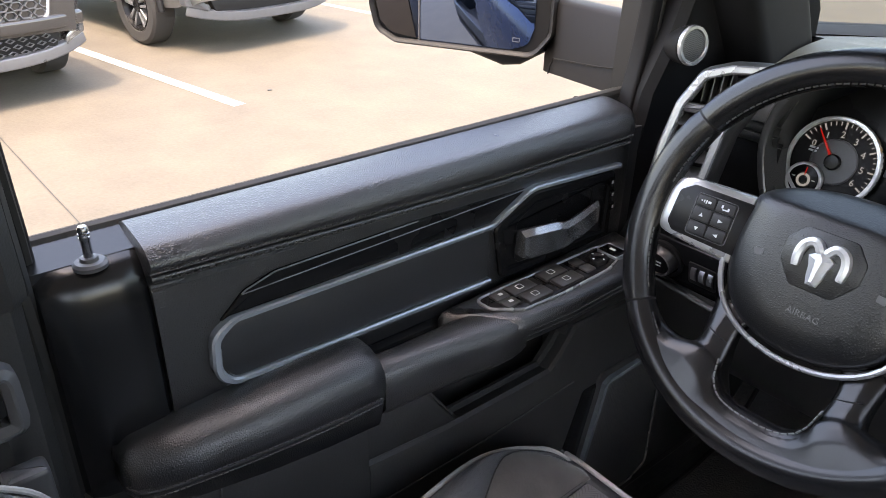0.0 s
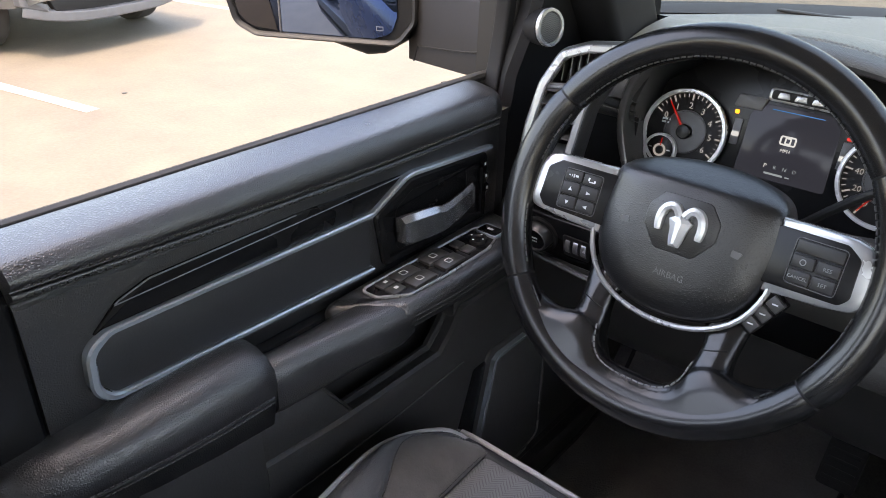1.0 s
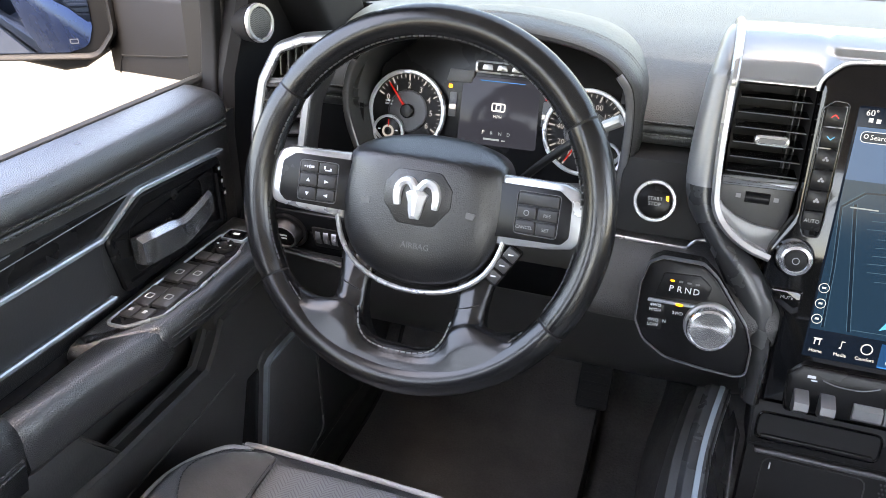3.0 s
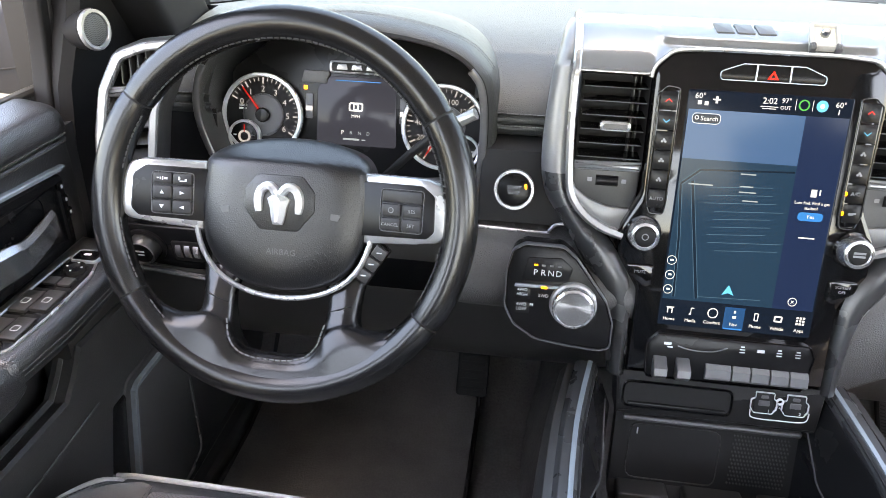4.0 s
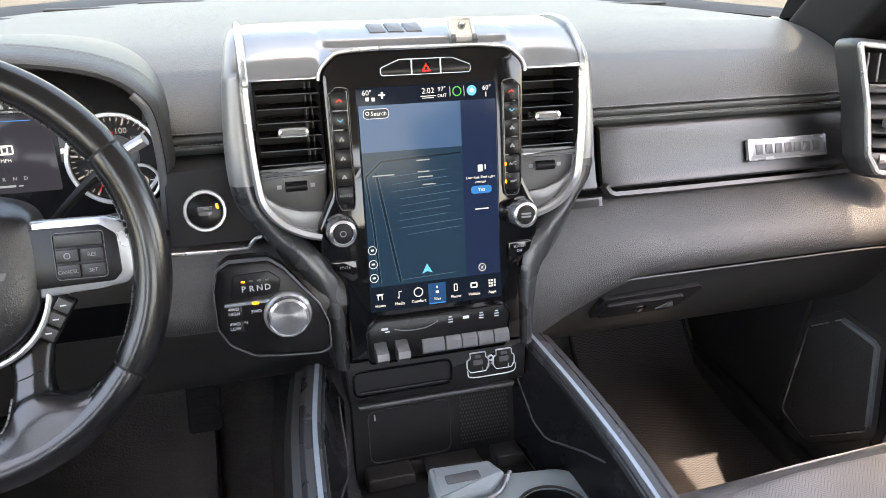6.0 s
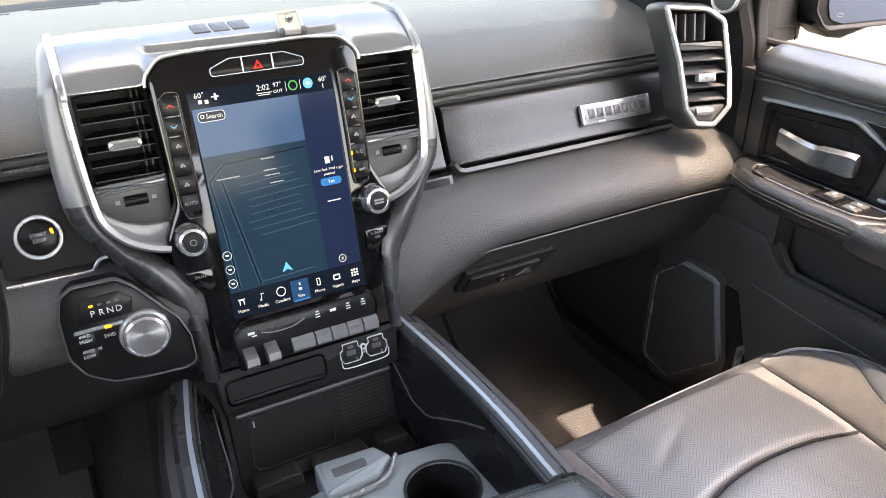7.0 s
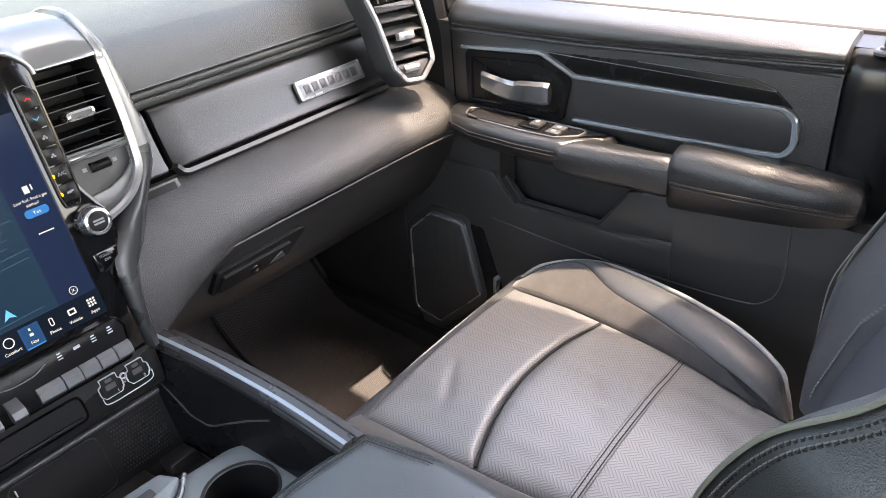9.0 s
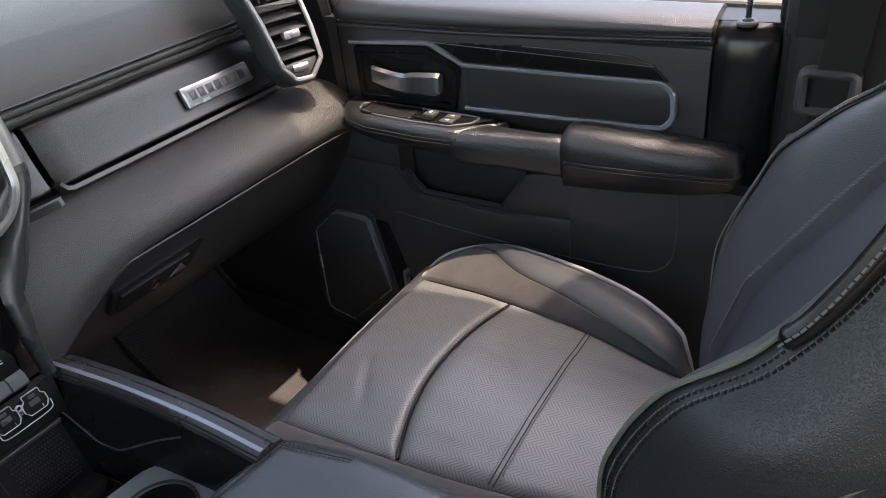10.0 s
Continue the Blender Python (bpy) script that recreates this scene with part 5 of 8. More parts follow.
part("badge_field", slab(Pc, rect(-0.033, 0.0505, 0.037, 0.0615, 0.004), 0.006, 0.0075, 0.0003), DARK, bad)
for i in range(3):
    part("badge_bar", slab(Pc, fillet([(-0.026 + 0.0195 * i, 0.0525), (-0.011 + 0.0195 * i, 0.0525), (-0.013 + 0.0195 * i, 0.0595), (-0.024 + 0.0195 * i, 0.0595)], 0.001), 0.007, 0.0085, 0.0004), SILVER, bad)

# ---- side air vents at both ends of the dash ----


def side_vent(sx):
    v = thing("side_air_vent", (sx * 0.67, -0.05, 0.62), "tall side air vent in a satin silver surround", "air vent", "side vents")
    P0 = plane((sx * 0.663, -0.050, 0.707), 14, -sx * 18)
    P = lambda u, q, w=0.0: P0(u * sx, q, w)
    out = fillet([(-0.068, 0.103), (0.000, 0.097), (0.030, 0.078), (0.041, 0.0), (0.043, -0.050), (0.016, -0.078), (-0.016, -0.075), (-0.033, -0.050), (-0.045, 0.02)], (0.008, 0.03, 0.02, 0.03, 0.02, 0.014, 0.012, 0.02, 0.03))
    wide = 0.033 if sx > 0 else 0.040
    I = P if sx > 0 else (lambda u, q, w=0.0: P(0.022 + u * 0.62, q, w))
    if sx < 0:
        out = fillet([(-0.050, 0.098), (-0.004, 0.094), (0.026, 0.083), (0.046, 0.045), (0.056, -0.005), (0.060, -0.052), (0.036, -0.080), (0.012, -0.078), (-0.004, -0.050), (-0.014, 0.02)], (0.008, 0.02, 0.02, 0.03, 0.03, 0.02, 0.014, 0.012, 0.02, 0.03))
    bm = bmesh.new()
    rings(bm, [[P(a, b, w) for a, b in inset(out, i)] for i, w in ((-0.006, -0.05), (-0.006, -0.03), (-0.005, -0.014), (-0.003, -0.004), (0.0, 0.0))], False, False)
    part("housing", bm, PLASTIC, v, "dark vent housing")
    part("silver_surround", band(P, out, 0.0075 if sx > 0 else 0.0095, -0.01, 0.006, 0.002), SILVER, v, "satin silver surround")
    inn = inset(out, 0.0075)
    bm = bmesh.new()
    rings(bm, [[P(a, b, w) for a, b in inset(inn, i)] for i, w in ((0, 0.002), (0.002, -0.02), (0.004, -0.05))], False, True)
    part("throat", bm, DARK, v)
    for i in range(4):
        q = 0.024 - 0.0195 * i
        left = -0.042 + 0.004 * i
        bm = bmesh.new()
        rings(bm, [[I(u, q + dq, w) for dq, w in ((-0.004, 0.0), (-0.0025, 0.0015), (0.009, -0.022), (0.0065, -0.023))] for u in np.linspace(left, wide, 4)])
        part("slat", bm, GREY, v)
    part("slat_tab", slab(I, rect(-0.014, -0.010, 0.014, 0.002, 0.002), -0.004, 0.008, 0.002), SILVER, v)
    part("cross_bar", slab(I, fillet([(-0.040, 0.036), (wide - 0.004, 0.036), (wide - 0.006, 0.047), (-0.042, 0.047)], 0.002), -0.02, 0.001, 0.003), GREY, v)
    for i in range(4):
        part("fin", slab(I, rect(-0.046 + 0.015 * i, 0.05, -0.043 + 0.015 * i, 0.088), -0.03, -0.006, 0.001), GREY, v)
    wheel = part("wheel_cover", slab(I, fillet([(-0.030, -0.046), (0.035, -0.044), (0.035, -0.054), (0.014, -0.069), (-0.014, -0.067), (-0.027, -0.050)], 0.004), -0.02, -0.003, 0.002), GREY, v)
    bm = bmesh.new()
    turn = [[I(u, -0.054 + 0.0065 * math.cos(a), -0.004 + 0.0065 * math.sin(a)) for a in np.linspace(0, 2 * math.pi, 13)[:-1]] for u in (-0.012, -0.010, 0.012, 0.014)]
    rings(bm, turn)
    part("thumb_wheel", bm, SILVER, wheel)


side_vent(-1)
side_vent(1)

# ---- switches left of the wheel, start button, gear selector ----
sw = thing("light_switch_panel", (-0.66, -0.03, 0.50), "headlamp knob and dimmer wheels on the lower dash", "switch panel")
Pl = plane((-0.664, -0.058, 0.554), -14)
part("panel", slab(Pl, fillet([(-0.060, -0.022), (0.055, -0.036), (0.062, 0.036), (-0.052, 0.036)], 0.012), -0.03, 0.0, 0.003), PLATE, sw)
part("knob_ring", turned(Pl, (-0.022, 0.004), [(0.026, -0.002), (0.026, 0.004), (0.022, 0.005), (0.021, 0.002)], 32), DARK, sw)
part("lamp_knob", turned(Pl, (-0.022, 0.004), [(0.0195, 0.0), (0.0185, 0.014), (0.0165, 0.0165), (0.0155, 0.0165), (0.0145, 0.015), (0.001, 0.015)], 36), PLASTIC, sw, "black round knob")
part("knob_ring", turned(Pl, (-0.022, 0.004), [(0.0172, 0.0160), (0.0170, 0.0172), (0.0158, 0.0172), (0.0156, 0.0160)], 36), GREYMETAL, sw, "thin silver ring")
part("knob_face", turned(Pl, (-0.022, 0.004), [(0.0145, 0.014), (0.0143, 0.0158), (0.001, 0.016)], 32), PLATE, sw)
marks(Pl, [(-0.028, 0.006, -0.017, 0.0085), (-0.026, 0.001, -0.018, 0.003)], 0.0161, INK, sw)
part("dimmer_case", slab(Pl, rect(0.012, -0.016, 0.050, 0.016, 0.004), -0.002, 0.002, 0.001), DARK, sw)
for i in range(3):
    u = 0.017 + 0.0115 * i
    bm = bmesh.new()
    rings(bm, [[Pl(u + du, 0.012 * math.cos(a), -0.002 + 0.008 * math.sin(a)) for a in np.linspace(0, 2 * math.pi, 17)[:-1]] for du in (0, 0.0065)])
    part("dimmer_wheel", bm, SILVER if i else GREY, sw)
bm = bmesh.new()
sweep([Pl(-0.058, -0.030, 0.002), Pl(0.0, -0.037, 0.002), Pl(0.056, -0.044, 0.002)], rect(-0.002, -0.003, 0.002, 0.003), (0, -1, 0), bm=bm)
part("silver_line", bm, SILVER, sw)

st = thing("start_button", (-0.244, 0.0, 0.645), "round engine start button with a silver ring", "start button")
Ps = plane((-0.2432, 0.0095, 0.6405), 20)
part("ring", turned(Ps, (0, 0), [(0.0245, -0.006), (0.0245, 0.003), (0.0235, 0.0045), (0.0205, 0.0045), (0.0195, 0.002), (0.0195, -0.004)], 40), SILVER, st)
part("button", turned(Ps, (0, 0), [(0.0195, -0.004), (0.0190, 0.001), (0.0165, 0.002), (0.001, 0.0022)], 36), PLATE, st)
words("START", Ps, 0, 0.0025, 0.0058, INK, st, 0.0025)
words("STOP", Ps, 0, -0.0035, 0.0058, INK, st, 0.0025)
part("lamp", slab(Ps, fillet([(0.0125, 0.002), (0.0155, 0.001), (0.0145, 0.008), (0.0115, 0.007)], 0.001), 0.0018, 0.0028, 0), S_AMBER, st)

gear = thing("gear_selector", (-0.175, -0.06, 0.48), "rotary gear selector with round silver dial on a black panel", "gear selector")
Pr0 = plane((-0.186, -0.100, 0.5635), 13.6)
Pr = lambda u, v, w=0.0: Pr0(u * 0.95, v * 0.95, w)
outl = fillet([(-0.0575, -0.012), (-0.0575, 0.031), (-0.052, 0.0545), (-0.039, 0.0625), (0.004, 0.0620), (0.020, 0.0490), (0.057, 0.002), (0.066, -0.022), (0.066, -0.052), (0.055, -0.0560), (0.019, -0.054), (-0.020, -0.0490), (-0.046, -0.033)], (0.02, 0.02, 0.01, 0.01, 0.012, 0.02, 0.02, 0.01, 0.008, 0.02, 0.03, 0.02, 0.02))
part("panel", slab(Pr, outl, -0.03, 0.010, 0.004), PLATE, gear)
part("panel_edge", band(Pr, inset(outl, -0.0015), 0.0018, 0.0, 0.0112, 0.0006), GREY, gear)
part("readout", slab(Pr, fillet([(-0.0410, 0.0195), (-0.035, 0.0480), (0.003, 0.0500), (0.0165, 0.039), (0.0125, 0.0225)], 0.004), 0.009, 0.0112, 0.001), PLATE, gear)
for i, s in enumerate("PRND"):
    words(s, Pr, -0.0254 + 0.0088 * i, 0.0312, 0.0098, INK, gear, 0.0115)
for i in range(4):
    part("gear_lamp", slab(Pr, rect(-0.0276 + 0.0088 * i, 0.0392, -0.0232 + 0.0088 * i, 0.0412, 0.0008), 0.0113, 0.0122, 0), S_AMBER if i == 0 else GREY, gear)
part("divider", slab(Pr, fillet([(-0.0485, 0.0125), (0.002, 0.0135), (0.006, 0.0175), (-0.0475, 0.0165)], 0.002), 0.009, 0.013, 0.001), TRIM, gear)
part("drive_lamp", slab(Pr, rect(-0.0175, 0.0132, -0.0105, 0.0160, 0.001), 0.0125, 0.014, 0), S_AMBER, gear)
KC = (0.0203, -0.0038)
part("dial_skirt", turned(Pr, KC, [(0.0275, 0.008), (0.0275, 0.012), (0.0262, 0.0145), (0.0242, 0.0155)], 48), SILVER, gear)
part("dial_knob", turned(Pr, KC, [(0.0238, 0.010), (0.0236, 0.024), (0.0226, 0.0262), (0.0205, 0.0270), (0.0198, 0.0262)], 64), CHROME, gear, "polished rim of the dial")
part("dial_face", turned(Pr, KC, [(0.0202, 0.0250), (0.0200, 0.0264), (0.0195, 0.0266), (0.001, 0.0266)], 48), SPUN, gear, "spun-metal dial face", 20)
for k, (u, q, s) in enumerate(((-0.0475, -0.003, "4WD"), (-0.0475, -0.0085, "HIGH"), (-0.0475, -0.0205, "4WD"), (-0.0475, -0.026, "LOW"), (-0.0232, -0.0082, "2WD"), (-0.0358, -0.0200, "N"))):
    words(s, Pr, u + 0.009, q + 0.012, 0.0052, INK, gear, 0.0105)
part("drive_key", slab(Pr, rect(-0.0485, -0.0025, -0.0290, 0.0110, 0.002), 0.009, 0.0102, 0.0005), PLATE, gear)
part("drive_key", slab(Pr, rect(-0.0485, -0.0195, -0.0290, -0.0060, 0.002), 0.009, 0.0102, 0.0005), PLATE, gear)

# ---- steering wheel ----
WX, WY, WZ = -0.458, -0.180, 0.684
Pw = plane((WX, WY, WZ), 21.4)
wh = thing("steering_wheel", (WX, WY, WZ), "leather-wrapped four-spoke steering wheel with silver accents", "steering wheel")
RIM, RT, RW = 0.1740, 0.0163, 0.015


def rim_arc(a0, a1, grow=1.0):
    bm = bmesh.new()
    n = max(6, int(abs(a1 - a0) / 4))
    loops = []
    for i in range(n + 1):
        a = radians(a0 + (a1 - a0) * i / n)
        e = 0.93 if i in (0, n) else 1.0
        loop = []
        for j in range(16):
            b = 2 * math.pi * j / 16
            rr = RIM + RT * e * grow * math.cos(b)
            loop.append(Pw(rr * math.cos(a) + 0.0005, rr * math.sin(a), RW + RT * 1.05 * e * grow * math.sin(b)))
        loops.append(loop)
    return rings(bm, loops)


seams = [33, 147, 213, 327, 393]
for k, (a, b) in enumerate(zip(seams, seams[1:])):
    part("rim_section", rim_arc(a + 0.35, b - 0.35), SMOOTH, wh, "smooth black leather rim", 60)
part("rim_core", rim_arc(0, 360, 0.9), DARK, wh)
bm = bmesh.new()
for a0, a1 in ((36, 144), (150, 172), (187, 210), (218, 238), (262, 278), (302, 322), (330, 353), (368, 390)):
    r = RIM - RT * 0.93
    stitches([Pw(r * math.cos(radians(a)), r * math.sin(radians(a)), RW + 0.007) for a in np.arange(a0, a1, 1.0)], 0.0062, 0.005, 0.0009, tuple(Pw(0, 0, 1) - Pw(0, 0, 0)), bm)
tagged(part("rim_stitching", bm, DOORTHREAD, wh, "dark stitching inside the rim"), kind="stuff")
hub = [(-0.082, 0.030), (-0.078, 0.048), (-0.060, 0.060), (-0.030, 0.067), (0.0, 0.069), (0.030, 0.067), (0.060, 0.060), (0.078, 0.048), (0.084, 0.030), (0.085, -0.005), (0.080, -0.036), (0.064, -0.061), (0.036, -0.077), (0.0, -0.0825), (-0.036, -0.077), (-0.064, -0.061), (-0.080, -0.036), (-0.085, -0.005)]
hub = [(p.x, p.y) for p in smooth_path([(a, b, 0) for a, b in hub], 3, True)]
bm = bmesh.new()
lean = lambda v: 1.35 * max(0.0, v - 0.0440)
loops = [[Pw(u * f, v * f, w - lean(v * f)) for u, v in hub] for f, w in ((0.97, -0.05), (1.0, -0.012), (0.998, -0.002), (0.975, 0.004), (0.93, 0.008), (0.87, 0.0108), (0.80, 0.0125), (0.72, 0.0142), (0.66, 0.0150), (0.60, 0.0155), (0.40, 0.0165), (0.2, 0.017))]
rings(bm, loops)
pad = part("airbag_cover", bm, PADLEATHER, wh, "grained airbag cover", 60)
octo = fillet([(-0.0345, -0.006), (-0.0345, 0.012), (-0.022, 0.027), (0.022, 0.027), (0.0345, 0.012), (0.0345, -0.006), (0.019, -0.026), (-0.019, -0.026)], 0.008)
Pe = lambda u, v, w=0.0: Pw(u, v + 0.006, w)
part("emblem_recess", slab(Pe, octo, 0.012, 0.0177, 0.001), PADLEATHER, pad)
# plain chrome emblem: a faceted wedge between two curled bands
head = [(-0.0115, 0.0045), (-0.0050, 0.0085), (0.0, 0.0105), (0.0050, 0.0085), (0.0115, 0.0045), (0.0082, -0.0040), (0.0068, -0.0130), (0.0046, -0.0200), (-0.0046, -0.0200), (-0.0068, -0.0130), (-0.0082, -0.0040)]
bm = bmesh.new()
rings(bm, [[Pe(u, v, 0.0165) for u, v in head], [Pe(u * 0.95, v, 0.0215) for u, v in head], [Pe(u * 0.25, v * 0.80 - 0.001, 0.0255) for u, v in head]])
part("emblem_wedge", bm, EMBLEM, pad, "", 15)
for s in (-1, 1):
    bm = bmesh.new()
    path = smooth_path([Pe(s * 0.0020, 0.0085, 0.0205), Pe(s * 0.0068, 0.0150, 0.0212), Pe(s * 0.0118, 0.0160, 0.021), Pe(s * 0.0176, 0.0120, 0.0205), Pe(s * 0.0202, 0.0030, 0.0200), Pe(s * 0.0194, -0.0085, 0.0195)], 4)
    sweep(path, [(-0.0043, -0.003), (0.0043, -0.003), (0.0034, 0.0022), (0.0, 0.0034), (-0.0034, 0.0022)], tuple(Pw(0, 0, 1) - Pw(0, 0, 0)), bm=bm, scale=[0.8] + [1.0] * (len(path) - 5) + [0.98, 0.95, 0.9, 0.75])
    part("emblem_arc", bm, EMBLEM, pad, "", 20)
words("AIRBAG", Pw, 0.003, -0.041, 0.0085, DIMINK, pad, 0.0164)
for s in (-1, 1):
    part("horn_mark", slab(Pw, fillet([(s * 0.050, 0.0), (s * 0.060, -0.001), (s * 0.057, -0.007), (s * 0.050, -0.006)], 0.001), 0.0145, 0.0160, 0), DIMINK, pad)
# bright line under the pad, running into the silver spokes
bm = bmesh.new()
low = [(u * 1.045, v * 1.05 - 0.001) for u, v in hub]
low = [p for p in low if p[1] < -0.012]
low.sort(key=lambda p: math.atan2(p[1], p[0]))
sweep([Pw(u, v, 0.004) for u, v in low], disc(0.0028, 8), (0, -1, 0.3), bm=bm)
part("bright_line", bm, SILVER, wh, "thin silver line under the airbag cover")
for s in (-1, 1):
    Ph = lambda u, v, w=0.0: Pw(s * u, v, w + 0.012 * (u - 0.078) / 0.082)
    sp = [(0.078, 0.0405), (0.140, 0.0395), (0.153, 0.0355), (0.1615, 0.022), (0.1625, -0.008), (0.1555, -0.0195), (0.130, -0.0235), (0.080, -0.027)]
    sp = fillet(sp, (0.0, 0.012, 0.012, 0.014, 0.014, 0.012, 0.008, 0))
    spoke = part("side_spoke", slab(Ph, sp, -0.022, 0.006, 0.005), SILVER, wh, "satin silver side spoke")
    field = fillet([(0.074, 0.0330), (0.136, 0.0330), (0.1485, 0.024), (0.1500, -0.009), (0.1430, -0.0165), (0.074, -0.0188)], 0.007)
    part("button_field", slab(Ph, field, 0.003, 0.0068, 0.001), PLATE, spoke)
    if s < 0:
        group = rect(0.0893, -0.0138, 0.1300, 0.0278, 0.004)
        keys = [(0.0908 + 0.0193 * k, v0, 0.1092 + 0.0193 * k, v1) for v0, v1 in ((0.0155, 0.0264), (0.0012, 0.0140), (-0.0124, -0.0002)) for k in (0, 1)]
    else:
        group = rect(0.0960, -0.0125, 0.1385, 0.0285, 0.004)
        keys = [(0.0975 + a, b, 0.0975 + c, d) for a, b, c, d in ((0, 0.0155, 0.0395, 0.0270), (0, 0.0024, 0.0190, 0.0140), (0.0205, 0.0024, 0.0395, 0.0140), (0, -0.0112, 0.0190, 0.0008), (0.0205, -0.0112, 0.0395, 0.0008))]
    part("key_outline", band(Ph, group, 0.0008, 0.006, 0.0076, 0.0002), GREY, spoke)
    for i, (a, b, c, e) in enumerate(keys):
        part("wheel_key", slab(Ph, rect(a, b, c, e, 0.0018), 0.006, 0.0090, 0.0012), KEYBLACK, spoke)
        m1, m2 = (a + c) / 2, (b + e) / 2
        if s < 0:
            tri = {2: ((-0.0022, 0.0018), (-0.0022, -0.0018), (0.0022, 0.0)), 3: ((-0.002, -0.0016), (0.002, -0.0016), (0.0, 0.0020)), 4: ((0.0022, 0.0018), (0.0022, -0.0018), (-0.0022, 0.0)), 5: ((-0.002, 0.0016), (0.002, 0.0016), (0.0, -0.0020))}.get(i)
            if tri:
                part("arrow_mark", slab(Ph, [(m1 - du, m2 + dv) for du, dv in tri], 0.0088, 0.0093, 0), INK, spoke)
            elif i == 0:
                marks(Ph, [(m1 - 0.004, m2 - 0.0022, m1 - 0.0022, m2 + 0.0006), (m1 - 0.0026, m2 - 0.0024, m1 + 0.0026, m2 - 0.0012), (m1 + 0.0022, m2 - 0.0008, m1 + 0.004, m2 + 0.0024)], 0.0089, INK, spoke, "phone_mark")
            else:
                marks(Ph, [(m1 - 0.005, m2 - 0.001, m1 - 0.002, m2 + 0.0012), (m1 - 0.001, m2 - 0.0018, m1 + 0.0002, m2 + 0.0018), (m1 + 0.0012, m2 - 0.0012, m1 + 0.0022, m2 + 0.0012), (m1 + 0.0034, m2 - 0.0005, m1 + 0.005, m2 + 0.0008)], 0.0089, INK, spoke, "voice_mark")
        elif i == 3:
            words("CANCEL", Pw, m1, m2, 0.0042, KEYINK, spoke, 0.0165)
        elif i == 4:
            words("SET", Pw, m1, m2, 0.0046, KEYINK, spoke, 0.0185)
        elif i == 2:
            words("RES", Pw, m1, m2, 0.0046, KEYINK, spoke, 0.0185)
        elif i == 1:
            part("cruise_mark", turned(Ph, (m1, m2), [(0.0028, 0.0088), (0.0028, 0.0093), (0.0020, 0.0093), (0.0020, 0.0088)], 16), KEYINK, spoke)
    bm = bmesh.new()
    tube([Ph(0.052, -0.0965, 0.0085), Ph(0.062, -0.093, 0.0095), Ph(0.073, -0.089, 0.0065)], 0.0007, 6, bm=bm)
    part("spoke_seam", bm, DARKTHREAD, wh)
# lower spokes and the foot of the rim: one blended leather-covered body
bm = bmesh.new()
for s in (-1, 1):
    Ph = lambda u, v, w=0.0: Pw(s * u, v, w)
    keys = [(-0.060, 0.034, 0.086, -0.006), (-0.085, 0.046, 0.082, 0.003), (-0.108, 0.046, 0.081, 0.011), (-0.128, 0.042, 0.089, 0.0175), (-0.150, 0.030, 0.100, 0.022)]
    steps = [tuple(a) + tuple(b) for a, b in zip(smooth_path([(k[0], k[1], 0) for k in keys], 4), smooth_path([(k[2], k[3], 0) for k in keys], 4))]
    loops = []
    for v, u0, _, u1, d, _ in steps:
        m = (u0 + u1) / 2
        loops.append([Ph(u0, v, -0.012), Ph(u0 + 0.001, v, d - 0.006), Ph(u0 + 0.006, v, d - 0.001), Ph(m - 0.002, v, d + 0.0005), Ph(m + 0.003, v, d + 0.002), Ph(u1 - 0.007, v, d), Ph(u1 - 0.001, v, d - 0.005), Ph(u1, v, -0.012)])
    rings(bm, loops)
span = [0, 8, 14, 18, 22, 27, 32, 36, 41, 47, 54, 60]
reach = [0.1410, 0.1424, 0.1412, 0.1350, 0.1260, 0.1230, 0.1250, 0.1320, 0.1460, 0.1560, 0.1610, 0.1660]
loops = []
for th in np.linspace(-58, 58, 59):
    r0 = float(np.interp(abs(th), span, reach))
    a = radians(270 + th)
    loops.append([Pw(r * math.cos(a), r * math.sin(a), w) for r, w in ((r0 + 0.002, RW - 0.014), (r0, RW - 0.006), (r0 + 0.0015, RW), (r0 + 0.005, RW + 0.0040), (r0 * 0.6 + RIM * 0.4, RW + 0.0100), (RIM, RW + 0.0150), (RIM + 0.004, RW), (RIM, RW - 0.012))])
rings(bm, loops)
foot = part("spoke_body", bm, SMOOTH, wh, "leather-covered lower spokes and foot of the rim", 80)
melt = foot.modifiers.new("melt", "REMESH")
melt.mode, melt.voxel_size, melt.use_smooth_shade = "VOXEL", 0.0018, True
ease = foot.modifiers.new("ease", "SMOOTH")
ease.factor, ease.iterations = 0.6, 14
bm = bmesh.new()
stitches(smooth_path([Pw(-0.049, -0.110, 0.0150), Pw(-0.044, -0.128, 0.0200), Pw(-0.034, -0.1395, 0.0225), Pw(-0.018, -0.1445, 0.0235), Pw(0.0, -0.1455, 0.0235), Pw(0.018, -0.1445, 0.0235), Pw(0.034, -0.1395, 0.0225), Pw(0.044, -0.128, 0.0200), Pw(0.049, -0.110, 0.0150)], 8), 0.0062, 0.005, 0.0009, tuple(Pw(0, 0, 1) - Pw(0, 0, 0)), bm)
tagged(part("web_stitching", bm, THREAD, wh), kind="stuff")
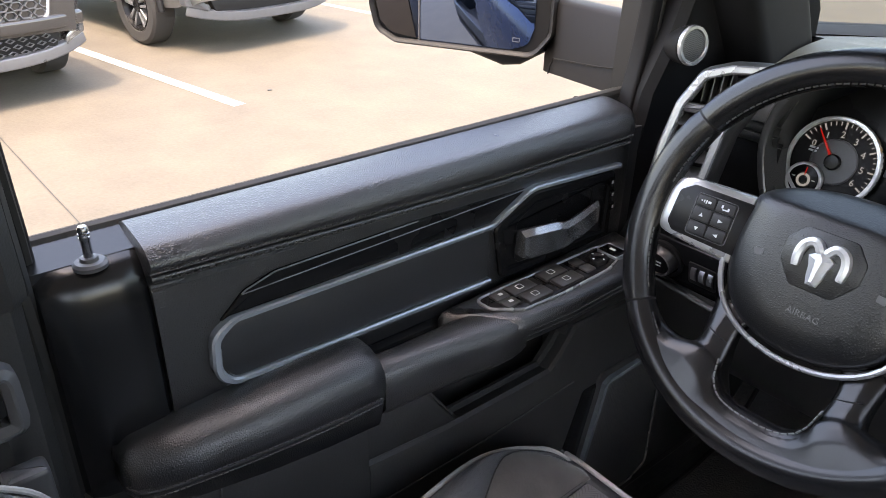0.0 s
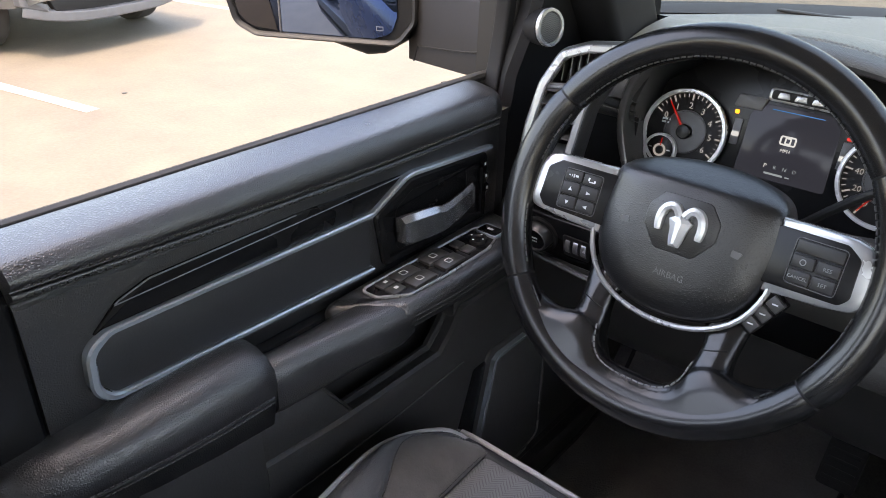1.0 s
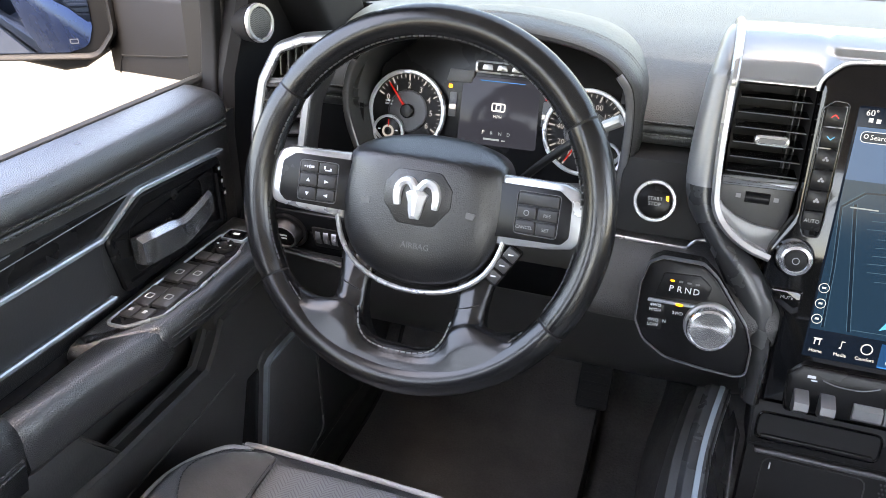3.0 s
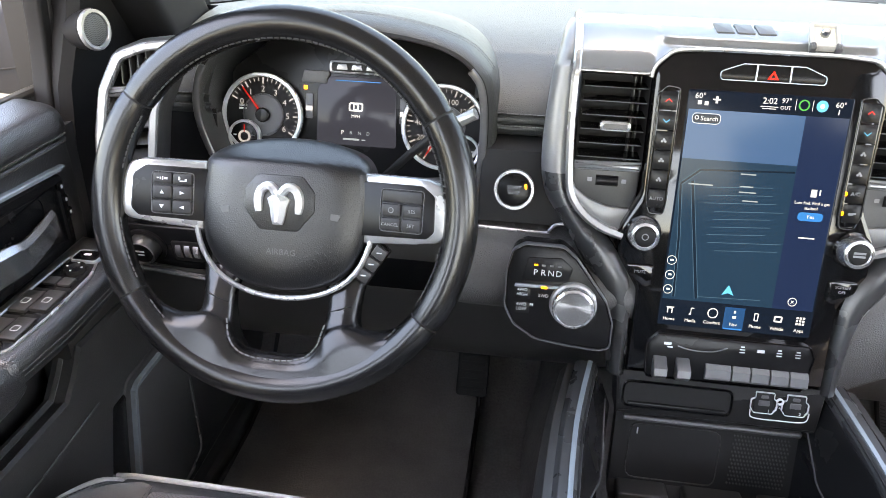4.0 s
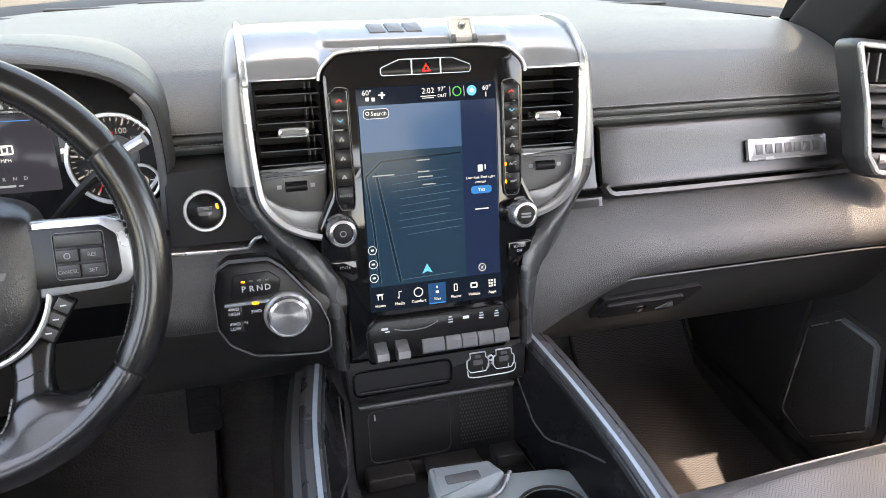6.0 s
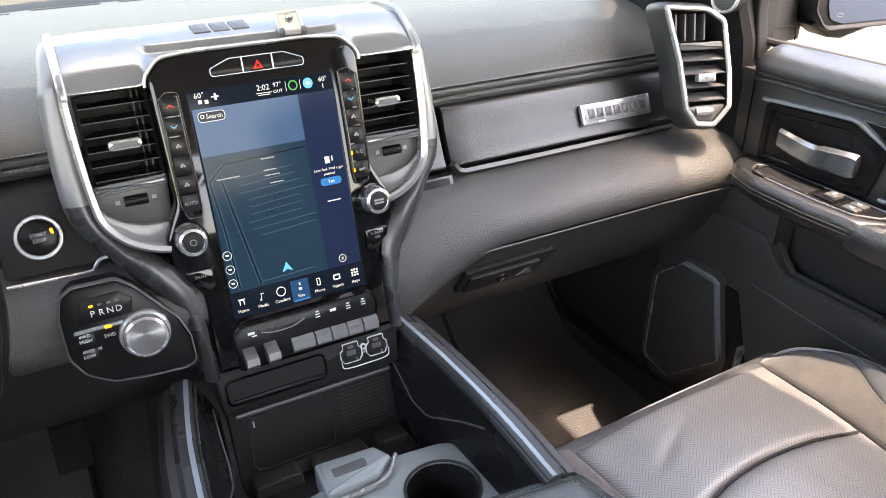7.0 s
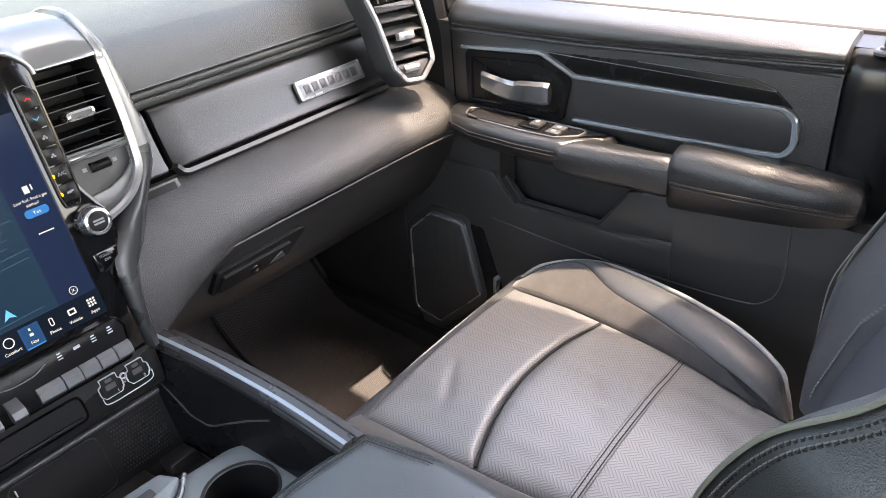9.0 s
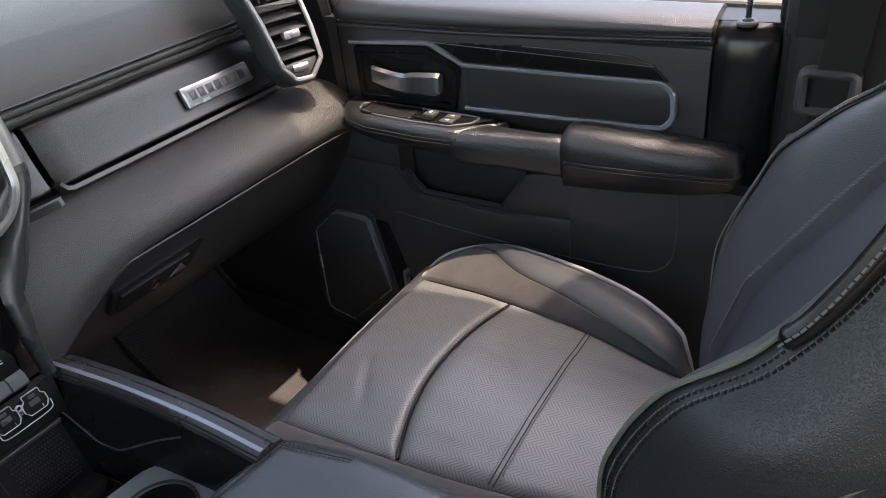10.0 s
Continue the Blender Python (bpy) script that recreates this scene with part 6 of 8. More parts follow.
# row of three toggles in a dark bar beside the pad foot
along, over = Vector((-0.53, -0.85)), Vector((0.85, -0.53))
start = Vector((0.0965, -0.0350))
quad = lambda c, a, b: [tuple(c + along * x * a + over * y * b) for x, y in ((-1, -1), (-1, 1), (1, 1), (1, -1))]
part("toggle_bar", slab(Pw, fillet(quad(start + along * 0.0135, 0.021, 0.0075), 0.003), -0.010, 0.001, 0.001), PLATE, wh)
for i in range(3):
    c = start + along * 0.0135 * i
    part("toggle_key", slab(Pw, fillet(quad(c, 0.0056, 0.0066), 0.0015), 0.0, 0.0035, 0.001), PLASTIC, wh)
    marks(Pw, [(c.x - 0.0026, c.y - 0.0006, c.x + 0.0026, c.y + 0.0006)], 0.0036, INK, wh)
bm = bmesh.new()
rings(bm, [[Pw(u * f, v * f - dv, w) for u, v in hub] for f, w, dv in ((0.88, -0.012, 0), (0.78, -0.06, 0.006), (0.66, -0.16, 0.012), (0.6, -0.26, 0.02))])
part("column_shroud", bm, PLASTIC, wh, "black steering column shroud")
# column stalk
bm = bmesh.new()
tube(smooth_path([Pw(0.06, 0.02, -0.11), Pw(0.115, 0.070, -0.080), Pw(0.158, 0.0985, -0.058)], 5), 0.0048, 10, bm=bm)
stalk = part("wiper_stalk", bm, DARK, wh)
bm = bmesh.new()
tube([Pw(0.154, 0.0965, -0.059), Pw(0.174, 0.1065, -0.0525)], 0.0062, 10, bm=bm)
part("stalk_tip", bm, SILVER, stalk, "silver-banded stalk end")

# ---- centre stack with the tall touchscreen ----
SX = 0.0085
Pk = plane((SX, -0.060, 0.661), 13.6)
stack = thing("center_stack", (SX, -0.02, 0.40), "gloss black and silver centre stack with a tall touchscreen", "center stack")
mir = lambda half: half + [(-u, v) for u, v in reversed(half)]
sur = fillet(mir([(-0.060, 0.166), (-0.098, 0.163), (-0.116, 0.146), (-0.113, 0.015), (-0.131, -0.022), (-0.130, -0.056), (-0.106, -0.092), (-0.107, -0.190)]), [0.03, 0.02, 0.02, 0.03, 0.02, 0.015, 0.02, 0.003] + [0.003, 0.02, 0.015, 0.02, 0.03, 0.02, 0.02, 0.03], 4)
part("bezel", slab(Pk, sur, -0.06, 0.0, 0.006), GLOSS, stack, "piano-black bezel round the screen")

# screen and what it shows
Ps = lambda u, v, w=0.0: Pk(0.0012 + u * 0.968, v, w)
scr = part("touchscreen", slab(Ps, rect(-0.0835, -0.1285, 0.0835, 0.1275, 0.002), -0.002, 0.0010, 0.0005), S_BAR, stack, "lit navigation screen in shades of blue")


def pane(name, u0, v0, u1, v1, mat, w=0.0014, r=0.0, parent=None):
    return part(name, slab(Ps, rect(u0, v0, u1, v1, r), 0.0008, w, 0), mat, parent or scr)


pane("map_sky", -0.0815, 0.057, 0.038, 0.108, S_BLUE)
pane("map_land", -0.0815, -0.098, 0.038, 0.057, S_MAP)
pane("side_pane", 0.038, -0.098, 0.0815, 0.108, S_PANE)
pane("side_pane_top", 0.038, 0.057, 0.0815, 0.108, S_MAP, 0.0013)
# roads on the map
bm = bmesh.new()
for a, b, w in (((-0.079, 0.030), (-0.073, -0.030), 0.0012), ((-0.073, -0.030), (-0.070, -0.095), 0.0012), ((-0.067, 0.034), (-0.045, -0.095), 0.0015), ((-0.079, 0.030), (-0.060, 0.046), 0.0012), ((-0.060, 0.046), (0.037, 0.050), 0.001)):
    d = (Vector(b) - Vector(a)).normalized()
    s = Vector((-d.y, d.x)) * w
    slab(Ps, [tuple(Vector(p) + q) for p, q in ((a, -s), (b, -s), (b, s), (a, s))], 0.001, 0.0017, 0, bm)
part("map_road", bm, S_ROAD, scr)
bm = bmesh.new()
for a, b, w in (((-0.079, 0.030), (-0.073, -0.030), 0.0012), ((-0.073, -0.030), (-0.070, -0.095), 0.0012), ((-0.067, 0.034), (-0.045, -0.095), 0.0015), ((-0.079, 0.030), (-0.060, 0.046), 0.0012)):
    d = (Vector(b) - Vector(a)).normalized()
    for q in (-1, 1):
        s0, s1 = (Vector((-d.y, d.x)) * q * (w + e) for e in (0.0001, 0.0006))
        slab(Ps, [tuple(Vector(p) + o) for p, o in ((a, s0), (b, s0), (b, s1), (a, s1))][::q], 0.001, 0.0018, 0, bm)
part("road_border", bm, S_LINE, scr)
rng = random.Random(4)
bm = bmesh.new()
for i in range(9):
    v = 0.028 - 0.0085 * i
    u0 = -0.055 + rng.random() * 0.012 + 0.0015 * i
    u1 = 0.015 + rng.random() * 0.022
    slab(Ps, [(u0, v), (u1, v + 0.004), (u1, v + 0.0046), (u0, v + 0.0006)], 0.001, 0.0016, 0, bm)
slab(Ps, [(-0.045, -0.093), (0.024, -0.091), (0.024, -0.0904), (-0.045, -0.0924)], 0.001, 0.0016, 0, bm)
tagged(part("map_street", bm, S_LINE, scr), kind="stuff")
for u, v, w in ((-0.058, 0.030, 0.013), (-0.010, 0.044, 0.008), (-0.010, 0.031, 0.007), (-0.008, 0.025, 0.009), (-0.004, 0.016, 0.008)):
    pane("map_label", u - w, v, u + w, v + 0.0013, S_LABEL, 0.0018)
part("search_box", band(Ps, rect(-0.077, 0.0935, -0.047, 0.1045, 0.005), 0.0006, 0.001, 0.0019, 0.0002), S_WHITE, scr)
pane("search_field", -0.076, 0.0945, -0.048, 0.1035, S_BAR, 0.0017, 0.004)
words("Search", Ps, -0.059, 0.099, 0.0068, S_WHITE, scr, 0.0019)
part("search_glass", turned(Ps, (-0.072, 0.0997), [(0.0022, 0.0016), (0.0022, 0.002), (0.0014, 0.002), (0.0014, 0.0016)], 14), S_WHITE, scr)
words("60\u00b0", Ps, -0.071, 0.1215, 0.0082, S_WHITE, scr, 0.0012)
words("2:02", Ps, 0.000, 0.1205, 0.0088, S_WHITE, scr, 0.0012)
words("97\u00b0", Ps, 0.0165, 0.1215, 0.0072, S_WHITE, scr, 0.0012)
words("OUT", Ps, 0.0165, 0.1145, 0.0052, S_WHITE, scr, 0.0012)
words("60\u00b0", Ps, 0.071, 0.1205, 0.0078, S_WHITE, scr, 0.0012)
marks(Ps, [(-0.009, 0.1145, 0.009, 0.1153), (-0.007, 0.1125, 0.007, 0.1133), (-0.073, 0.113, -0.069, 0.117), (-0.066, 0.1125, -0.062, 0.1165), (-0.058, 0.118, -0.050, 0.1195), (-0.055, 0.115, -0.0525, 0.122), (0.0695, 0.111, 0.0705, 0.116), (0.026, 0.113, 0.0265, 0.124), (0.043, 0.113, 0.0435, 0.124)], 0.001, S_WHITE, scr)
part("status_green", turned(Ps, (0.0345, 0.1185), [(0.0056, 0.001), (0.0056, 0.0018), (0.0042, 0.0018), (0.0042, 0.001)], 24), S_GREEN, scr)
part("status_cyan", turned(Ps, (0.0525, 0.1185), [(0.0058, 0.001), (0.0058, 0.0018), (0.001, 0.0018)], 24), S_CYAN, scr)
part("status_dot", turned(Ps, (0.0525, 0.1185), [(0.0024, 0.0018), (0.0023, 0.0022), (0.0005, 0.0022)], 14), S_WHITE, scr)
part("location_arrow", slab(Ps, [(-0.018, -0.088), (-0.0115, -0.0855), (-0.005, -0.088), (-0.0115, -0.0765)], 0.001, 0.002, 0), S_CYAN, scr)
for i in range(3):
    v = -0.054 - 0.0165 * i
    part("map_tool", turned(Ps, (-0.077, v), [(0.0052, 0.001), (0.0052, 0.0019), (0.0046, 0.0019), (0.0046, 0.001)], 22), S_WHITE, scr)
    marks(Ps, [(-0.0789, v - 0.0008, -0.0751, v + 0.0012)], 0.0015, S_WHITE, scr)
part("close_tool", turned(Ps, (0.0585, -0.089), [(0.0048, 0.001), (0.0048, 0.0019), (0.0041, 0.0019), (0.0041, 0.001)], 22), S_WHITE, scr)
words("x", Ps, 0.0585, -0.0885, 0.0075, S_WHITE, scr, 0.0016)
pane("yes_button", 0.0475, 0.0005, 0.0735, 0.0095, S_BTN, 0.002, 0.004)
words("Yes", Ps, 0.0605, 0.005, 0.006, S_WHITE, scr, 0.0022)
words("Low fuel. Find a gas", Ps, 0.060, 0.0195, 0.0046, S_WHITE, scr, 0.0016)
words("station?", Ps, 0.060, 0.0140, 0.0046, S_WHITE, scr, 0.0016)
marks(Ps, [(0.057, 0.026, 0.063, 0.034), (0.0655, 0.028, 0.067, 0.034), (0.052, -0.0185, 0.069, -0.0172)], 0.0014, S_WHITE, scr)
pane("nav_highlight", -0.0115, -0.127, 0.0105, -0.1015, S_NAV, 0.0013)
pane("nav_line", -0.0105, -0.127, 0.0095, -0.1255, S_BTN, 0.0016)
for i, s in enumerate(("Home", "Media", "Comfort", "Nav", "Phone", "Vehicle", "Apps")):
    u = -0.0715 + 0.0237 * i
    words(s, Ps, u, -0.121, 0.0052, S_WHITE, scr, 0.0016)
    if i == 0:
        marks(Ps, [(u - 0.003, -0.114, u - 0.0018, -0.108), (u + 0.0018, -0.114, u + 0.003, -0.108), (u - 0.003, -0.109, u + 0.003, -0.1078), (u - 0.0042, -0.108, u + 0.0042, -0.1068)], 0.0014, S_WHITE, scr, "menu_icon")
    elif i == 6:
        marks(Ps, [(u - 0.0045 + 0.0034 * a, -0.1145 + 0.0034 * b, u - 0.0022 + 0.0034 * a, -0.1122 + 0.0034 * b) for a in range(3) for b in range(3)], 0.0014, S_WHITE, scr, "menu_icon")
    elif i == 2:
        part("menu_icon", turned(Ps, (u, -0.110), [(0.0058, 0.001), (0.0058, 0.0019), (0.0048, 0.0019), (0.0048, 0.001)], 22), S_WHITE, scr)
    elif i == 4:
        part("menu_icon", band(Ps, rect(u - 0.0023, -0.1145, u + 0.0023, -0.1055, 0.001), 0.0009, 0.001, 0.0019, 0.0001), S_WHITE, scr)
    elif i == 5:
        part("menu_icon", band(Ps, rect(u - 0.0045, -0.1135, u + 0.0045, -0.1065, 0.0015), 0.0016, 0.001, 0.0019, 0.0001), S_WHITE, scr)
    elif i == 1:
        marks(Ps, [(u - 0.0022, -0.1145, u - 0.0002, -0.1125), (u - 0.0008, -0.1135, u, -0.106), (u, -0.107, u + 0.003, -0.106)], 0.0014, S_WHITE, scr, "menu_icon")
    else:
        marks(Ps, [(u - 0.001, -0.108, u + 0.001, -0.105), (u - 0.002, -0.114, u + 0.002, -0.111)], 0.0014, S_WHITE, scr, "menu_icon")

# hazard and side keys along the top
hz = fillet([(-0.051, 0.1390), (0.051, 0.1390), (0.0515, 0.1470), (0.030, 0.1555), (-0.030, 0.1555), (-0.0515, 0.1470)], 0.004)
part("hazard_panel", slab(Pk, hz, -0.002, 0.002, 0.0012), PLATE, stack)
part("hazard_trim", band(Pk, inset(hz, -0.0005), 0.0010, -0.001, 0.0030, 0.0003), TRIM, stack)
for u in (-0.0165, 0.0165):
    part("hazard_gap", slab(Pk, rect(u - 0.0008, 0.1395, u + 0.0008, 0.155), 0.001, 0.0032, 0), TRIM, stack)
tri = [(-0.0055, 0.1415), (0.0055, 0.1415), (0.0, 0.1505)]
part("hazard_triangle", band(Pk, tri, 0.0016, 0.002, 0.0034, 0.0003), S_RED, stack, "red hazard triangle")
# climate key columns beside the screen
for s in (-1, 1):
    Pc2 = lambda u, v, w=0.0: Pk(s * u, v, w)
    colm = fillet([(0.0885, 0.1275), (0.101, 0.1290), (0.110, 0.121), (0.1085, 0.010), (0.104, -0.004), (0.090, -0.004), (0.0885, 0.01)], 0.004)
    cg = part("climate_keys", slab(Pc2, colm, -0.002, 0.0025, 0.0012), GLOSS, stack, "column of gloss climate keys")
    part("column_trim", band(Pc2, inset(colm, -0.001), 0.0010, -0.001, 0.0032, 0.0004), RAILGREY, cg)
    for i in range(6):
        v = 0.1150 - 0.0206 * i
        part("climate_key", slab(Pc2, rect(0.0900, v - 0.0096, 0.1075, v + 0.0096, 0.001), 0.001, 0.0036, 0.0005), PLATE, cg)
        if i < 2:
            q = 1 - 2 * i
            part("chevron", slab(Pc2, [(0.0955, v - 0.0018 * q), (0.0988, v + 0.0012 * q), (0.1021, v - 0.0018 * q), (0.1021, v - 0.0008 * q), (0.0988, v + 0.0023 * q), (0.0955, v - 0.0008 * q)], 0.003, 0.004, 0), S_CYAN if i else S_RED, cg)
        elif i == 5 and s < 0:
            words("AUTO", Pk, -0.0988, v, 0.0052, KEYINK, cg, 0.0038)
        elif s > 0 and i > 3:
            words("A/C", Pk, 0.0988, v, 0.0056, KEYINK, cg, 0.0038) if i == 4 else marks(Pc2, [(0.0955, v - 0.0016, 0.1005, v + 0.0008), (0.0995, v - 0.0006, 0.1030, v + 0.0012)], 0.0037, KEYINK, cg)
            part("key_lamp", slab(Pc2, [(0.0890, v - 0.0022), (0.0905, v - 0.0018), (0.0911, v), (0.0905, v + 0.0018), (0.0890, v + 0.0022)], 0.003, 0.0045, 0), S_AMBER, cg)
        else:
            for k in range(3):
                part("marking", slab(Pc2, circle((0.0972 + 0.0016 * k, v + (0.0012 if k % 2 else -0.0008)), 0.0013, 8), 0.0036, 0.0039, 0), KEYINK, cg)
    # round knob
    c = (0.1075, -0.0268)
    kn = part("rotary_knob", turned(Pc2, c, [(0.0172, -0.004), (0.0170, 0.006), (0.0160, 0.018), (0.0148, 0.0205), (0.0118, 0.0212), (0.0104, 0.0198)], 48), SPUN, stack, "chrome-rimmed rotary knob")
    part("knob_cap", turned(Pc2, c, [(0.0105, 0.018), (0.0102, 0.0205), (0.0090, 0.0211), (0.001, 0.0213)], 36), DARK, kn)
    part("knob_skirt", turned(Pc2, c, [(0.0196, -0.006), (0.0192, 0.003), (0.0175, 0.005)], 40), GLOSS, kn)
    if s < 0:
        part("power_mark", turned(Pc2, c, [(0.0036, 0.0212), (0.0036, 0.0218), (0.0028, 0.0218), (0.0028, 0.0212)], 20), KEYINK, kn)
    else:
        marks(Pc2, [(c[0] - 0.006, c[1] + 0.0005, c[0] + 0.006, c[1] + 0.0028), (c[0] - 0.006, c[1] - 0.003, c[0] + 0.006, c[1] - 0.0008)], 0.0214, KEYINK, kn)
    key = fillet([(0.091, -0.062), (0.122, -0.062), (0.118, -0.074), (0.098, -0.088), (0.091, -0.084)], 0.003)
    part("corner_key", slab(Pc2, key, -0.001, 0.0026, 0.001), GLOSS, stack)
    words("MUTE", Pk, -0.1055, -0.070, 0.0048, KEYINK, stack, 0.0028) if s < 0 else (words("SCREEN", Pk, 0.1055, -0.068, 0.0044, KEYINK, stack, 0.0028), words("OFF", Pk, 0.1055, -0.0735, 0.0044, KEYINK, stack, 0.0028))

    # vent beside the screen
    bm = bmesh.new()
    vo = [(0.117, 0.139), (0.188, 0.138), (0.188, 0.040), (0.116, 0.044)]
    rings(bm, [[Pc2(u, v, w) for u, v in inset(vo, i)] for i, w in ((0, -0.010), (0.001, -0.03), (0.002, -0.075))], False, True)
    vent = part("air_vent", bm, DARK, stack, "recessed air vent with horizontal slats")
    for i in range(6):
        v = 0.1245 - 0.0150 * i
        bm = bmesh.new()
        rings(bm, [[Pc2(u, v + dv, w) for dv, w in ((-0.0012, -0.016), (0.0004, -0.015), (0.005, -0.045), (0.0035, -0.046))] for u in np.linspace(0.118, 0.184, 3)])
        slat = part("slat", bm, PLATE, vent)
        bm = bmesh.new()
        tube([Pc2(0.118, v - 0.0002, -0.0148), Pc2(0.1845, v - 0.0002, -0.0148)], 0.0006, 6, bm=bm)
        part("slat_edge", bm, GREYMETAL, slat)
    for i in range(2):
        part("fin", slab(Pc2, rect(0.128 - 0.006 * i, 0.046, 0.1292 - 0.006 * i, 0.136), -0.07, -0.048, 0), GREY, vent)
    part("vent_tab", slab(Pc2, rect(0.132, 0.0785, 0.165, 0.0895, 0.005), -0.03, -0.006, 0.002), CHROME, vent, "silver vent tab")
    part("tab_inset", slab(Pc2, rect(0.136, 0.0815, 0.161, 0.0865, 0.0025), -0.007, -0.0055, 0), GREY, vent)
    # grey lower lip with thumb wheel
    lip = fillet([(0.114, 0.044), (0.189, 0.042), (0.188, 0.016), (0.176, -0.006), (0.150, -0.022), (0.125, -0.029), (0.117, -0.012)], 0.006)
    lp = part("vent_lip", slab(Pc2, lip, -0.05, -0.022, 0.004), PLASTIC, stack, "black panel below the vent")
    part("lip_crescent", slab(Pc2, fillet([(0.1890, 0.024), (0.1865, 0.006), (0.172, -0.012), (0.150, -0.024), (0.128, -0.031), (0.118, -0.030), (0.119, -0.006), (0.148, -0.004), (0.168, 0.003), (0.182, 0.013)], 0.003), -0.05, -0.017, 0.002), FLANK, lp, "satin silver crescent")
    part("lip_ledge", slab(Pc2, fillet([(0.114, 0.047), (0.189, 0.045), (0.187, 0.0345), (0.116, 0.036)], 0.002), -0.05, -0.012, 0.003), SHELFSILVER, lp)
    bm = bmesh.new()
    rings(bm, [[Pc2(u, 0.0235 + 0.006 * math.cos(a), -0.0225 + 0.006 * math.sin(a)) for a in np.linspace(0, 2 * math.pi, 13)[:-1]] for u in (0.138, 0.140, 0.160, 0.162)])
    part("thumb_wheel", bm, PLATE, lp)
    marks(Pc2, [(0.129, 0.0215, 0.134, 0.0260), (0.166, 0.0215, 0.171, 0.0260)], -0.0217, KEYINK, lp)
    # silver frame outside the vent, sweeping under it to the knob and down as the leg
    prof = [(-0.004, -0.012), (0.004, -0.012), (0.005, 0.003), (0.002, 0.006), (-0.003, 0.005)]
    path = smooth_path([Pc2(0.1945, 0.139, -0.0115), Pc2(0.1948, 0.130, -0.0125), Pc2(0.194, 0.080, -0.012), Pc2(0.191, 0.030, -0.012), Pc2(0.186, 0.006, -0.011), Pc2(0.170, -0.014, -0.009), Pc2(0.150, -0.026, -0.007), Pc2(0.128, -0.033, -0.006)], 6)
    bm = bmesh.new()
    sweep(path, prof, tuple(Pk(0, 0, 1) - Pk(0, 0, 0)), bm=bm)
    over_top = [Vector(p) for p in smooth_path([(0.134, -0.0120, 0), (0.140, -0.0115, 0), (0.150, -0.0150, 0), (0.168, -0.0275, 0), (0.184, -0.0455, 0), (0.194, -0.072, 0), (0.2005, -0.110, 0), (0.199, -0.140, 0)], 5)]
    loops = []
    for i, p in enumerate(over_top):
        t = (over_top[min(i + 1, len(over_top) - 1)] - over_top[max(i - 1, 0)]).normalized()
        n = Vector((-t.y, t.x))
        loops.append([Pc2(0.1945 + a, p.x + n.x * b, p.y + n.y * b) for a, b in ((-0.004, -0.010), (-0.004, 0.004), (-0.002, 0.0058), (0.002, 0.0058), (0.0042, 0.003), (0.0042, -0.010))])
    rings(bm, loops)
    part("silver_edge", bm, SILVER, stack, "bright satin edge round the vent")
    bm = bmesh.new()
    loops = []
    for (u, v, w, wd, dp) in ((0.1965, 0.198, -0.110, 0.005, 0.02), (0.1985, 0.192, -0.078, 0.007, 0.03), (0.2005, 0.180, -0.052, 0.009, 0.04), (0.2025, 0.164, -0.036, 0.010, 0.045), (0.2045, 0.148, -0.027, 0.011, 0.05), (0.206, 0.132, -0.026, 0.012, 0.05), (0.208, 0.060, -0.025, 0.014, 0.06), (0.203, 0.010, -0.024, 0.015, 0.06), (0.182, -0.022, -0.020, 0.016, 0.05), (0.160, -0.044, -0.014, 0.022, 0.045), (0.140, -0.075, -0.010, 0.022, 0.04), (0.126, -0.105, -0.008, 0.015, 0.04), (0.119, -0.150, -0.006, 0.011, 0.04), (0.117, -0.196, -0.006, 0.009, 0.04)):
        loops.append([Pc2(u - wd, v, w - dp), Pc2(u - wd, v, w), Pc2(u - wd * 0.3, v, w + 0.006), Pc2(u + wd * 0.5, v, w + 0.002), Pc2(u + wd, v, w - 0.010), Pc2(u + wd * 1.1, v, w - dp)])
    tracks = [smooth_path([lp[i] for lp in loops], 5) for i in range(6)]
    loops = [[tr[k] for tr in tracks] for k in range(len(tracks[0]))]
    # one sweep in two tones: pale flank, leg darkened for the dark it reflects
    rings(bm, loops[:34])
    part("vent_flank", bm, FLANK, stack, "satin silver flank beside the vent", 60)
    bm = bmesh.new()
    rings(bm, loops[33:])
    part("side_leg", bm, RAILGREY, stack, "metallic leg of the centre stack, darkened to imitate a dark reflection", 60)

# upper shelf: bright, dished in its middle, over a gloss lip
us = sorted(list(np.linspace(-0.1925, 0.1925, 41)) + [q * (0.100 + 0.0035 * k) for q in (-1, 1) for k in range(8)])
shoulder = [(-0.0215, 0.7950), (-0.0212, 0.7975), (-0.0185, 0.8010), (-0.0100, 0.8115), (0.0020, 0.8210), (0.0160, 0.8285), (0.0280, 0.8325), (0.0400, 0.8343), (0.0600, 0.8350), (0.0850, 0.8345), (0.1080, 0.8310), (0.1280, 0.8210), (0.1400, 0.7800)]
dish = [(-0.0160, 0.8150), (-0.0155, 0.8175), (-0.0130, 0.8190), (-0.0030, 0.8195), (0.0060, 0.8200), (0.0070, 0.8212), (0.0085, 0.8272), (0.0115, 0.8292), (0.0600, 0.8350), (0.0850, 0.8345), (0.1080, 0.8310), (0.1280, 0.8210), (0.1400, 0.7800)]
rows = []
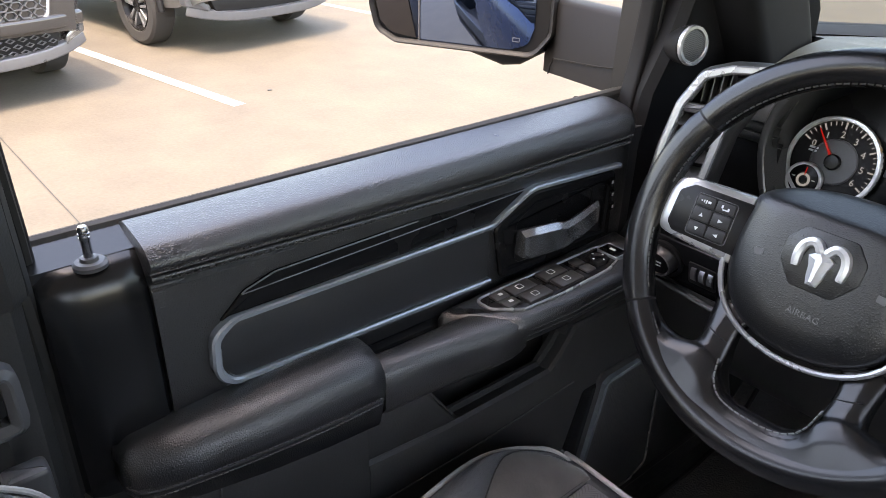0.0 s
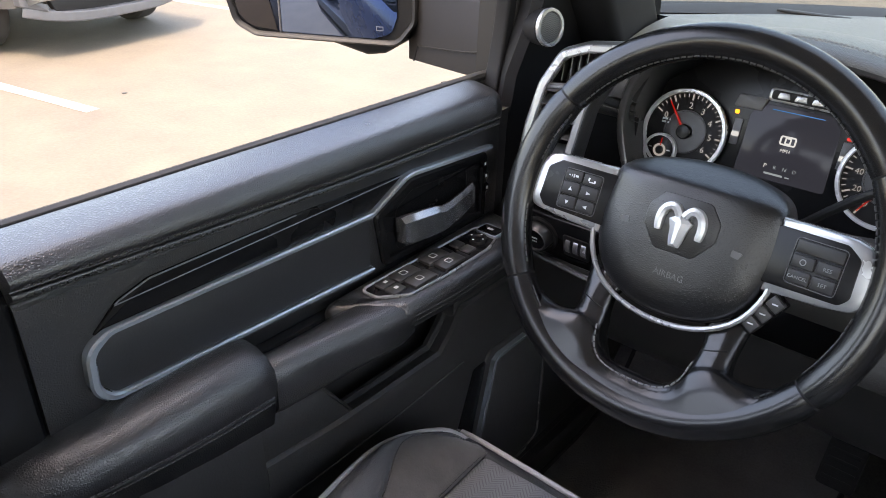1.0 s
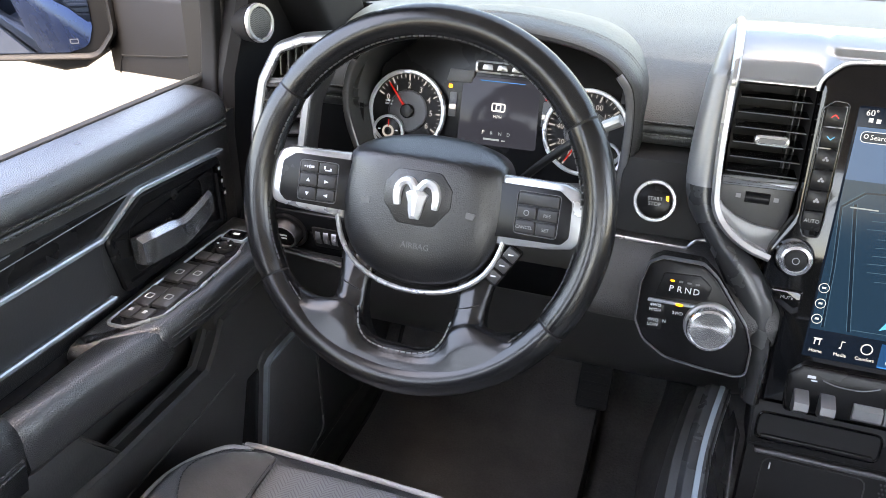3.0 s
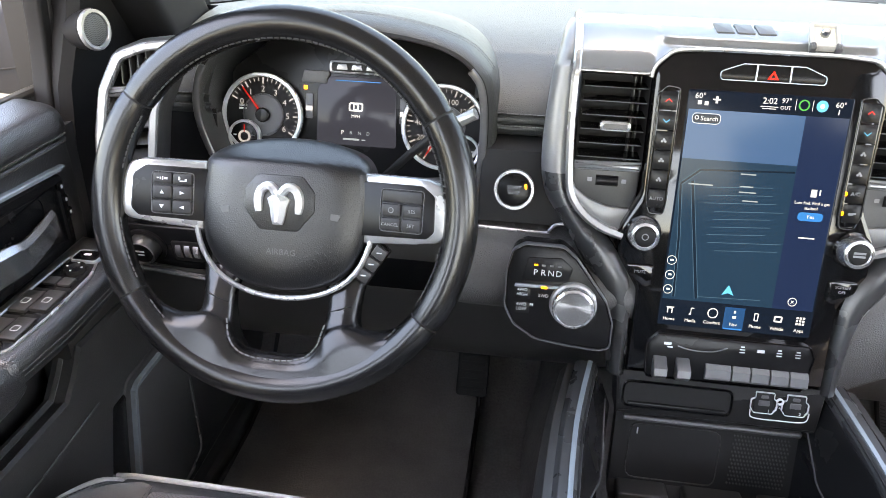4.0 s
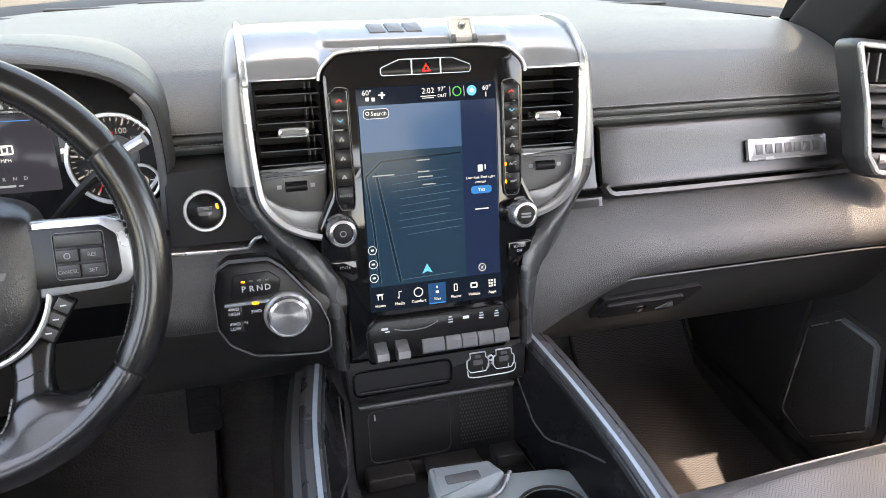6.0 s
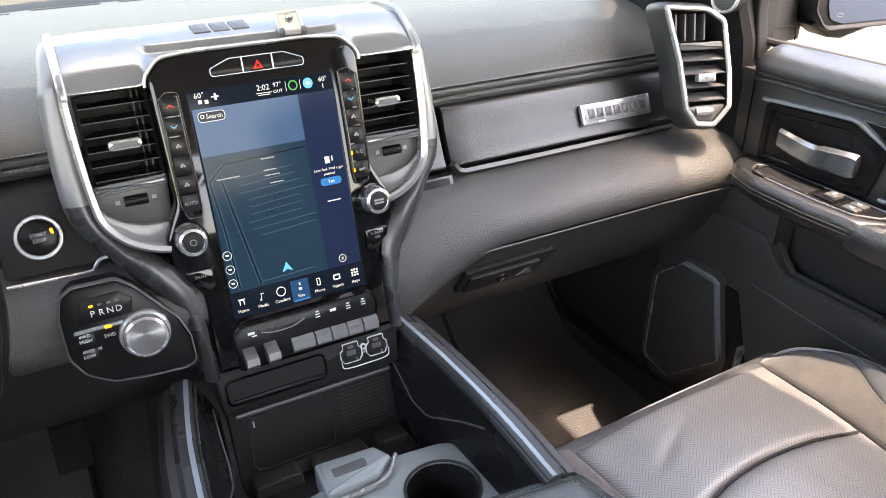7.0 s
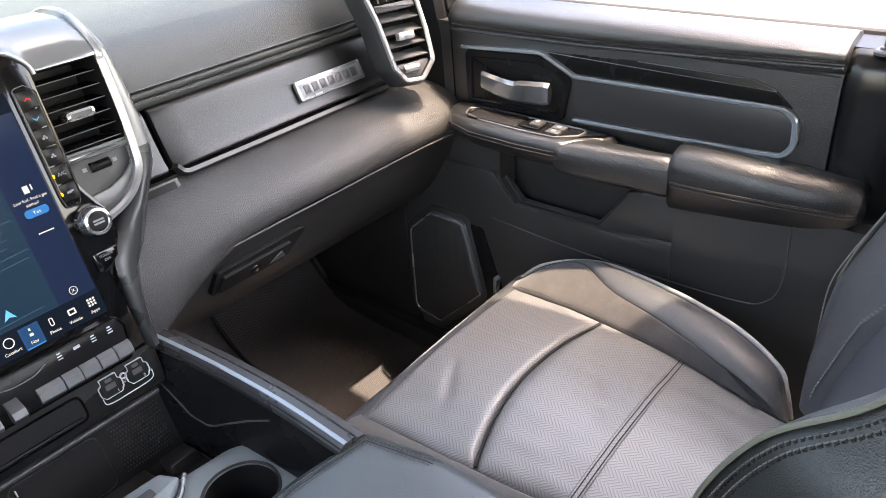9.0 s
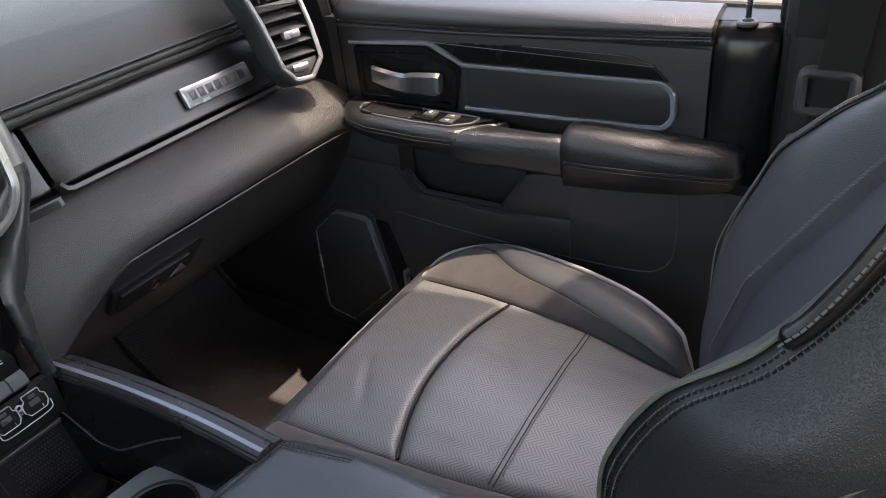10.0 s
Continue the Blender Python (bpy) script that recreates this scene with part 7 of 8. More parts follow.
for u in us:
    k = min(1.0, max(0.0, (abs(u) - 0.101) / 0.022))
    k = k * k * (3 - 2 * k)
    e = (abs(u) / 0.1925) ** 14
    rows.append([Vector((SX + u, a[0] + (b[0] - a[0]) * k + 0.003 * e, a[1] + (b[1] - a[1]) * k - 0.003 * e * min(1.0, (a[1] + (b[1] - a[1]) * k - 0.79) / 0.03))) for a, b in zip(dish, shoulder)])
part("upper_shelf", sheet(rows, thick=(0, 0.012, -0.004)), SHELFSILVER, stack, "satin silver shelf over the stack with a dished middle", 60)
bm = bmesh.new()
rim_line = sorted([(u, v) for u, v in inset(sur, -0.0025) if v > 0.05], key=lambda p: -math.atan2(p[1] - 0.05, p[0]))
sweep([Pk(u, v, -0.003) for u, v in rim_line], [(-0.0022, -0.010), (0.0022, -0.010), (0.0022, 0.001), (0.0008, 0.0024), (-0.0014, 0.0024)], tuple(Pk(0, 0, 1) - Pk(0, 0, 0)), bm=bm)
part("shelf_lip", bm, SILVER, stack, "satin silver rim round the head of the bezel")
Pt = lambda u, v, w=0.0: Vector((SX + u, v, 0.8292 + 0.12 * (v - 0.0115) + w))
for i in range(3):
    part("raised_bar", slab(Pt, fillet([(-0.051 + 0.0215 * i, 0.027), (-0.0325 + 0.0215 * i, 0.027), (-0.0325 + 0.0215 * i, 0.057), (-0.051 + 0.0215 * i, 0.057)], 0.002), -0.003, 0.0016, 0.0006), GREY, stack)
clip = thing("phone_mount", (SX + 0.0515, 0.002, 0.822), "small pale metal phone-mount plate stuck on the stack shelf", "phone mount")
Pm = lambda u, v, w=0.0: Vector((SX + 0.0515 + u * 0.75, 0.010 + v * 0.5 - w * 0.5, 0.8325 + 0.48 * v + w * 0.8))
part("mount_plate", band(Pm, rect(-0.020, -0.018, 0.020, 0.024, 0.004), 0.006, 0.0, 0.006, 0.0015), PIPING, clip)
part("mount_base", slab(Pm, rect(-0.016, -0.014, 0.016, 0.020, 0.003), -0.004, 0.0035, 0.001), CREAM, clip)
part("mount_stud", turned(Pm, (0, 0.006), [(0.006, 0.003), (0.006, 0.008), (0.004, 0.010), (0.001, 0.010)], 16), STEEL, clip)
for u in (-0.017, 0.017):
    part("mount_lug", slab(Pm, rect(u - 0.004, -0.024, u + 0.004, -0.013, 0.002), 0.0, 0.009, 0.002), GREY, clip)

# lower switch bank
bank = fillet([(-0.086, -0.190), (0.084, -0.190), (0.090, -0.150), (0.084, -0.137), (-0.076, -0.137), (-0.088, -0.150)], 0.006)
bk = part("switch_bank", slab(Pk, bank, -0.01, 0.006, 0.004), PLATE, stack, "satin black lower switch bank")
part("bank_trim", band(Pk, inset(bank, -0.0008), 0.0012, 0.0, 0.0066, 0.0004), GLOSS, stack)
for i in range(5):
    u0, w = (-0.0225, 0.0270) if i == 0 else (0.0062 + 0.0204 * (i - 1), 0.0188)
    bm = bmesh.new()
    rings(bm, [[Pk(u, v, h) for v, h in ((-0.1855, 0.004), (-0.1850, 0.0095), (-0.1820, 0.0130), (-0.1720, 0.0125), (-0.1675, 0.008), (-0.1675, 0.004))] for u in (u0, u0 + 0.001, u0 + w - 0.001, u0 + w)])
    part("piano_key", bm, KEYGREY, bk, "grey metal piano key")
for i in range(4):
    u = 0.014 + 0.0195 * i
    marks(Pk, [(u - 0.0028, -0.1480, u + 0.0028, -0.1468), (u - 0.002, -0.1450, u + 0.002, -0.1435), (u - 0.0028, -0.1512, u + 0.0028, -0.1500)] if i != 1 else [(u - 0.0038, -0.1490, u + 0.0038, -0.1455)], 0.0061, INK, bk)
for u in (-0.080, -0.055):
    bm = bmesh.new()
    rings(bm, [[Pk(x, v, h) for v, h in ((-0.187, 0.004), (-0.186, 0.018), (-0.180, 0.026), (-0.172, 0.025), (-0.164, 0.010), (-0.164, 0.004))] for x in (u, u + 0.0015, u + 0.0125, u + 0.014)])
    part("paddle_switch", bm, GREYMETAL, bk, "grey metal paddle")
bm = bmesh.new()
sweep(smooth_path([Pk(-0.055, -0.150, 0.007), Pk(-0.040, -0.153, 0.008), Pk(-0.018, -0.1525, 0.008), Pk(-0.002, -0.147, 0.007)], 5), disc(0.0007, 6), bm=bm)
part("bank_line", bm, GREYMETAL, bk)
marks(Pk, [(-0.070, -0.150, -0.062, -0.147), (-0.066, -0.153, -0.060, -0.1515)], 0.0061, INK, bk)

# panel below: slot and sockets, then the bin with its textured back wall
low = fillet([(-0.116, -0.190), (0.116, -0.190), (0.112, -0.245), (-0.112, -0.245)], 0.004)
part("socket_panel", slab(Pk, low, -0.05, -0.006, 0.004), DARK, stack)
slot = rect(-0.104, -0.232, 0.014, -0.204, 0.007)
sl = part("card_slot", band(Pk, inset(slot, -0.003), 0.003, -0.008, -0.0035, 0.001), GLOSS, stack)
part("slot_mouth", slab(Pk, slot, -0.01, -0.0052, 0), DARK, sl)
part("slot_lip", slab(Pk, rect(-0.100, -0.2315, 0.010, -0.227, 0.002), -0.006, -0.001, 0.001), PLATE, sl)
for i in range(2):
    u = 0.050 + 0.034 * i
    so = part("usb_socket", slab(Pk, rect(u - 0.011, -0.225, u + 0.011, -0.200, 0.003), -0.008, -0.004, 0.001), DARK, stack, "white-outlined USB socket")
    part("socket_outline", band(Pk, fillet([(u - 0.010, -0.225), (u + 0.010, -0.225), (u + 0.0145, -0.219), (u + 0.0145, -0.209), (u + 0.0105, -0.206), (u + 0.0105, -0.199), (u - 0.0105, -0.199), (u - 0.0105, -0.206), (u - 0.0145, -0.209), (u - 0.0145, -0.219)], 0.002), 0.0008, -0.006, -0.003, 0.0002), INK, so)
    part("port", slab(Pk, rect(u - 0.006, -0.2155, u + 0.006, -0.209, 0.001), -0.005, -0.003, 0.0005), GREY, so)
    part("port", slab(Pk, rect(u - 0.004, -0.2065, u + 0.004, -0.2025, 0.0015), -0.005, -0.003, 0.0005), GREY, so)
    words(str(i + 1), Pk, u + 0.006, -0.2215, 0.005, INK, so, -0.0036)
part("aux_jack", turned(Pk, (0.067, -0.209), [(0.004, -0.006), (0.004, -0.003), (0.0028, -0.0025), (0.0024, -0.006)], 18), INK, stack)
words("AUX", Pk, 0.067, -0.2165, 0.0042, INK, stack, -0.0052)
bm = bmesh.new()
sweep(smooth_path([Pk(0.036, -0.222, -0.004), Pk(0.040, -0.231, -0.004), Pk(0.070, -0.232, -0.004), Pk(0.096, -0.2305, -0.004), Pk(0.100, -0.220, -0.004)], 5), disc(0.0007, 6), bm=bm)
part("socket_line", bm, INK, stack)

# ---- centre console between the seats ----
con = thing("center_console", (0.0, -0.45, 0.15), "centre console with cup holders, silver-topped rails and padded armrest lid", "center console")
# bin below the stack
rows = [[Pk(u, v, w) for u in np.linspace(-0.108, 0.108, 5)] for v, w in ((-0.243, -0.010), (-0.251, -0.022), (-0.340, -0.022), (-0.352, -0.012), (-0.356, 0.10))]
part("bin_wall", sheet(rows, thick=(0, 0.02, -0.01)), DARK, con, "black rubber-lined phone bin")
part("bin_ledge", slab(Pk, fillet([(-0.100, -0.256), (0.100, -0.256), (0.102, -0.250), (-0.102, -0.250)], 0.002), -0.03, -0.012, 0.003), GREY, con)
part("charge_pad", band(Pk, rect(-0.090, -0.335, 0.016, -0.262, 0.012), 0.0012, -0.024, -0.0208, 0.0003), PLASTIC, con)
bm = bmesh.new()
for i in range(17):
    for j in range(13):
        u, v = 0.030 + 0.0038 * i + (0.0019 if j % 2 else 0), -0.265 - 0.0052 * j
        if u < 0.096:
            slab(Pk, [(u - 0.0012, v), (u, v - 0.0017), (u + 0.0012, v), (u, v + 0.0017)], -0.0222, -0.0208, 0, bm)
tagged(part("rubber_studs", bm, PLASTIC, con, "diamond-stud rubber texture"), kind="stuff")
bm = bmesh.new()
tube([Pk(-0.081, -0.268, -0.021), Pk(-0.081, -0.276, -0.021)], 0.0009, 6, bm=bm)
part("pad_mark", bm, INK, con)
for u0, u1 in ((-0.100, -0.040), (-0.022, 0.048), (0.066, 0.104)):
    part("rubber_stop", slab(Pk, rect(u0, -0.375, u1, -0.338, 0.005), -0.022, 0.012, 0.004), PLASTIC, con, "grey rubber divider")
# rails
for s in (-1, 1):
    R = lambda a, y, z: Vector((s * a, y, z))
    cent = smooth_path([R(0.140, -0.080, 0.461), R(0.150, -0.135, 0.455), R(0.157, -0.185, 0.451), R(0.162, -0.250, 0.448), R(0.165, -0.310, 0.445), R(0.168, -0.390, 0.436)], 5)
    bm = bmesh.new()
    sweep(cent, fillet([(-0.014, -0.010), (0.014, -0.010), (0.014, 0.002), (0.008, 0.007), (-0.008, 0.007), (-0.014, 0.002)], 0.003), bm=bm)
    rail = part("rail_top", bm, RAILGREY, con, "dark satin edge of the console rail", 60)
    bm = bmesh.new()
    sweep([p + Vector((-s * 0.004, 0, 0.0066)) for p in cent], [(-0.0030, -0.001), (0.0030, -0.001), (0.0025, 0.0014), (-0.0025, 0.0014)], bm=bm)
    part("rail_strip", bm, RAILTRIM, rail, "pale blue-grey satin strip along the rail")
    bm = bmesh.new()
    sweep([p + Vector((-s * 0.0115, 0, 0.0045)) for p in cent], disc(0.0012, 6), bm=bm)
    part("rail_line", bm, DARK, rail)
    bm = bmesh.new()
    rows = []
    for i, p in enumerate(cent):
        f = i / (len(cent) - 1)
        rows.append([p + Vector((s * 0.011, 0, 0.003)), p + Vector((s * 0.022, 0, 0.0)), p + Vector((s * 0.030, 0, -0.012)), p + Vector((s * 0.032, 0, -0.05)), p + Vector((s * 0.024, 0, -0.16)), Vector((p.x + s * 0.010, p.y, 0.04))])
    sheet(rows, bm, thick=(-s * 0.012, 0, 0))
    part("outer_side", bm, PLASTIC, con, "tall black console side")
    bm = bmesh.new()
    rows = [[p + Vector((-s * 0.013, 0, -0.002)), p + Vector((-s * 0.034, 0.0, -0.055)), p + Vector((-s * 0.036, 0, -0.13))] for p in cent]
    sheet(rows, bm, thick=(s * 0.010, 0, 0))
    part("inner_side", bm, PLATE, con, "satin black inner console side")
    bm = bmesh.new()
    rows = []
    for i in range(1, 19):
        p = cent[i]
        deep = float(np.interp(-p.y, (0.075, 0.158, 0.19, 0.25, 0.30), (0.030, 0.062, 0.062, 0.030, 0.008)))
        rows.append([p + Vector((-s * (0.0145 + 0.0205 * (dd - 0.002) / 0.053), 0, -dd)) for dd in np.linspace(0.004, deep, 4)])
    sheet(rows, bm, thick=(s * 0.004, 0, 0))
    part("side_wing", bm, PLATE, con, "satin black inlay inside the rail")
    bm = bmesh.new()
    tube([r[-1] for r in rows], 0.0012, 6, bm=bm)
    part("wing_edge", bm, GREY, con)
# cup holder tray
Pc3 = lambda u, v, w=0.0: Vector((u, v, 0.385 + w - 0.02 * (v + 0.3)))
tr = fillet([(-0.128, -0.252), (-0.030, -0.232), (0.050, -0.222), (0.138, -0.232), (0.150, -0.42), (-0.150, -0.42)], (0.03, 0.02, 0.02, 0.04, 0.02, 0.02))
cups = [(0.083, -0.300), (-0.083, -0.300)]
traypart = part("cup_tray", pierced(Pc3, tr, [circle(c, 0.0405, 40) for c in cups], -0.03, 0.0, 0.008), CUPGREY, con, "blue-grey plastic cup-holder tray")
for i, c in enumerate(cups):
    bm = bmesh.new()
    rings(bm, [[Pc3(u, v, w) for u, v in circle(c, r, 40)] for r, w in ((0.0405, -0.002), (0.039, -0.02), (0.037, -0.062), (0.030, -0.066))], False, True)
    part("cup_well", bm, DARK, traypart, "dark round cup well")
    part("cup_rim", turned(Pc3, c, [(0.044, -0.002), (0.0435, 0.002), (0.0415, 0.003), (0.0400, 0.001)], 48), RUBBER, traypart)
    part("cup_finger", slab(Pc3, rect(c[0] - 0.036, c[1] - 0.014, c[0] - 0.018, c[1] + 0.008, 0.007), -0.06, -0.006, 0.006), RUBBER, traypart)
latch = part("tray_latch", slab(Pc3, fillet([(-0.036, -0.258), (0.026, -0.254), (0.052, -0.232), (0.040, -0.208), (-0.032, -0.203)], 0.006), -0.02, 0.010, 0.006), CUPGREY, con, "grey folding phone holder")
bm = bmesh.new()
sweep(smooth_path([Pc3(-0.075, -0.252, 0.002), Pc3(-0.030, -0.266, 0.005), Pc3(0.028, -0.262, 0.006), Pc3(0.058, -0.230, 0.005)], 5), disc(0.0028, 8), bm=bm)
part("latch_edge", bm, SILVER, latch)
part("latch_slot", slab(Pc3, rect(-0.018, -0.236, 0.022, -0.222, 0.003), 0.008, 0.0108, 0.0005), GREY, latch)
bm = bmesh.new()
box((0, -0.62, 0.20), (0.30, 0.44, 0.28), 0.02, bm)
box((0, -0.30, 0.16), (0.27, 0.24, 0.28), 0.02, bm)
part("console_body", bm, PLASTIC, con)
# armrest lid
lid = fillet([(-0.205, -0.375), (-0.10, -0.362), (0.10, -0.362), (0.205, -0.375), (0.228, -0.47), (0.236, -0.95), (-0.236, -0.95), (-0.228, -0.47)], (0.03, 0.05, 0.05, 0.03, 0.05, 0.02, 0.02, 0.05), 5)
L = lambda u, v, w=0.0: Vector((u, v, 0.438 + w + 0.006 * math.sin((v + 0.37) * 5)))
bm = bmesh.new()
rings(bm, [[L(u, v, w) for u, v in inset(lid, i)] for i, w in ((0.010, -0.075), (0.002, -0.065), (0.0, -0.045), (0.002, -0.026), (0.008, -0.011), (0.018, -0.003), (0.030, 0.0))] + [[L(u * f, -0.66 + (v + 0.66) * f, 0.004 * (1 - f) + 0.0005) for u, v in inset(lid, 0.030)] for f in (0.9, 0.7, 0.5, 0.3, 0.1, 0.02)])
lidp = part("armrest_lid", bm, LIDLEATHER, con, "padded black leather armrest lid", 60)
bm = bmesh.new()
for i in (0.022, 0.030):
    edge = inset(lid, i)
    k0 = max(range(len(edge)), key=lambda k: (edge[k][1] < -0.9, edge[k][0]))
    edge = [p for p in edge[k0:] + edge[:k0] if p[1] > -0.80]
    stitches([L(u, v, -0.0008 if i < 0.025 else 0.0008) for u, v in edge], 0.0052, 0.0040, 0.0005, (0, 0, 1), bm)
groove = bmesh.new()
edge = inset(lid, 0.026)
k0 = max(range(len(edge)), key=lambda k: (edge[k][1] < -0.9, edge[k][0]))
tube([L(u, v, -0.0012) for u, v in edge[k0:] + edge[:k0] if v > -0.80], 0.0009, 6, bm=groove)
part("lid_seam", groove, DARKTHREAD, lidp)
tagged(part("lid_stitching", bm, DOORTHREAD, lidp, "grey double stitching"), kind="stuff")

# ---- floor mats and pedals ----


def mat_sheet(name, pts, z, label, mat):
    m = fillet(pts, 0.04, 5)
    Pz = lambda u, v, w=0.0: Vector((u, v, z + 0.004 + w + float(np.interp(v, [0.20, 0.30, 0.36, 0.55, 0.62], [0.0, 0.014, 0.052, 0.283, 0.42])) + 0.003 * noise.noise(Vector((u * 6, v * 6, 1)))))
    ob = thing(name, (sum(p[0] for p in pts) / len(pts), 0.1, z), label, "floor mat", "floor mats")
    bm = bmesh.new()
    xs = np.linspace(min(p[0] for p in pts), max(p[0] for p in pts), 24)
    ys = np.linspace(min(p[1] for p in pts), max(p[1] for p in pts), 24)
    sheet([[Pz(x, y, 0.010) for x in xs] for y in ys], bm, thick=(0, 0, -0.008))
    part("mat_top", bm, mat, ob)
    bm = bmesh.new()
    edge = [(xs[0], y) for y in ys] + [(x, ys[-1]) for x in xs] + [(xs[-1], y) for y in ys[::-1]] + [(x, ys[0]) for x in xs[::-1]]
    sweep([Pz(x, y, 0.010) for x, y in edge], disc(0.0045, 6), closed=True, bm=bm)
    part("mat_edge", bm, RUBBER, ob, "bound black edge")


mat_sheet("floor_mat", [(0.450, -0.30), (0.728, -0.30), (0.728, 0.44), (0.450, 0.44)], 0.004, "dark ribbed mat in the passenger footwell", MAT)
mat_sheet("floor_mat", [(-0.715, -0.30), (-0.290, -0.30), (-0.290, 0.40), (-0.715, 0.40)], 0.004, "plain black pile mat in the driver footwell", PLAINMAT)
pd = thing("brake_pedal", (-0.36, 0.33, 0.12), "black rubber brake pedal under the dash", "pedal")
Pp = plane((-0.30, 0.27, 0.165), 35)
part("pedal_pad", slab(Pp, rect(-0.028, -0.045, 0.028, 0.045, 0.008), -0.01, 0.006, 0.004), RUBBER, pd)
for i in range(5):
    part("pedal_rib", slab(Pp, rect(-0.022, -0.034 + 0.015 * i, 0.022, -0.028 + 0.015 * i, 0.002), 0.005, 0.0085, 0.001), RUBBER, pd)
bm = bmesh.new()
tube(smooth_path([Pp(0, 0.02, -0.005), Pp(0, 0.10, 0.0), Pp(0, 0.20, 0.02)], 4), 0.008, 8, bm=bm)
part("pedal_arm", bm, DARK, pd)

# ---- front seats ----


def patch(f, n, m, puff=0.0, edge=0.12):
    """A cushion skin over f(s, t), s and t from 0 to 1, sunk along its edges by puff."""
    rows = []
    for i in range(n + 1):
        row = []
        for j in range(m + 1):
            s, t = i / n, j / m
            d = min(s, 1 - s, t, 1 - t) / edge
            k = 0.0 if d >= 1 else (1 - math.sqrt(max(0.0, 1 - (1 - d) ** 2)))
            row.append(f(s, t) - Vector((0, 0, puff * k)))
        rows.append(row)
    return rows


def lerp_path(pts, t):
    """A point at t, 0 to 1, along soft points of (x, y, z)."""
    k = len(pts) - 1
    i = min(int(t * k), k - 1)
    u = t * k - i
    p = [Vector(pts[max(0, min(k, i + q))]) for q in (-1, 0, 1, 2)]
    return 0.5 * (p[1] * 2 + (p[2] - p[0]) * u + (p[0] * 2 - p[1] * 5 + p[2] * 4 - p[3]) * u * u + (p[1] * 3 - p[0] - p[2] * 3 + p[3]) * u ** 3)


def front_seat(sx, recline=0.0):
    who = "driver's" if sx < 0 else "passenger's"
    cx = 0.444
    seat = thing("bucket_seat", (sx * cx, -0.55, 0.02), f"{who} black leather bucket seat with herringbone insert and pale piping", "car seat", "front seats")
    M = lambda p: Vector((sx * p[0], p[1], p[2]))

    def skin(name, f, n, m, mat, label="", puff=0.0, edge=0.12, thick=(0, 0, -0.02)):
        return part(name, sheet([[M(p) for p in r] for r in patch(f, n, m, puff, edge)], thick=thick), mat, seat, label, 70)

    wrinkle = lambda x, y: 0.0016 * noise.noise(Vector((x * 14, y * 9, 3))) + 0.0010 * noise.noise(Vector((x * 40, y * 22, 7)))
    crease = lambda x, y: sum(-0.0036 * math.exp(-((x - cxr) / 0.030) ** 2 - ((y - cyr - 0.5 * (x - cxr)) / 0.005) ** 2) for cxr, cyr in ((0.455, -0.505), (0.475, -0.525), (0.445, -0.535), (0.36, -0.36), (0.375, -0.345), (0.50, -0.50)))
    # lines across the cushion: inner seam and outer seam of the insert
    seam_in = [(0.270, -0.285, 0.345), (0.272, -0.40, 0.357), (0.290, -0.55, 0.352), (0.325, -0.72, 0.345)]
    seam_out = [(0.622, -0.275, 0.345), (0.604, -0.42, 0.358), (0.586, -0.56, 0.356), (0.556, -0.72, 0.350)]

    def insert(y0f, y1f):
        def f(s, t):
            a, b = lerp_path(seam_in, 0), lerp_path(seam_out, 0)
            u = s
            ya, yb = y0f(u), y1f(u)
            y = ya + (yb - ya) * t
            k = min(1, max(0, (-0.28 - y) / 0.44))
            p, q = lerp_path(seam_in, k), lerp_path(seam_out, k)
            x = p.x + (q.x - p.x) * u
            crown = 0.010 * math.sin(math.pi * u)
            z = p.z + (q.z - p.z) * u + crown + wrinkle(x, y) + crease(x, y)
            return Vector((x, y, z))
        return f

    arc = lambda u: -0.466 + 0.030 * math.sin(math.pi * min(1, max(0, u)) ** 0.9) + 0.022 * u
    front = lambda u: -0.288 + 0.012 * u
    skin("cushion_front", insert(front, arc), 44, 30, INSERT, "herringbone perforated leather insert", 0.009, 0.10)
    rear_line = lambda u: -0.577 + 0.004 * u
    back_part = insert(arc, lambda u: -0.80)
    skin("cushion_rear", back_part, 44, 40, INSERT, "herringbone perforated leather insert", 0.008, 0.07)
    on_rear = lambda q, off: M(insert(arc, rear_line)(q, 1.0) + Vector((0, off, 0.0004)))
    bm = bmesh.new()
    for off in (-0.0062, 0.0062):
        stitches([on_rear(q, off) for q in np.linspace(0.03, 0.97, 60)], 0.006, 0.0045, 0.0006, (0, 0, 1), bm)
    tagged(part("cushion_stitching", bm, THREAD, seat), kind="stuff")
    for off, r in ((-0.0030, 0.0007), (0.0030, 0.0007)):
        bm = bmesh.new()
        tube([on_rear(q, off) for q in np.linspace(0.02, 0.98, 50)], r, 6, bm=bm)
        part("cushion_seam", bm, DARKTHREAD, seat)
    bm = bmesh.new()
    line_of = insert(front, arc)
    tube([M(line_of(q, 1.0) + Vector((0, 0, -0.0055))) for q in np.linspace(0.02, 0.98, 50)], 0.0022, 6, bm=bm)
    part("cushion_seam", bm, DARKTHREAD, seat)
    # front nose under the insert
    def nose(s, t):
        x = 0.245 + 0.42 * s
        a = t * 1.9
        r = 0.045
        y = -0.288 + 0.012 * s + r * math.sin(a) - 0.004
        z = 0.340 - r * (1 - math.cos(a)) - max(0, t - 0.8) * 0.35
        return Vector((x, y, z))
    skin("cushion_nose", nose, 16, 10, SEATLEATHER, "", 0, 0.1, (0, -0.02, -0.01))
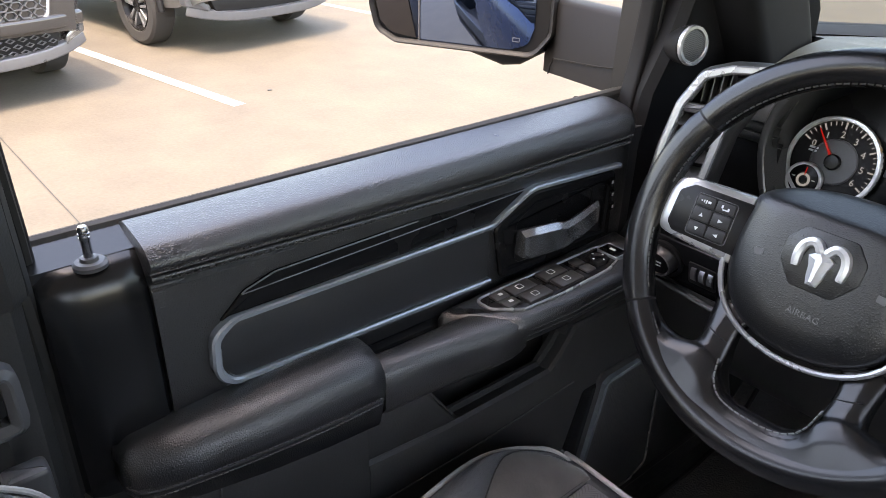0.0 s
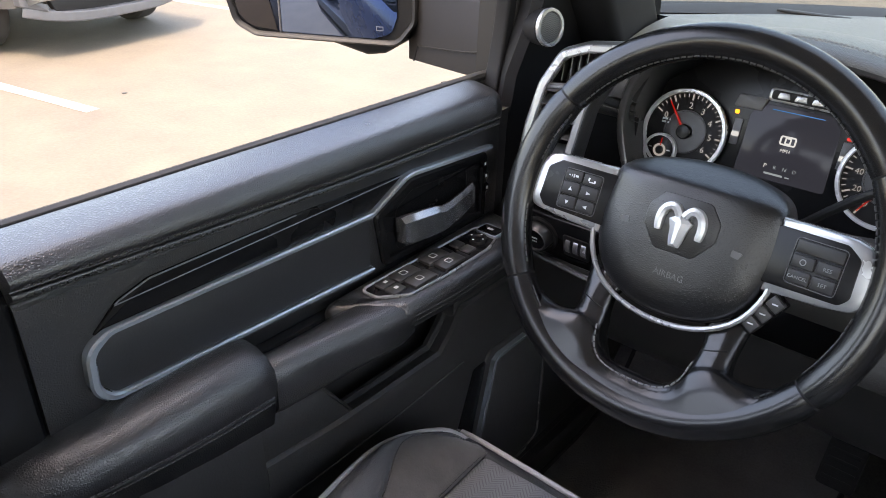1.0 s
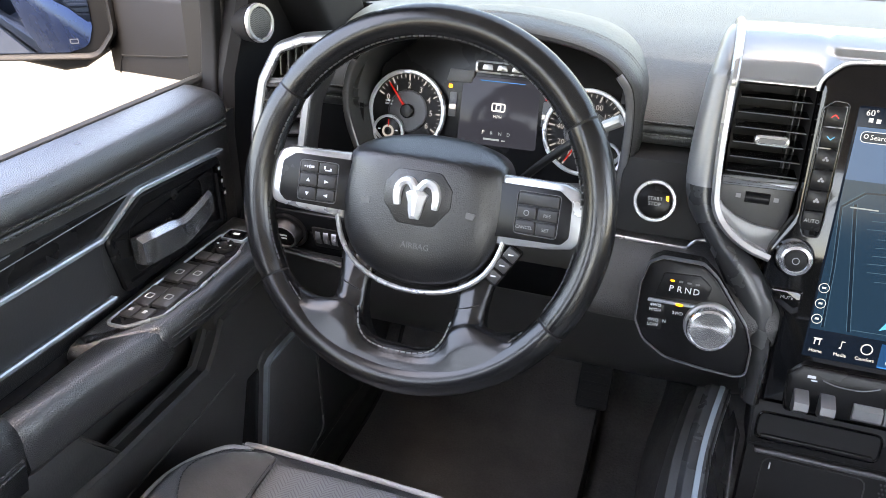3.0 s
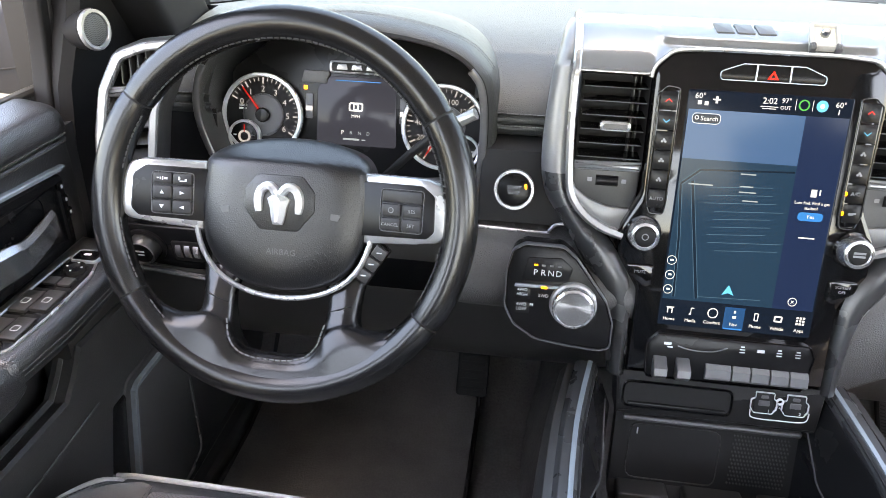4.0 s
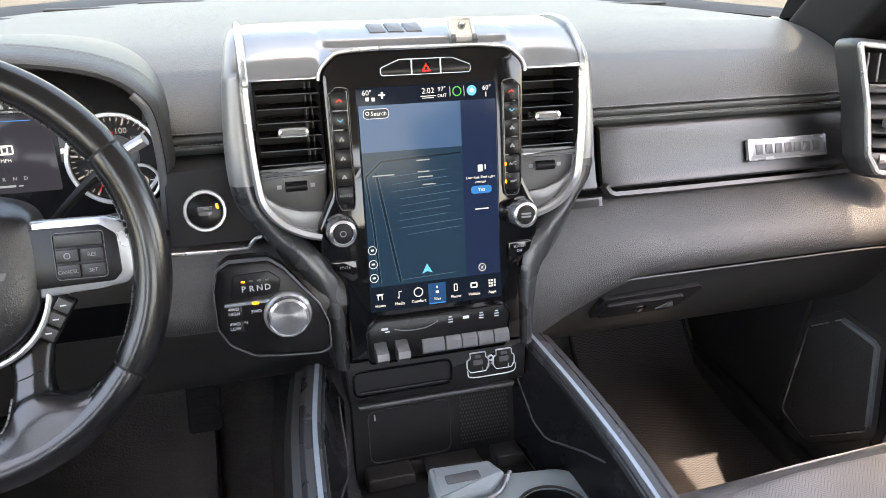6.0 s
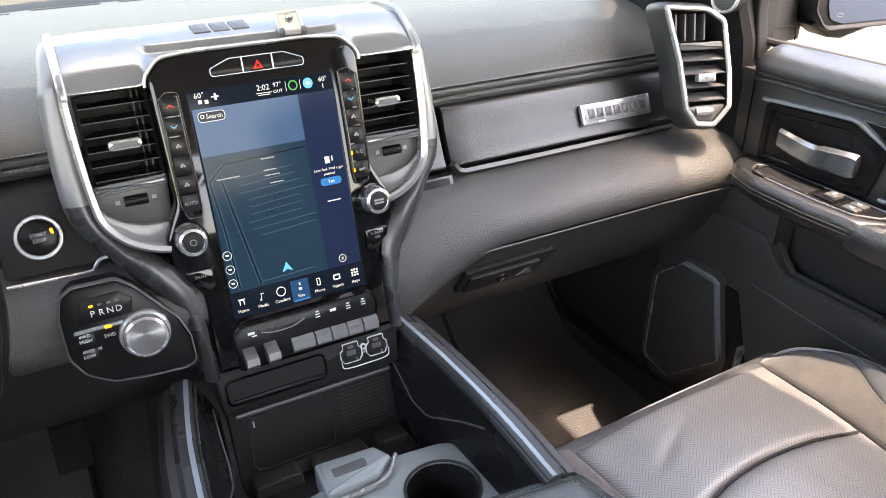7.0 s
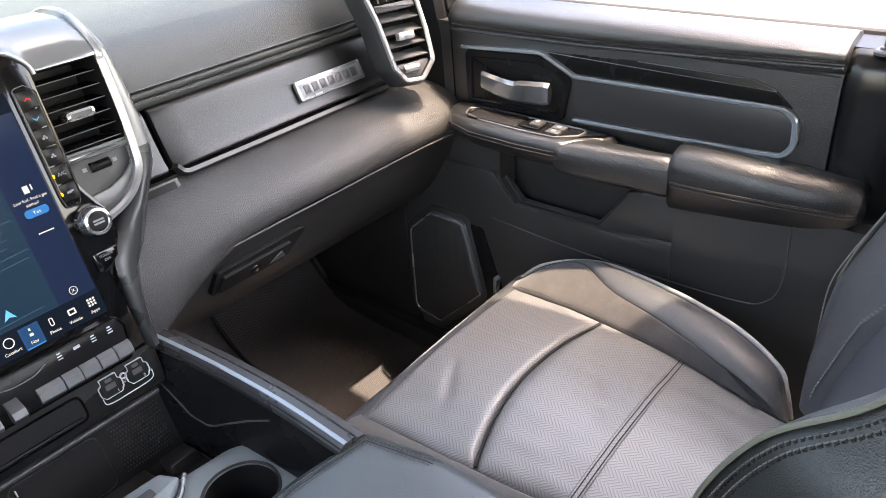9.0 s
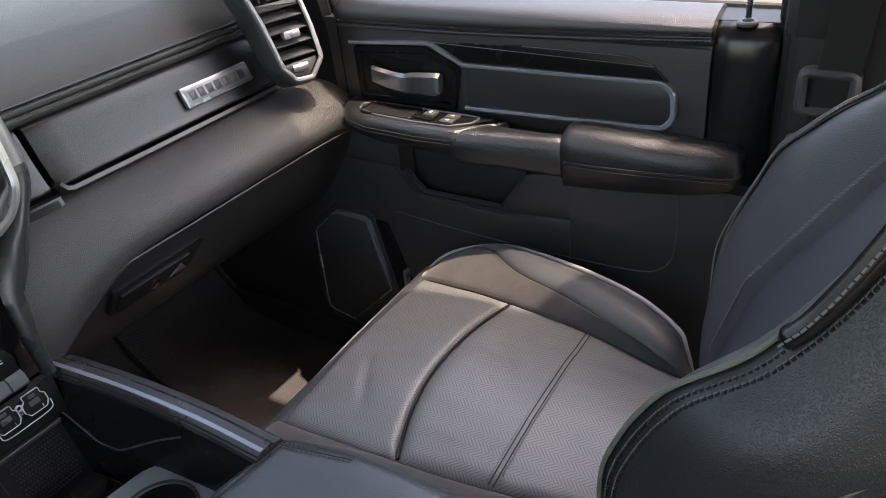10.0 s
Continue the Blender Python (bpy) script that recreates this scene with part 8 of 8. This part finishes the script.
    # outer bolster: suede inside, leather top, pale piping along the crest
    crest = [(0.655, -0.262, 0.330), (0.672, -0.300, 0.362), (0.690, -0.385, 0.385), (0.672, -0.504, 0.392), (0.641, -0.613, 0.390), (0.606, -0.682, 0.380), (0.592, -0.700, 0.360), (0.586, -0.712, 0.325)]
    split = [(0.652, -0.263, 0.332), (0.668, -0.302, 0.364), (0.678, -0.362, 0.385), (0.638, -0.437, 0.385), (0.613, -0.521, 0.384), (0.583, -0.602, 0.380), (0.562, -0.672, 0.368), (0.556, -0.712, 0.340)]
    inner = [(0.620, -0.272, 0.343), (0.615, -0.33, 0.350), (0.608, -0.40, 0.355), (0.600, -0.47, 0.356), (0.588, -0.55, 0.355), (0.566, -0.65, 0.350), (0.557, -0.70, 0.348), (0.552, -0.735, 0.340)]
    span = lambda a, b, bulge: (lambda s, t: lerp_path(a, s).lerp(lerp_path(b, s), t) + Vector((0, 0, bulge * min(1.0, (lerp_path(a, s) - lerp_path(b, s)).length / 0.035) * math.sin(math.pi * t))))
    skin("bolster_suede", span(inner, split, 0.004), 28, 8, SUEDE, "worn charcoal suede side of the bolster", 0.002, 0.15)
    skin("bolster_top", span(split, crest, 0.010), 28, 8, SEATLEATHER, "smooth leather bolster top", 0.002, 0.12)
    out = [(p[0] + 0.030, p[1], 0.16) for p in crest]
    skin("bolster_side", lambda s, t: lerp_path(crest, s).lerp(lerp_path(out, s), t) + Vector((0.012 * math.sin(math.pi * t), 0.012 * math.sin(math.pi * t) * (1 - s), 0)), 28, 8, SEATLEATHER, "", 0, 0.1, (-0.01 * sx, 0, 0))
    bm = bmesh.new()
    tube([M(lerp_path(crest, t) + Vector((0.001, 0.0, 0.0022))) for t in np.linspace(0.0, 1.0, 50)], 0.0030, 8, bm=bm)
    part("outer_piping", bm, PIPING, seat, "pale grey piping")
    bm = bmesh.new()
    low = 0.026 if sx > 0 else 0.0
    tube([M((p.x, p.y + low * 0.7, p.z - low)) for p in smooth_path([(0.666, -0.264, 0.341), (0.635, -0.267, 0.347), (0.55, -0.271, 0.351), (0.45, -0.275, 0.353), (0.35, -0.279, 0.351), (0.28, -0.281, 0.347), (0.238, -0.276, 0.335)], 6)], 0.0032, 8, bm=bm)
    part("front_piping", bm, PIPING, seat, "pale grey piping")
    bm = bmesh.new()
    stitches([M(lerp_path(split, t) + Vector((-0.002, 0, 0.0015))) for t in np.linspace(0.12, 0.97, 70)], 0.0055, 0.0042, 0.0006, (-0.3 * sx, 0, 1), bm)
    stitches([M(lerp_path(inner, t) + Vector((0, 0, 0.001))) for t in np.linspace(0.05, 0.97, 70)], 0.0055, 0.0042, 0.0005, (0, 0, 1), bm)
    tagged(part("bolster_stitching", bm, DARKTHREAD, seat), kind="stuff")
    # inner bolster, low, against the console
    crest2 = [(0.236, -0.275, 0.330), (0.222, -0.30, 0.350), (0.216, -0.38, 0.366), (0.222, -0.52, 0.372), (0.246, -0.66, 0.370), (0.262, -0.72, 0.362)]
    inner2 = [(0.272, -0.284, 0.344), (0.271, -0.32, 0.348), (0.272, -0.40, 0.355), (0.285, -0.53, 0.352), (0.308, -0.65, 0.347), (0.325, -0.72, 0.345)]
    skin("inner_bolster", span(inner2, crest2, 0.008), 24, 8, SUEDE, "charcoal suede inner bolster", 0.002, 0.15)
    out2 = [(p[0] - 0.02, p[1], 0.16) for p in crest2]
    skin("inner_side", span(crest2, out2, 0.0), 20, 6, SEATLEATHER, "", 0, 0.1, (0.01 * sx, 0, 0))
    bm = bmesh.new()
    tube([M(lerp_path(crest2, t)) for t in np.linspace(0.0, 1.0, 40)], 0.003, 8, bm=bm)
    part("inner_piping", bm, PIPING, seat)
    bm = bmesh.new()
    box((sx * 0.45, -0.52, 0.20), (0.40, 0.44, 0.16), 0.02, bm)
    part("seat_base", bm, PLASTIC, seat)
    # backrest: insert, front bolsters, side panels with piped edges
    lean = lambda z: -recline - 0.722 - 0.30 * max(0, z - 0.40) - 0.35 * max(0, z - 0.50)
    top = 0.93
    def back_insert(s, t):
        z = 0.335 + (top - 0.335) * t
        half = 0.108 + 0.018 * math.sin(math.pi * t)
        x = cx + (2 * s - 1) * half
        return Vector((x, lean(z) - 0.022 + 0.010 * math.sin(math.pi * s) - 0.035 * (1 - abs(2 * s - 1) ** 2) * 0.5, z))
    skin("backrest_insert", back_insert, 14, 20, BACKINSERT, "grey-blue leather backrest insert", 0.004, 0.1, (0, -0.03, 0))
    edge_out = [(0.600, -0.735, 0.36), (0.640, -0.7225, 0.42), (0.660, -0.7165, 0.48), (0.667, -0.7265, 0.525), (0.667, -0.745, 0.576), (0.663, -0.763, 0.621), (0.655, -0.787, 0.650), (0.641, -0.821, 0.687), (0.626, -0.860, 0.722), (0.600, -0.915, 0.79), (0.575, -0.965, 0.86), (0.56, -1.00, top)]
    edge_in = [(0.262, -0.722, 0.40), (0.243, -0.722, 0.48), (0.238, -0.733, 0.540), (0.243, -0.768, 0.608), (0.260, -0.830, 0.662), (0.285, -0.885, 0.76), (0.32, -0.93, top)]
    edge_out, edge_in = ([(x, y - recline, z) for x, y, z in e] for e in (edge_out, edge_in))
    def bolster(edge, sgn):
        def f(s, t):
            e = lerp_path(edge, t)
            z = e.z
            tt = min(1, max(0, (z - 0.335) / (top - 0.335)))
            half = 0.108 + 0.018 * math.sin(math.pi * tt)
            q = Vector((cx + sgn * half, lean(z) - 0.022, z))
            p = q.lerp(e, s)
            return p + Vector((0, 0.020 * math.sin(math.pi * s), 0))
        return f
    skin("backrest_outer_bolster", bolster(edge_out, 1), 10, 30, SEATLEATHER, "grained leather side bolster of the backrest", 0, 0.1, (0, -0.02, 0))
    skin("backrest_inner_bolster", bolster(edge_in, -1), 10, 30, SEATLEATHER, "grained leather side bolster of the backrest", 0, 0.1, (0, -0.02, 0))
    for nm, edge, dx in (("outer_side_panel", edge_out, 0.018), ("inner_side_panel", edge_in, -0.022)):
        rear = [(p[0] + dx, p[1] - 0.14, p[2] - 0.02) for p in edge]
        skin(nm, lambda s, t, e=edge, r=rear, d=dx: lerp_path(e, t).lerp(lerp_path(r, t), s) + Vector((d * 0.9 * math.sin(math.pi * s), 0, 0)), 10, 30, BACKSIDE, "plain dark leather side of the backrest", 0, 0.1, (-math.copysign(0.01, dx) * sx, 0, 0))
        bm = bmesh.new()
        tube([M(lerp_path(edge, t) + Vector((math.copysign(0.001, dx), 0.001, 0.002))) for t in np.linspace(0.0, 1.0, 60)], 0.0022, 8, bm=bm)
        part("backrest_piping", bm, OLIVEPIPING if sx > 0 else PIPING, seat, "thin pale piping")
        bm = bmesh.new()
        for off, pitch in ((0.0055, 0.0052), (0.0125, 0.0052)):
            stitches([M(lerp_path(edge, t) + Vector((dx * (off / 0.14 + 0.9 * math.sin(math.pi * off / 0.14)) + math.copysign(0.0008, dx), -off, -0.003))) for t in np.linspace(0.02, 0.98, 90)], pitch, 0.0044, 0.0009, (math.copysign(1, dx) * sx, 0.3, 0.2), bm)
        tagged(part("side_stitching", bm, THREAD, seat), kind="stuff")
        bm = bmesh.new()
        for off in (0.0072, 0.0142):
            stitches([M(lerp_path(edge, t) + Vector((dx * (off / 0.14 + 0.9 * math.sin(math.pi * off / 0.14)) + math.copysign(0.0006, dx), -off, -0.003))) for t in np.linspace(0.02, 0.98, 90)], 0.0052, 0.0034, 0.0014, (math.copysign(1, dx) * sx, 0.3, 0.2), bm)
        tagged(part("stitch_hole", bm, DARKTHREAD, seat), kind="stuff")
        bm = bmesh.new()
        seam = [M(Vector((p[0] + dx * 1.75, p[1] - 0.075, p[2] - 0.055))) for p in edge]
        tube(smooth_path(seam, 6), 0.0016, 6, bm=bm)
        part("panel_seam", bm, OLIVEPIPING, seat)
    bm = bmesh.new()
    for off in (-0.004, 0.004):
        stitches([M(bolster(edge_out, 1)(0.06, t) + Vector((off, 0.006, 0.001))) for t in np.linspace(0.05, 0.9, 80)], 0.0055, 0.0042, 0.0010, (0, 1, 0.3), bm)
        stitches([M(bolster(edge_out, 1)(0.86, t) + Vector((0.003 + off * 0.5, 0.005, 0.002))) for t in np.linspace(0.08, 0.9, 80)], 0.0055, 0.0042, 0.0010, (0, 1, 0.3), bm)
    tagged(part("backrest_stitching", bm, THREAD, seat), kind="stuff")
    # tab of dark leather where the side panel meets the bolster
    bm = bmesh.new()
    tab = smooth_path([(x, y - recline, z) for x, y, z in ((0.2600, -0.838, 0.668), (0.264, -0.855, 0.690), (0.272, -0.878, 0.735), (0.284, -0.905, 0.80))], 6)
    sweep([M(p) for p in tab], disc(0.0095, 12, 0.008), (0, 0, 1), bm=bm, scale=[0.55] + [1.0] * (len(tab) - 1))
    tb = part("leather_tab", bm, SMOOTH, seat, "padded dark leather tab", 60)
    bm = bmesh.new()
    stitches([M(p + Vector((-0.0095, 0.002, 0.002))) for p in tab], 0.006, 0.0048, 0.0009, (-sx, 0.2, 0), bm)
    tagged(part("tab_stitching", bm, THREAD, tb), kind="stuff")
    # back shell closing the seat
    rows = [[M((cx + (2 * s - 1) * 0.19, lean(z) - 0.15, z)) for s in np.linspace(0, 1, 7)] for z in np.linspace(0.2, top, 8)]
    part("back_shell", sheet(rows, thick=(0, 0.02, 0)), PLASTIC, seat)
    rows = [[M((cx + (2 * s - 1) * 0.15, lean(top) - 0.02 - 0.13 * t, top + 0.012 * math.sin(math.pi * t))) for s in np.linspace(0, 1, 9)] for t in np.linspace(0, 1, 6)]
    part("backrest_top", sheet(rows, thick=(0, 0, -0.02)), SEATLEATHER, seat)
    return seat


front_seat(1)
# the driver has slid and raised the seat a little
driver_seat = front_seat(-1, 0.04)
driver_seat.matrix_basis = Matrix.Translation((0, 0.028, 0.010)) @ driver_seat.matrix_basis

# ---- door mirrors ----


def door_mirror(sx):
    mir_ = thing("door_mirror", (sx * 0.90, 0.02, 0.70), "large dark towing mirror on the door, with two panes", "door mirror", "door mirrors")
    M = lambda x, y, z: Vector((sx * x, y, z))
    # the driver's glass is turned further towards the seat
    turn = radians(32.7 if sx < 0 else 14.0)
    ca, sa = math.cos(turn), math.sin(turn)
    F = lambda u, v, w=0.0: M(1.155 + u * ca - w * sa, 0.028 - u * sa - w * ca, 0.715 + v)
    out = fillet([(-0.1295, 0.030), (-0.100, -0.0075), (0.140, -0.0015), (0.176, 0.018), (0.186, 0.060), (0.186, 0.27), (-0.13, 0.28)], (0.03, 0.035, 0.03, 0.03, 0.04, 0.05, 0.05), 6)
    bm = bmesh.new()
    rings(bm, [[F(u, v, w) for u, v in inset(out, i)] for i, w in ((0.060, -0.115), (0.024, -0.100), (0.004, -0.06), (0.0, -0.02), (0.0, -0.002), (0.003, 0.003), (0.007, 0.001), (0.009, -0.006))], True, False)
    part("mirror_shell", bm, DARK, mir_, "grained dark plastic mirror shell", 50)
    part("mirror_bed", slab(F, inset(out, 0.008), -0.02, -0.008, 0.002), DARK, mir_)
    pane1 = fillet([(-0.0975, 0.040), (-0.088, 0.0125), (-0.058, 0.0030), (0.0955, 0.0065), (0.0955, 0.255), (-0.097, 0.26)], (0.02, 0.02, 0.02, 0.004, 0.006, 0.03), 5)
    part("main_pane", slab(F, pane1, -0.009, -0.0045, 0.001), BLUEMIRROR, mir_, "main mirror pane with a blue tint")
    pane2 = fillet([(0.0992, 0.0080), (0.148, 0.0145), (0.168, 0.034), (0.175, 0.066), (0.175, 0.25), (0.0992, 0.255)], (0.004, 0.03, 0.02, 0.03, 0.02, 0.006), 5)
    part("wide_pane", slab(F, pane2, -0.009, -0.0045, 0.001), DARKMIRROR, mir_, "smaller wide-angle pane")
    part("pane_divider", slab(F, rect(0.0958, 0.006, 0.0990, 0.25), -0.009, -0.003, 0.001), GREY, mir_)
    part("heater_mark", band(F, rect(-0.0745, 0.0165, -0.0625, 0.0235, 0.001), 0.0012, -0.0045, -0.0042, 0), DIMINK, mir_)
    bm = bmesh.new()
    rings(bm, [[F(u, v, w) for u, v in ((0.05, 0.004 + d * 0.1), (0.0, -0.012 + d), (-0.045, -0.0255 + d), (-0.075, -0.022 + d), (-0.115, 0.002 + d * 0.5), (-0.10, 0.02))] for w, d in ((-0.012, 0.006), (-0.018, 0.0), (-0.07, 0.0), (-0.09, 0.012))])
    part("shell_foot", bm, DARK, mir_, "dark underside of the mirror shell", 50)
    # arm
    A = lambda u, v, w=0.0: M(0.850 + 0.932 * u - 0.362 * w, 0.030 + 0.362 * u - 0.932 * w, 0.715 + v)
    bm = bmesh.new()
    loops = []
    for u in (-0.012, 0.05, 0.12, 0.20, 0.25):
        b0, t0 = -0.010 - 0.105 * max(0.0, u), 0.100 - 0.07 * max(0.0, u)
        loops.append([A(u, b0, -0.06), A(u, b0, -0.006), A(u, b0 + 0.003, 0.0), A(u, t0 - 0.006, 0.0), A(u, t0, -0.008), A(u, t0 - 0.004, -0.06)])
    arm = part("mirror_arm", rings(bm, loops), PILLAR, mir_, "thick dark plastic mirror arm", 50)
    bm = bmesh.new()
    sweep(smooth_path([A(0.232, -0.034, 0.0003), A(0.218, -0.007, 0.0003), A(0.200, -0.003, 0.0003), A(0.05, 0.021, 0.0003), A(0.022, 0.034, 0.0003), A(0.006, 0.062, 0.0003), A(-0.006, 0.098, 0.0003)], 5), disc(0.0013, 6), (0, -1, 0), bm=bm)
    part("arm_groove", bm, DARK, arm)
    bm = bmesh.new()
    rings(bm, [[M(0.805 + d, y, z) for y, z in fillet([(-0.02, 0.715), (0.16, 0.715), (0.15, 0.80), (0.03, 0.90), (-0.015, 0.86)], 0.01)] for d in (0.0, 0.03)])
    part("mirror_sail", bm, DARK, mir_, "black triangular mirror foot")


door_mirror(-1)
door_mirror(1)

# ---- parked cars ----


def parked_suv(front, turn, paint, label, blocky):
    """A parked car, nose along +x before the turn. Its front end is worked out; the rest is plain body."""
    suv = thing("parked_suv", (0, 0, 0), label, "car", "parked cars")
    rot = Matrix.Translation((front[0], front[1], GROUND)) @ Matrix.Rotation(radians(turn), 4, "Z")
    B = lambda x, y, z: rot @ Vector((x, y, z))
    half = 0.93
    bm = bmesh.new()
    loops = []
    stations = ((-4.5, 0.55, 1.0, 0.85), (-4.4, 0.40, 1.6, 0.95), (-3.0, 0.34, 1.72, 1.0), (-1.9, 0.34, 1.74, 1.0), (-1.25, 0.34, 1.12, 1.0), (-0.9, 0.36, 1.10, 1.0), (-0.35, 0.42, 1.04, 0.985), (-0.12, 0.46, 0.98, 0.95), (-0.03, 0.50, 0.92, 0.88))
    for x, z0, z1, k in stations:
        y = half * k
        loops.append([B(x, -y * 0.97, z0), B(x, -y, (z0 + z1) / 2), B(x, -y * 0.97, min(z1, 1.0)), B(x, -y * 0.80, z1), B(x, 0, z1 + 0.03), B(x, y * 0.80, z1), B(x, y * 0.97, min(z1, 1.0)), B(x, y, (z0 + z1) / 2), B(x, y * 0.97, z0)])
    body = part("body", rings(bm, loops), paint, suv, "painted body", 50)
    F = lambda u, v, w=0.0: B(w - 0.35 * (u / half) ** 4 * 0.5 - 0.02, u, v)
    # grille with a lattice of hexagon-like bars
    gr = fillet([(-0.60, 0.62), (0.60, 0.62), (0.68, 0.94), (-0.68, 0.94)], 0.05)
    grp = part("grille_panel", slab(F, gr, -0.05, 0.012, 0.01), DARK, suv)
    part("grille_ring", band(F, inset(gr, -0.02), 0.025, -0.02, 0.035, 0.008), CHROME, suv)
    for r in range(5):
        for c in range(12):
            u, v = -0.60 + 0.105 * c + (0.052 if r % 2 else 0), 0.655 + 0.062 * r
            if abs(u) < 0.61:
                hexa = [(u + 0.050 * math.cos(radians(a)), v + 0.036 * math.sin(radians(a))) for a in range(0, 360, 60)]
                part("grille_cell", band(F, hexa, 0.009, 0.0, 0.026, 0.004), GREY, grp)
    # lower intake and bumper lip
    lowi = fillet([(-0.62, 0.36), (0.62, 0.36), (0.70, 0.52), (-0.70, 0.52)], 0.05)
    lo = part("lower_intake", slab(F, lowi, -0.05, 0.014, 0.01), DARK, suv)
    for r in range(0 if blocky else 3):
        for c in range(14):
            u, v = -0.58 + 0.088 * c + (0.044 if r % 2 else 0), 0.395 + 0.045 * r
            if abs(u) < 0.62:
                part("intake_cell", band(F, [(u - 0.036, v), (u, v - 0.019), (u + 0.036, v), (u, v + 0.019)], 0.006, 0.008, 0.022, 0.002), GREY, lo)
    bm = bmesh.new()
    lip = [F(u, 0.33 + 0.10 * (abs(u) / 0.9) ** 3, 0.0) for u in np.linspace(-0.88, 0.88, 25)]
    sweep(lip, fillet([(-0.03, -0.05), (0.028, -0.05), (0.024, 0.035), (-0.03, 0.05)], 0.015), bm=bm)
    part("bumper_lip", bm, GREYMETAL if not blocky else GREY, suv, "satin bumper lip")
    bm = bmesh.new()
    bar = [F(u, 0.575, 0.03) for u in np.linspace(-0.88, 0.88, 25)]
    sweep(bar, fillet([(-0.03, -0.05), (0.03, -0.05), (0.03, 0.05), (-0.03, 0.05)], 0.025), bm=bm)
    part("bumper_bar", bm, paint, suv)
    for s in (-1, 1):
        S = lambda u, v, w=0.0: F(s * u, v, w)
        part("headlamp", slab(S, fillet([(0.66, 0.76), (0.88, 0.80), (0.90, 0.95), (0.70, 0.94)], 0.03), -0.06, 0.03, 0.02), LAMPGLASS, suv, "clear headlamp")
        fog = part("fog_lamp_bay", slab(S, fillet([(0.74, 0.48), (0.86, 0.52), (0.88, 0.72), (0.76, 0.66)], 0.02), -0.05, 0.024, 0.008), DARK, suv)
        part("fog_lamp", slab(S, circle((0.81, 0.60), 0.04, 20), 0.01, 0.04, 0.008), LAMPGLASS, fog)
        part("corner_blade", slab(S, fillet([(0.70, 0.40), (0.90, 0.46), (0.905, 0.56), (0.88, 0.55), (0.72, 0.47)], 0.02), -0.05, 0.04, 0.012), LEVER if not blocky else GREY, suv)
        for x in (-0.95, -3.6):
            wheel_at(suv, rot, x, s, 0.37)
            bm = bmesh.new()
            arch_ = [B(x + 0.45 * math.cos(a), s * 0.935, 0.37 + 0.45 * math.sin(a)) for a in np.linspace(0, math.pi, 17)]
            sweep(arch_, disc(0.035, 8), (0, s, 0), bm=bm)
            part("wheel_arch", bm, DARK, suv)
    bm = bmesh.new()
    glass = [[B(-1.30, y, 1.12), B(-1.86, y * 0.9, 1.66)] for y in np.linspace(-0.75, 0.75, 6)]
    sheet(glass, bm, thick=tuple(B(0.02, 0, 0.02) - B(0, 0, 0)))
    part("windscreen", bm, GLOSS, suv, "dark windscreen")
    for s in (-1, 1):
        for x0, x1 in ((-2.9, -1.95), (-3.9, -3.0)):
            bm = bmesh.new()
            sheet([[B(x, s * 0.965, 1.05), B(x, s * 0.88, 1.60)] for x in (x0, x1)], bm, thick=tuple(B(0, s * 0.01, 0) - B(0, 0, 0)))
            part("side_window", bm, GLOSS, suv)
    return suv


def wheel_at(parent, rot, x, s, r):
    W = lambda u, v, w=0.0: rot @ Vector((x + u, s * (0.85 + w), r + v))
    ty = part("tyre", turned(W, (0, 0), [(r * 0.62, -0.11), (r * 0.93, -0.115), (r, -0.09), (r, 0.07), (r * 0.985, 0.095), (r * 0.90, 0.115), (r * 0.66, 0.11), (r * 0.62, 0.08)], 44), TYRE, parent, "black tyre")
    part("rim", turned(W, (0, 0), [(r * 0.63, -0.08), (r * 0.64, 0.105), (r * 0.60, 0.108), (r * 0.56, 0.06), (r * 0.50, -0.02), (0.01, -0.02)], 40), PLATE, ty, "dark wheel rim")
    for k in range(5):
        a = 2 * math.pi * k / 5 + 0.3
        d, t = Vector((math.cos(a), math.sin(a))), Vector((-math.sin(a), math.cos(a)))
        for side in (-1, 1):
            q = [d * r * 0.14 + t * side * r * 0.02, d * r * 0.60 + t * side * r * 0.08, d * r * 0.60 + t * side * r * 0.19, d * r * 0.14 + t * side * r * 0.09]
            part("spoke", slab(W, [tuple(v) for v in q], 0.02, 0.085, 0.008), KEYGREY, ty)
    part("hub_cap", turned(W, (0, 0), [(r * 0.18, 0.0), (r * 0.18, 0.08), (r * 0.14, 0.09), (r * 0.12, 0.085), (0.01, 0.085)], 24), PLATE, ty)


parked_suv((-6.33, -0.03), 9, CARGREY, "dark grey parked SUV with chrome hexagon grille", False)
parked_suv((-7.15, 2.78), 10, CARGREY2, "grey parked SUV with rugged bumper", True)
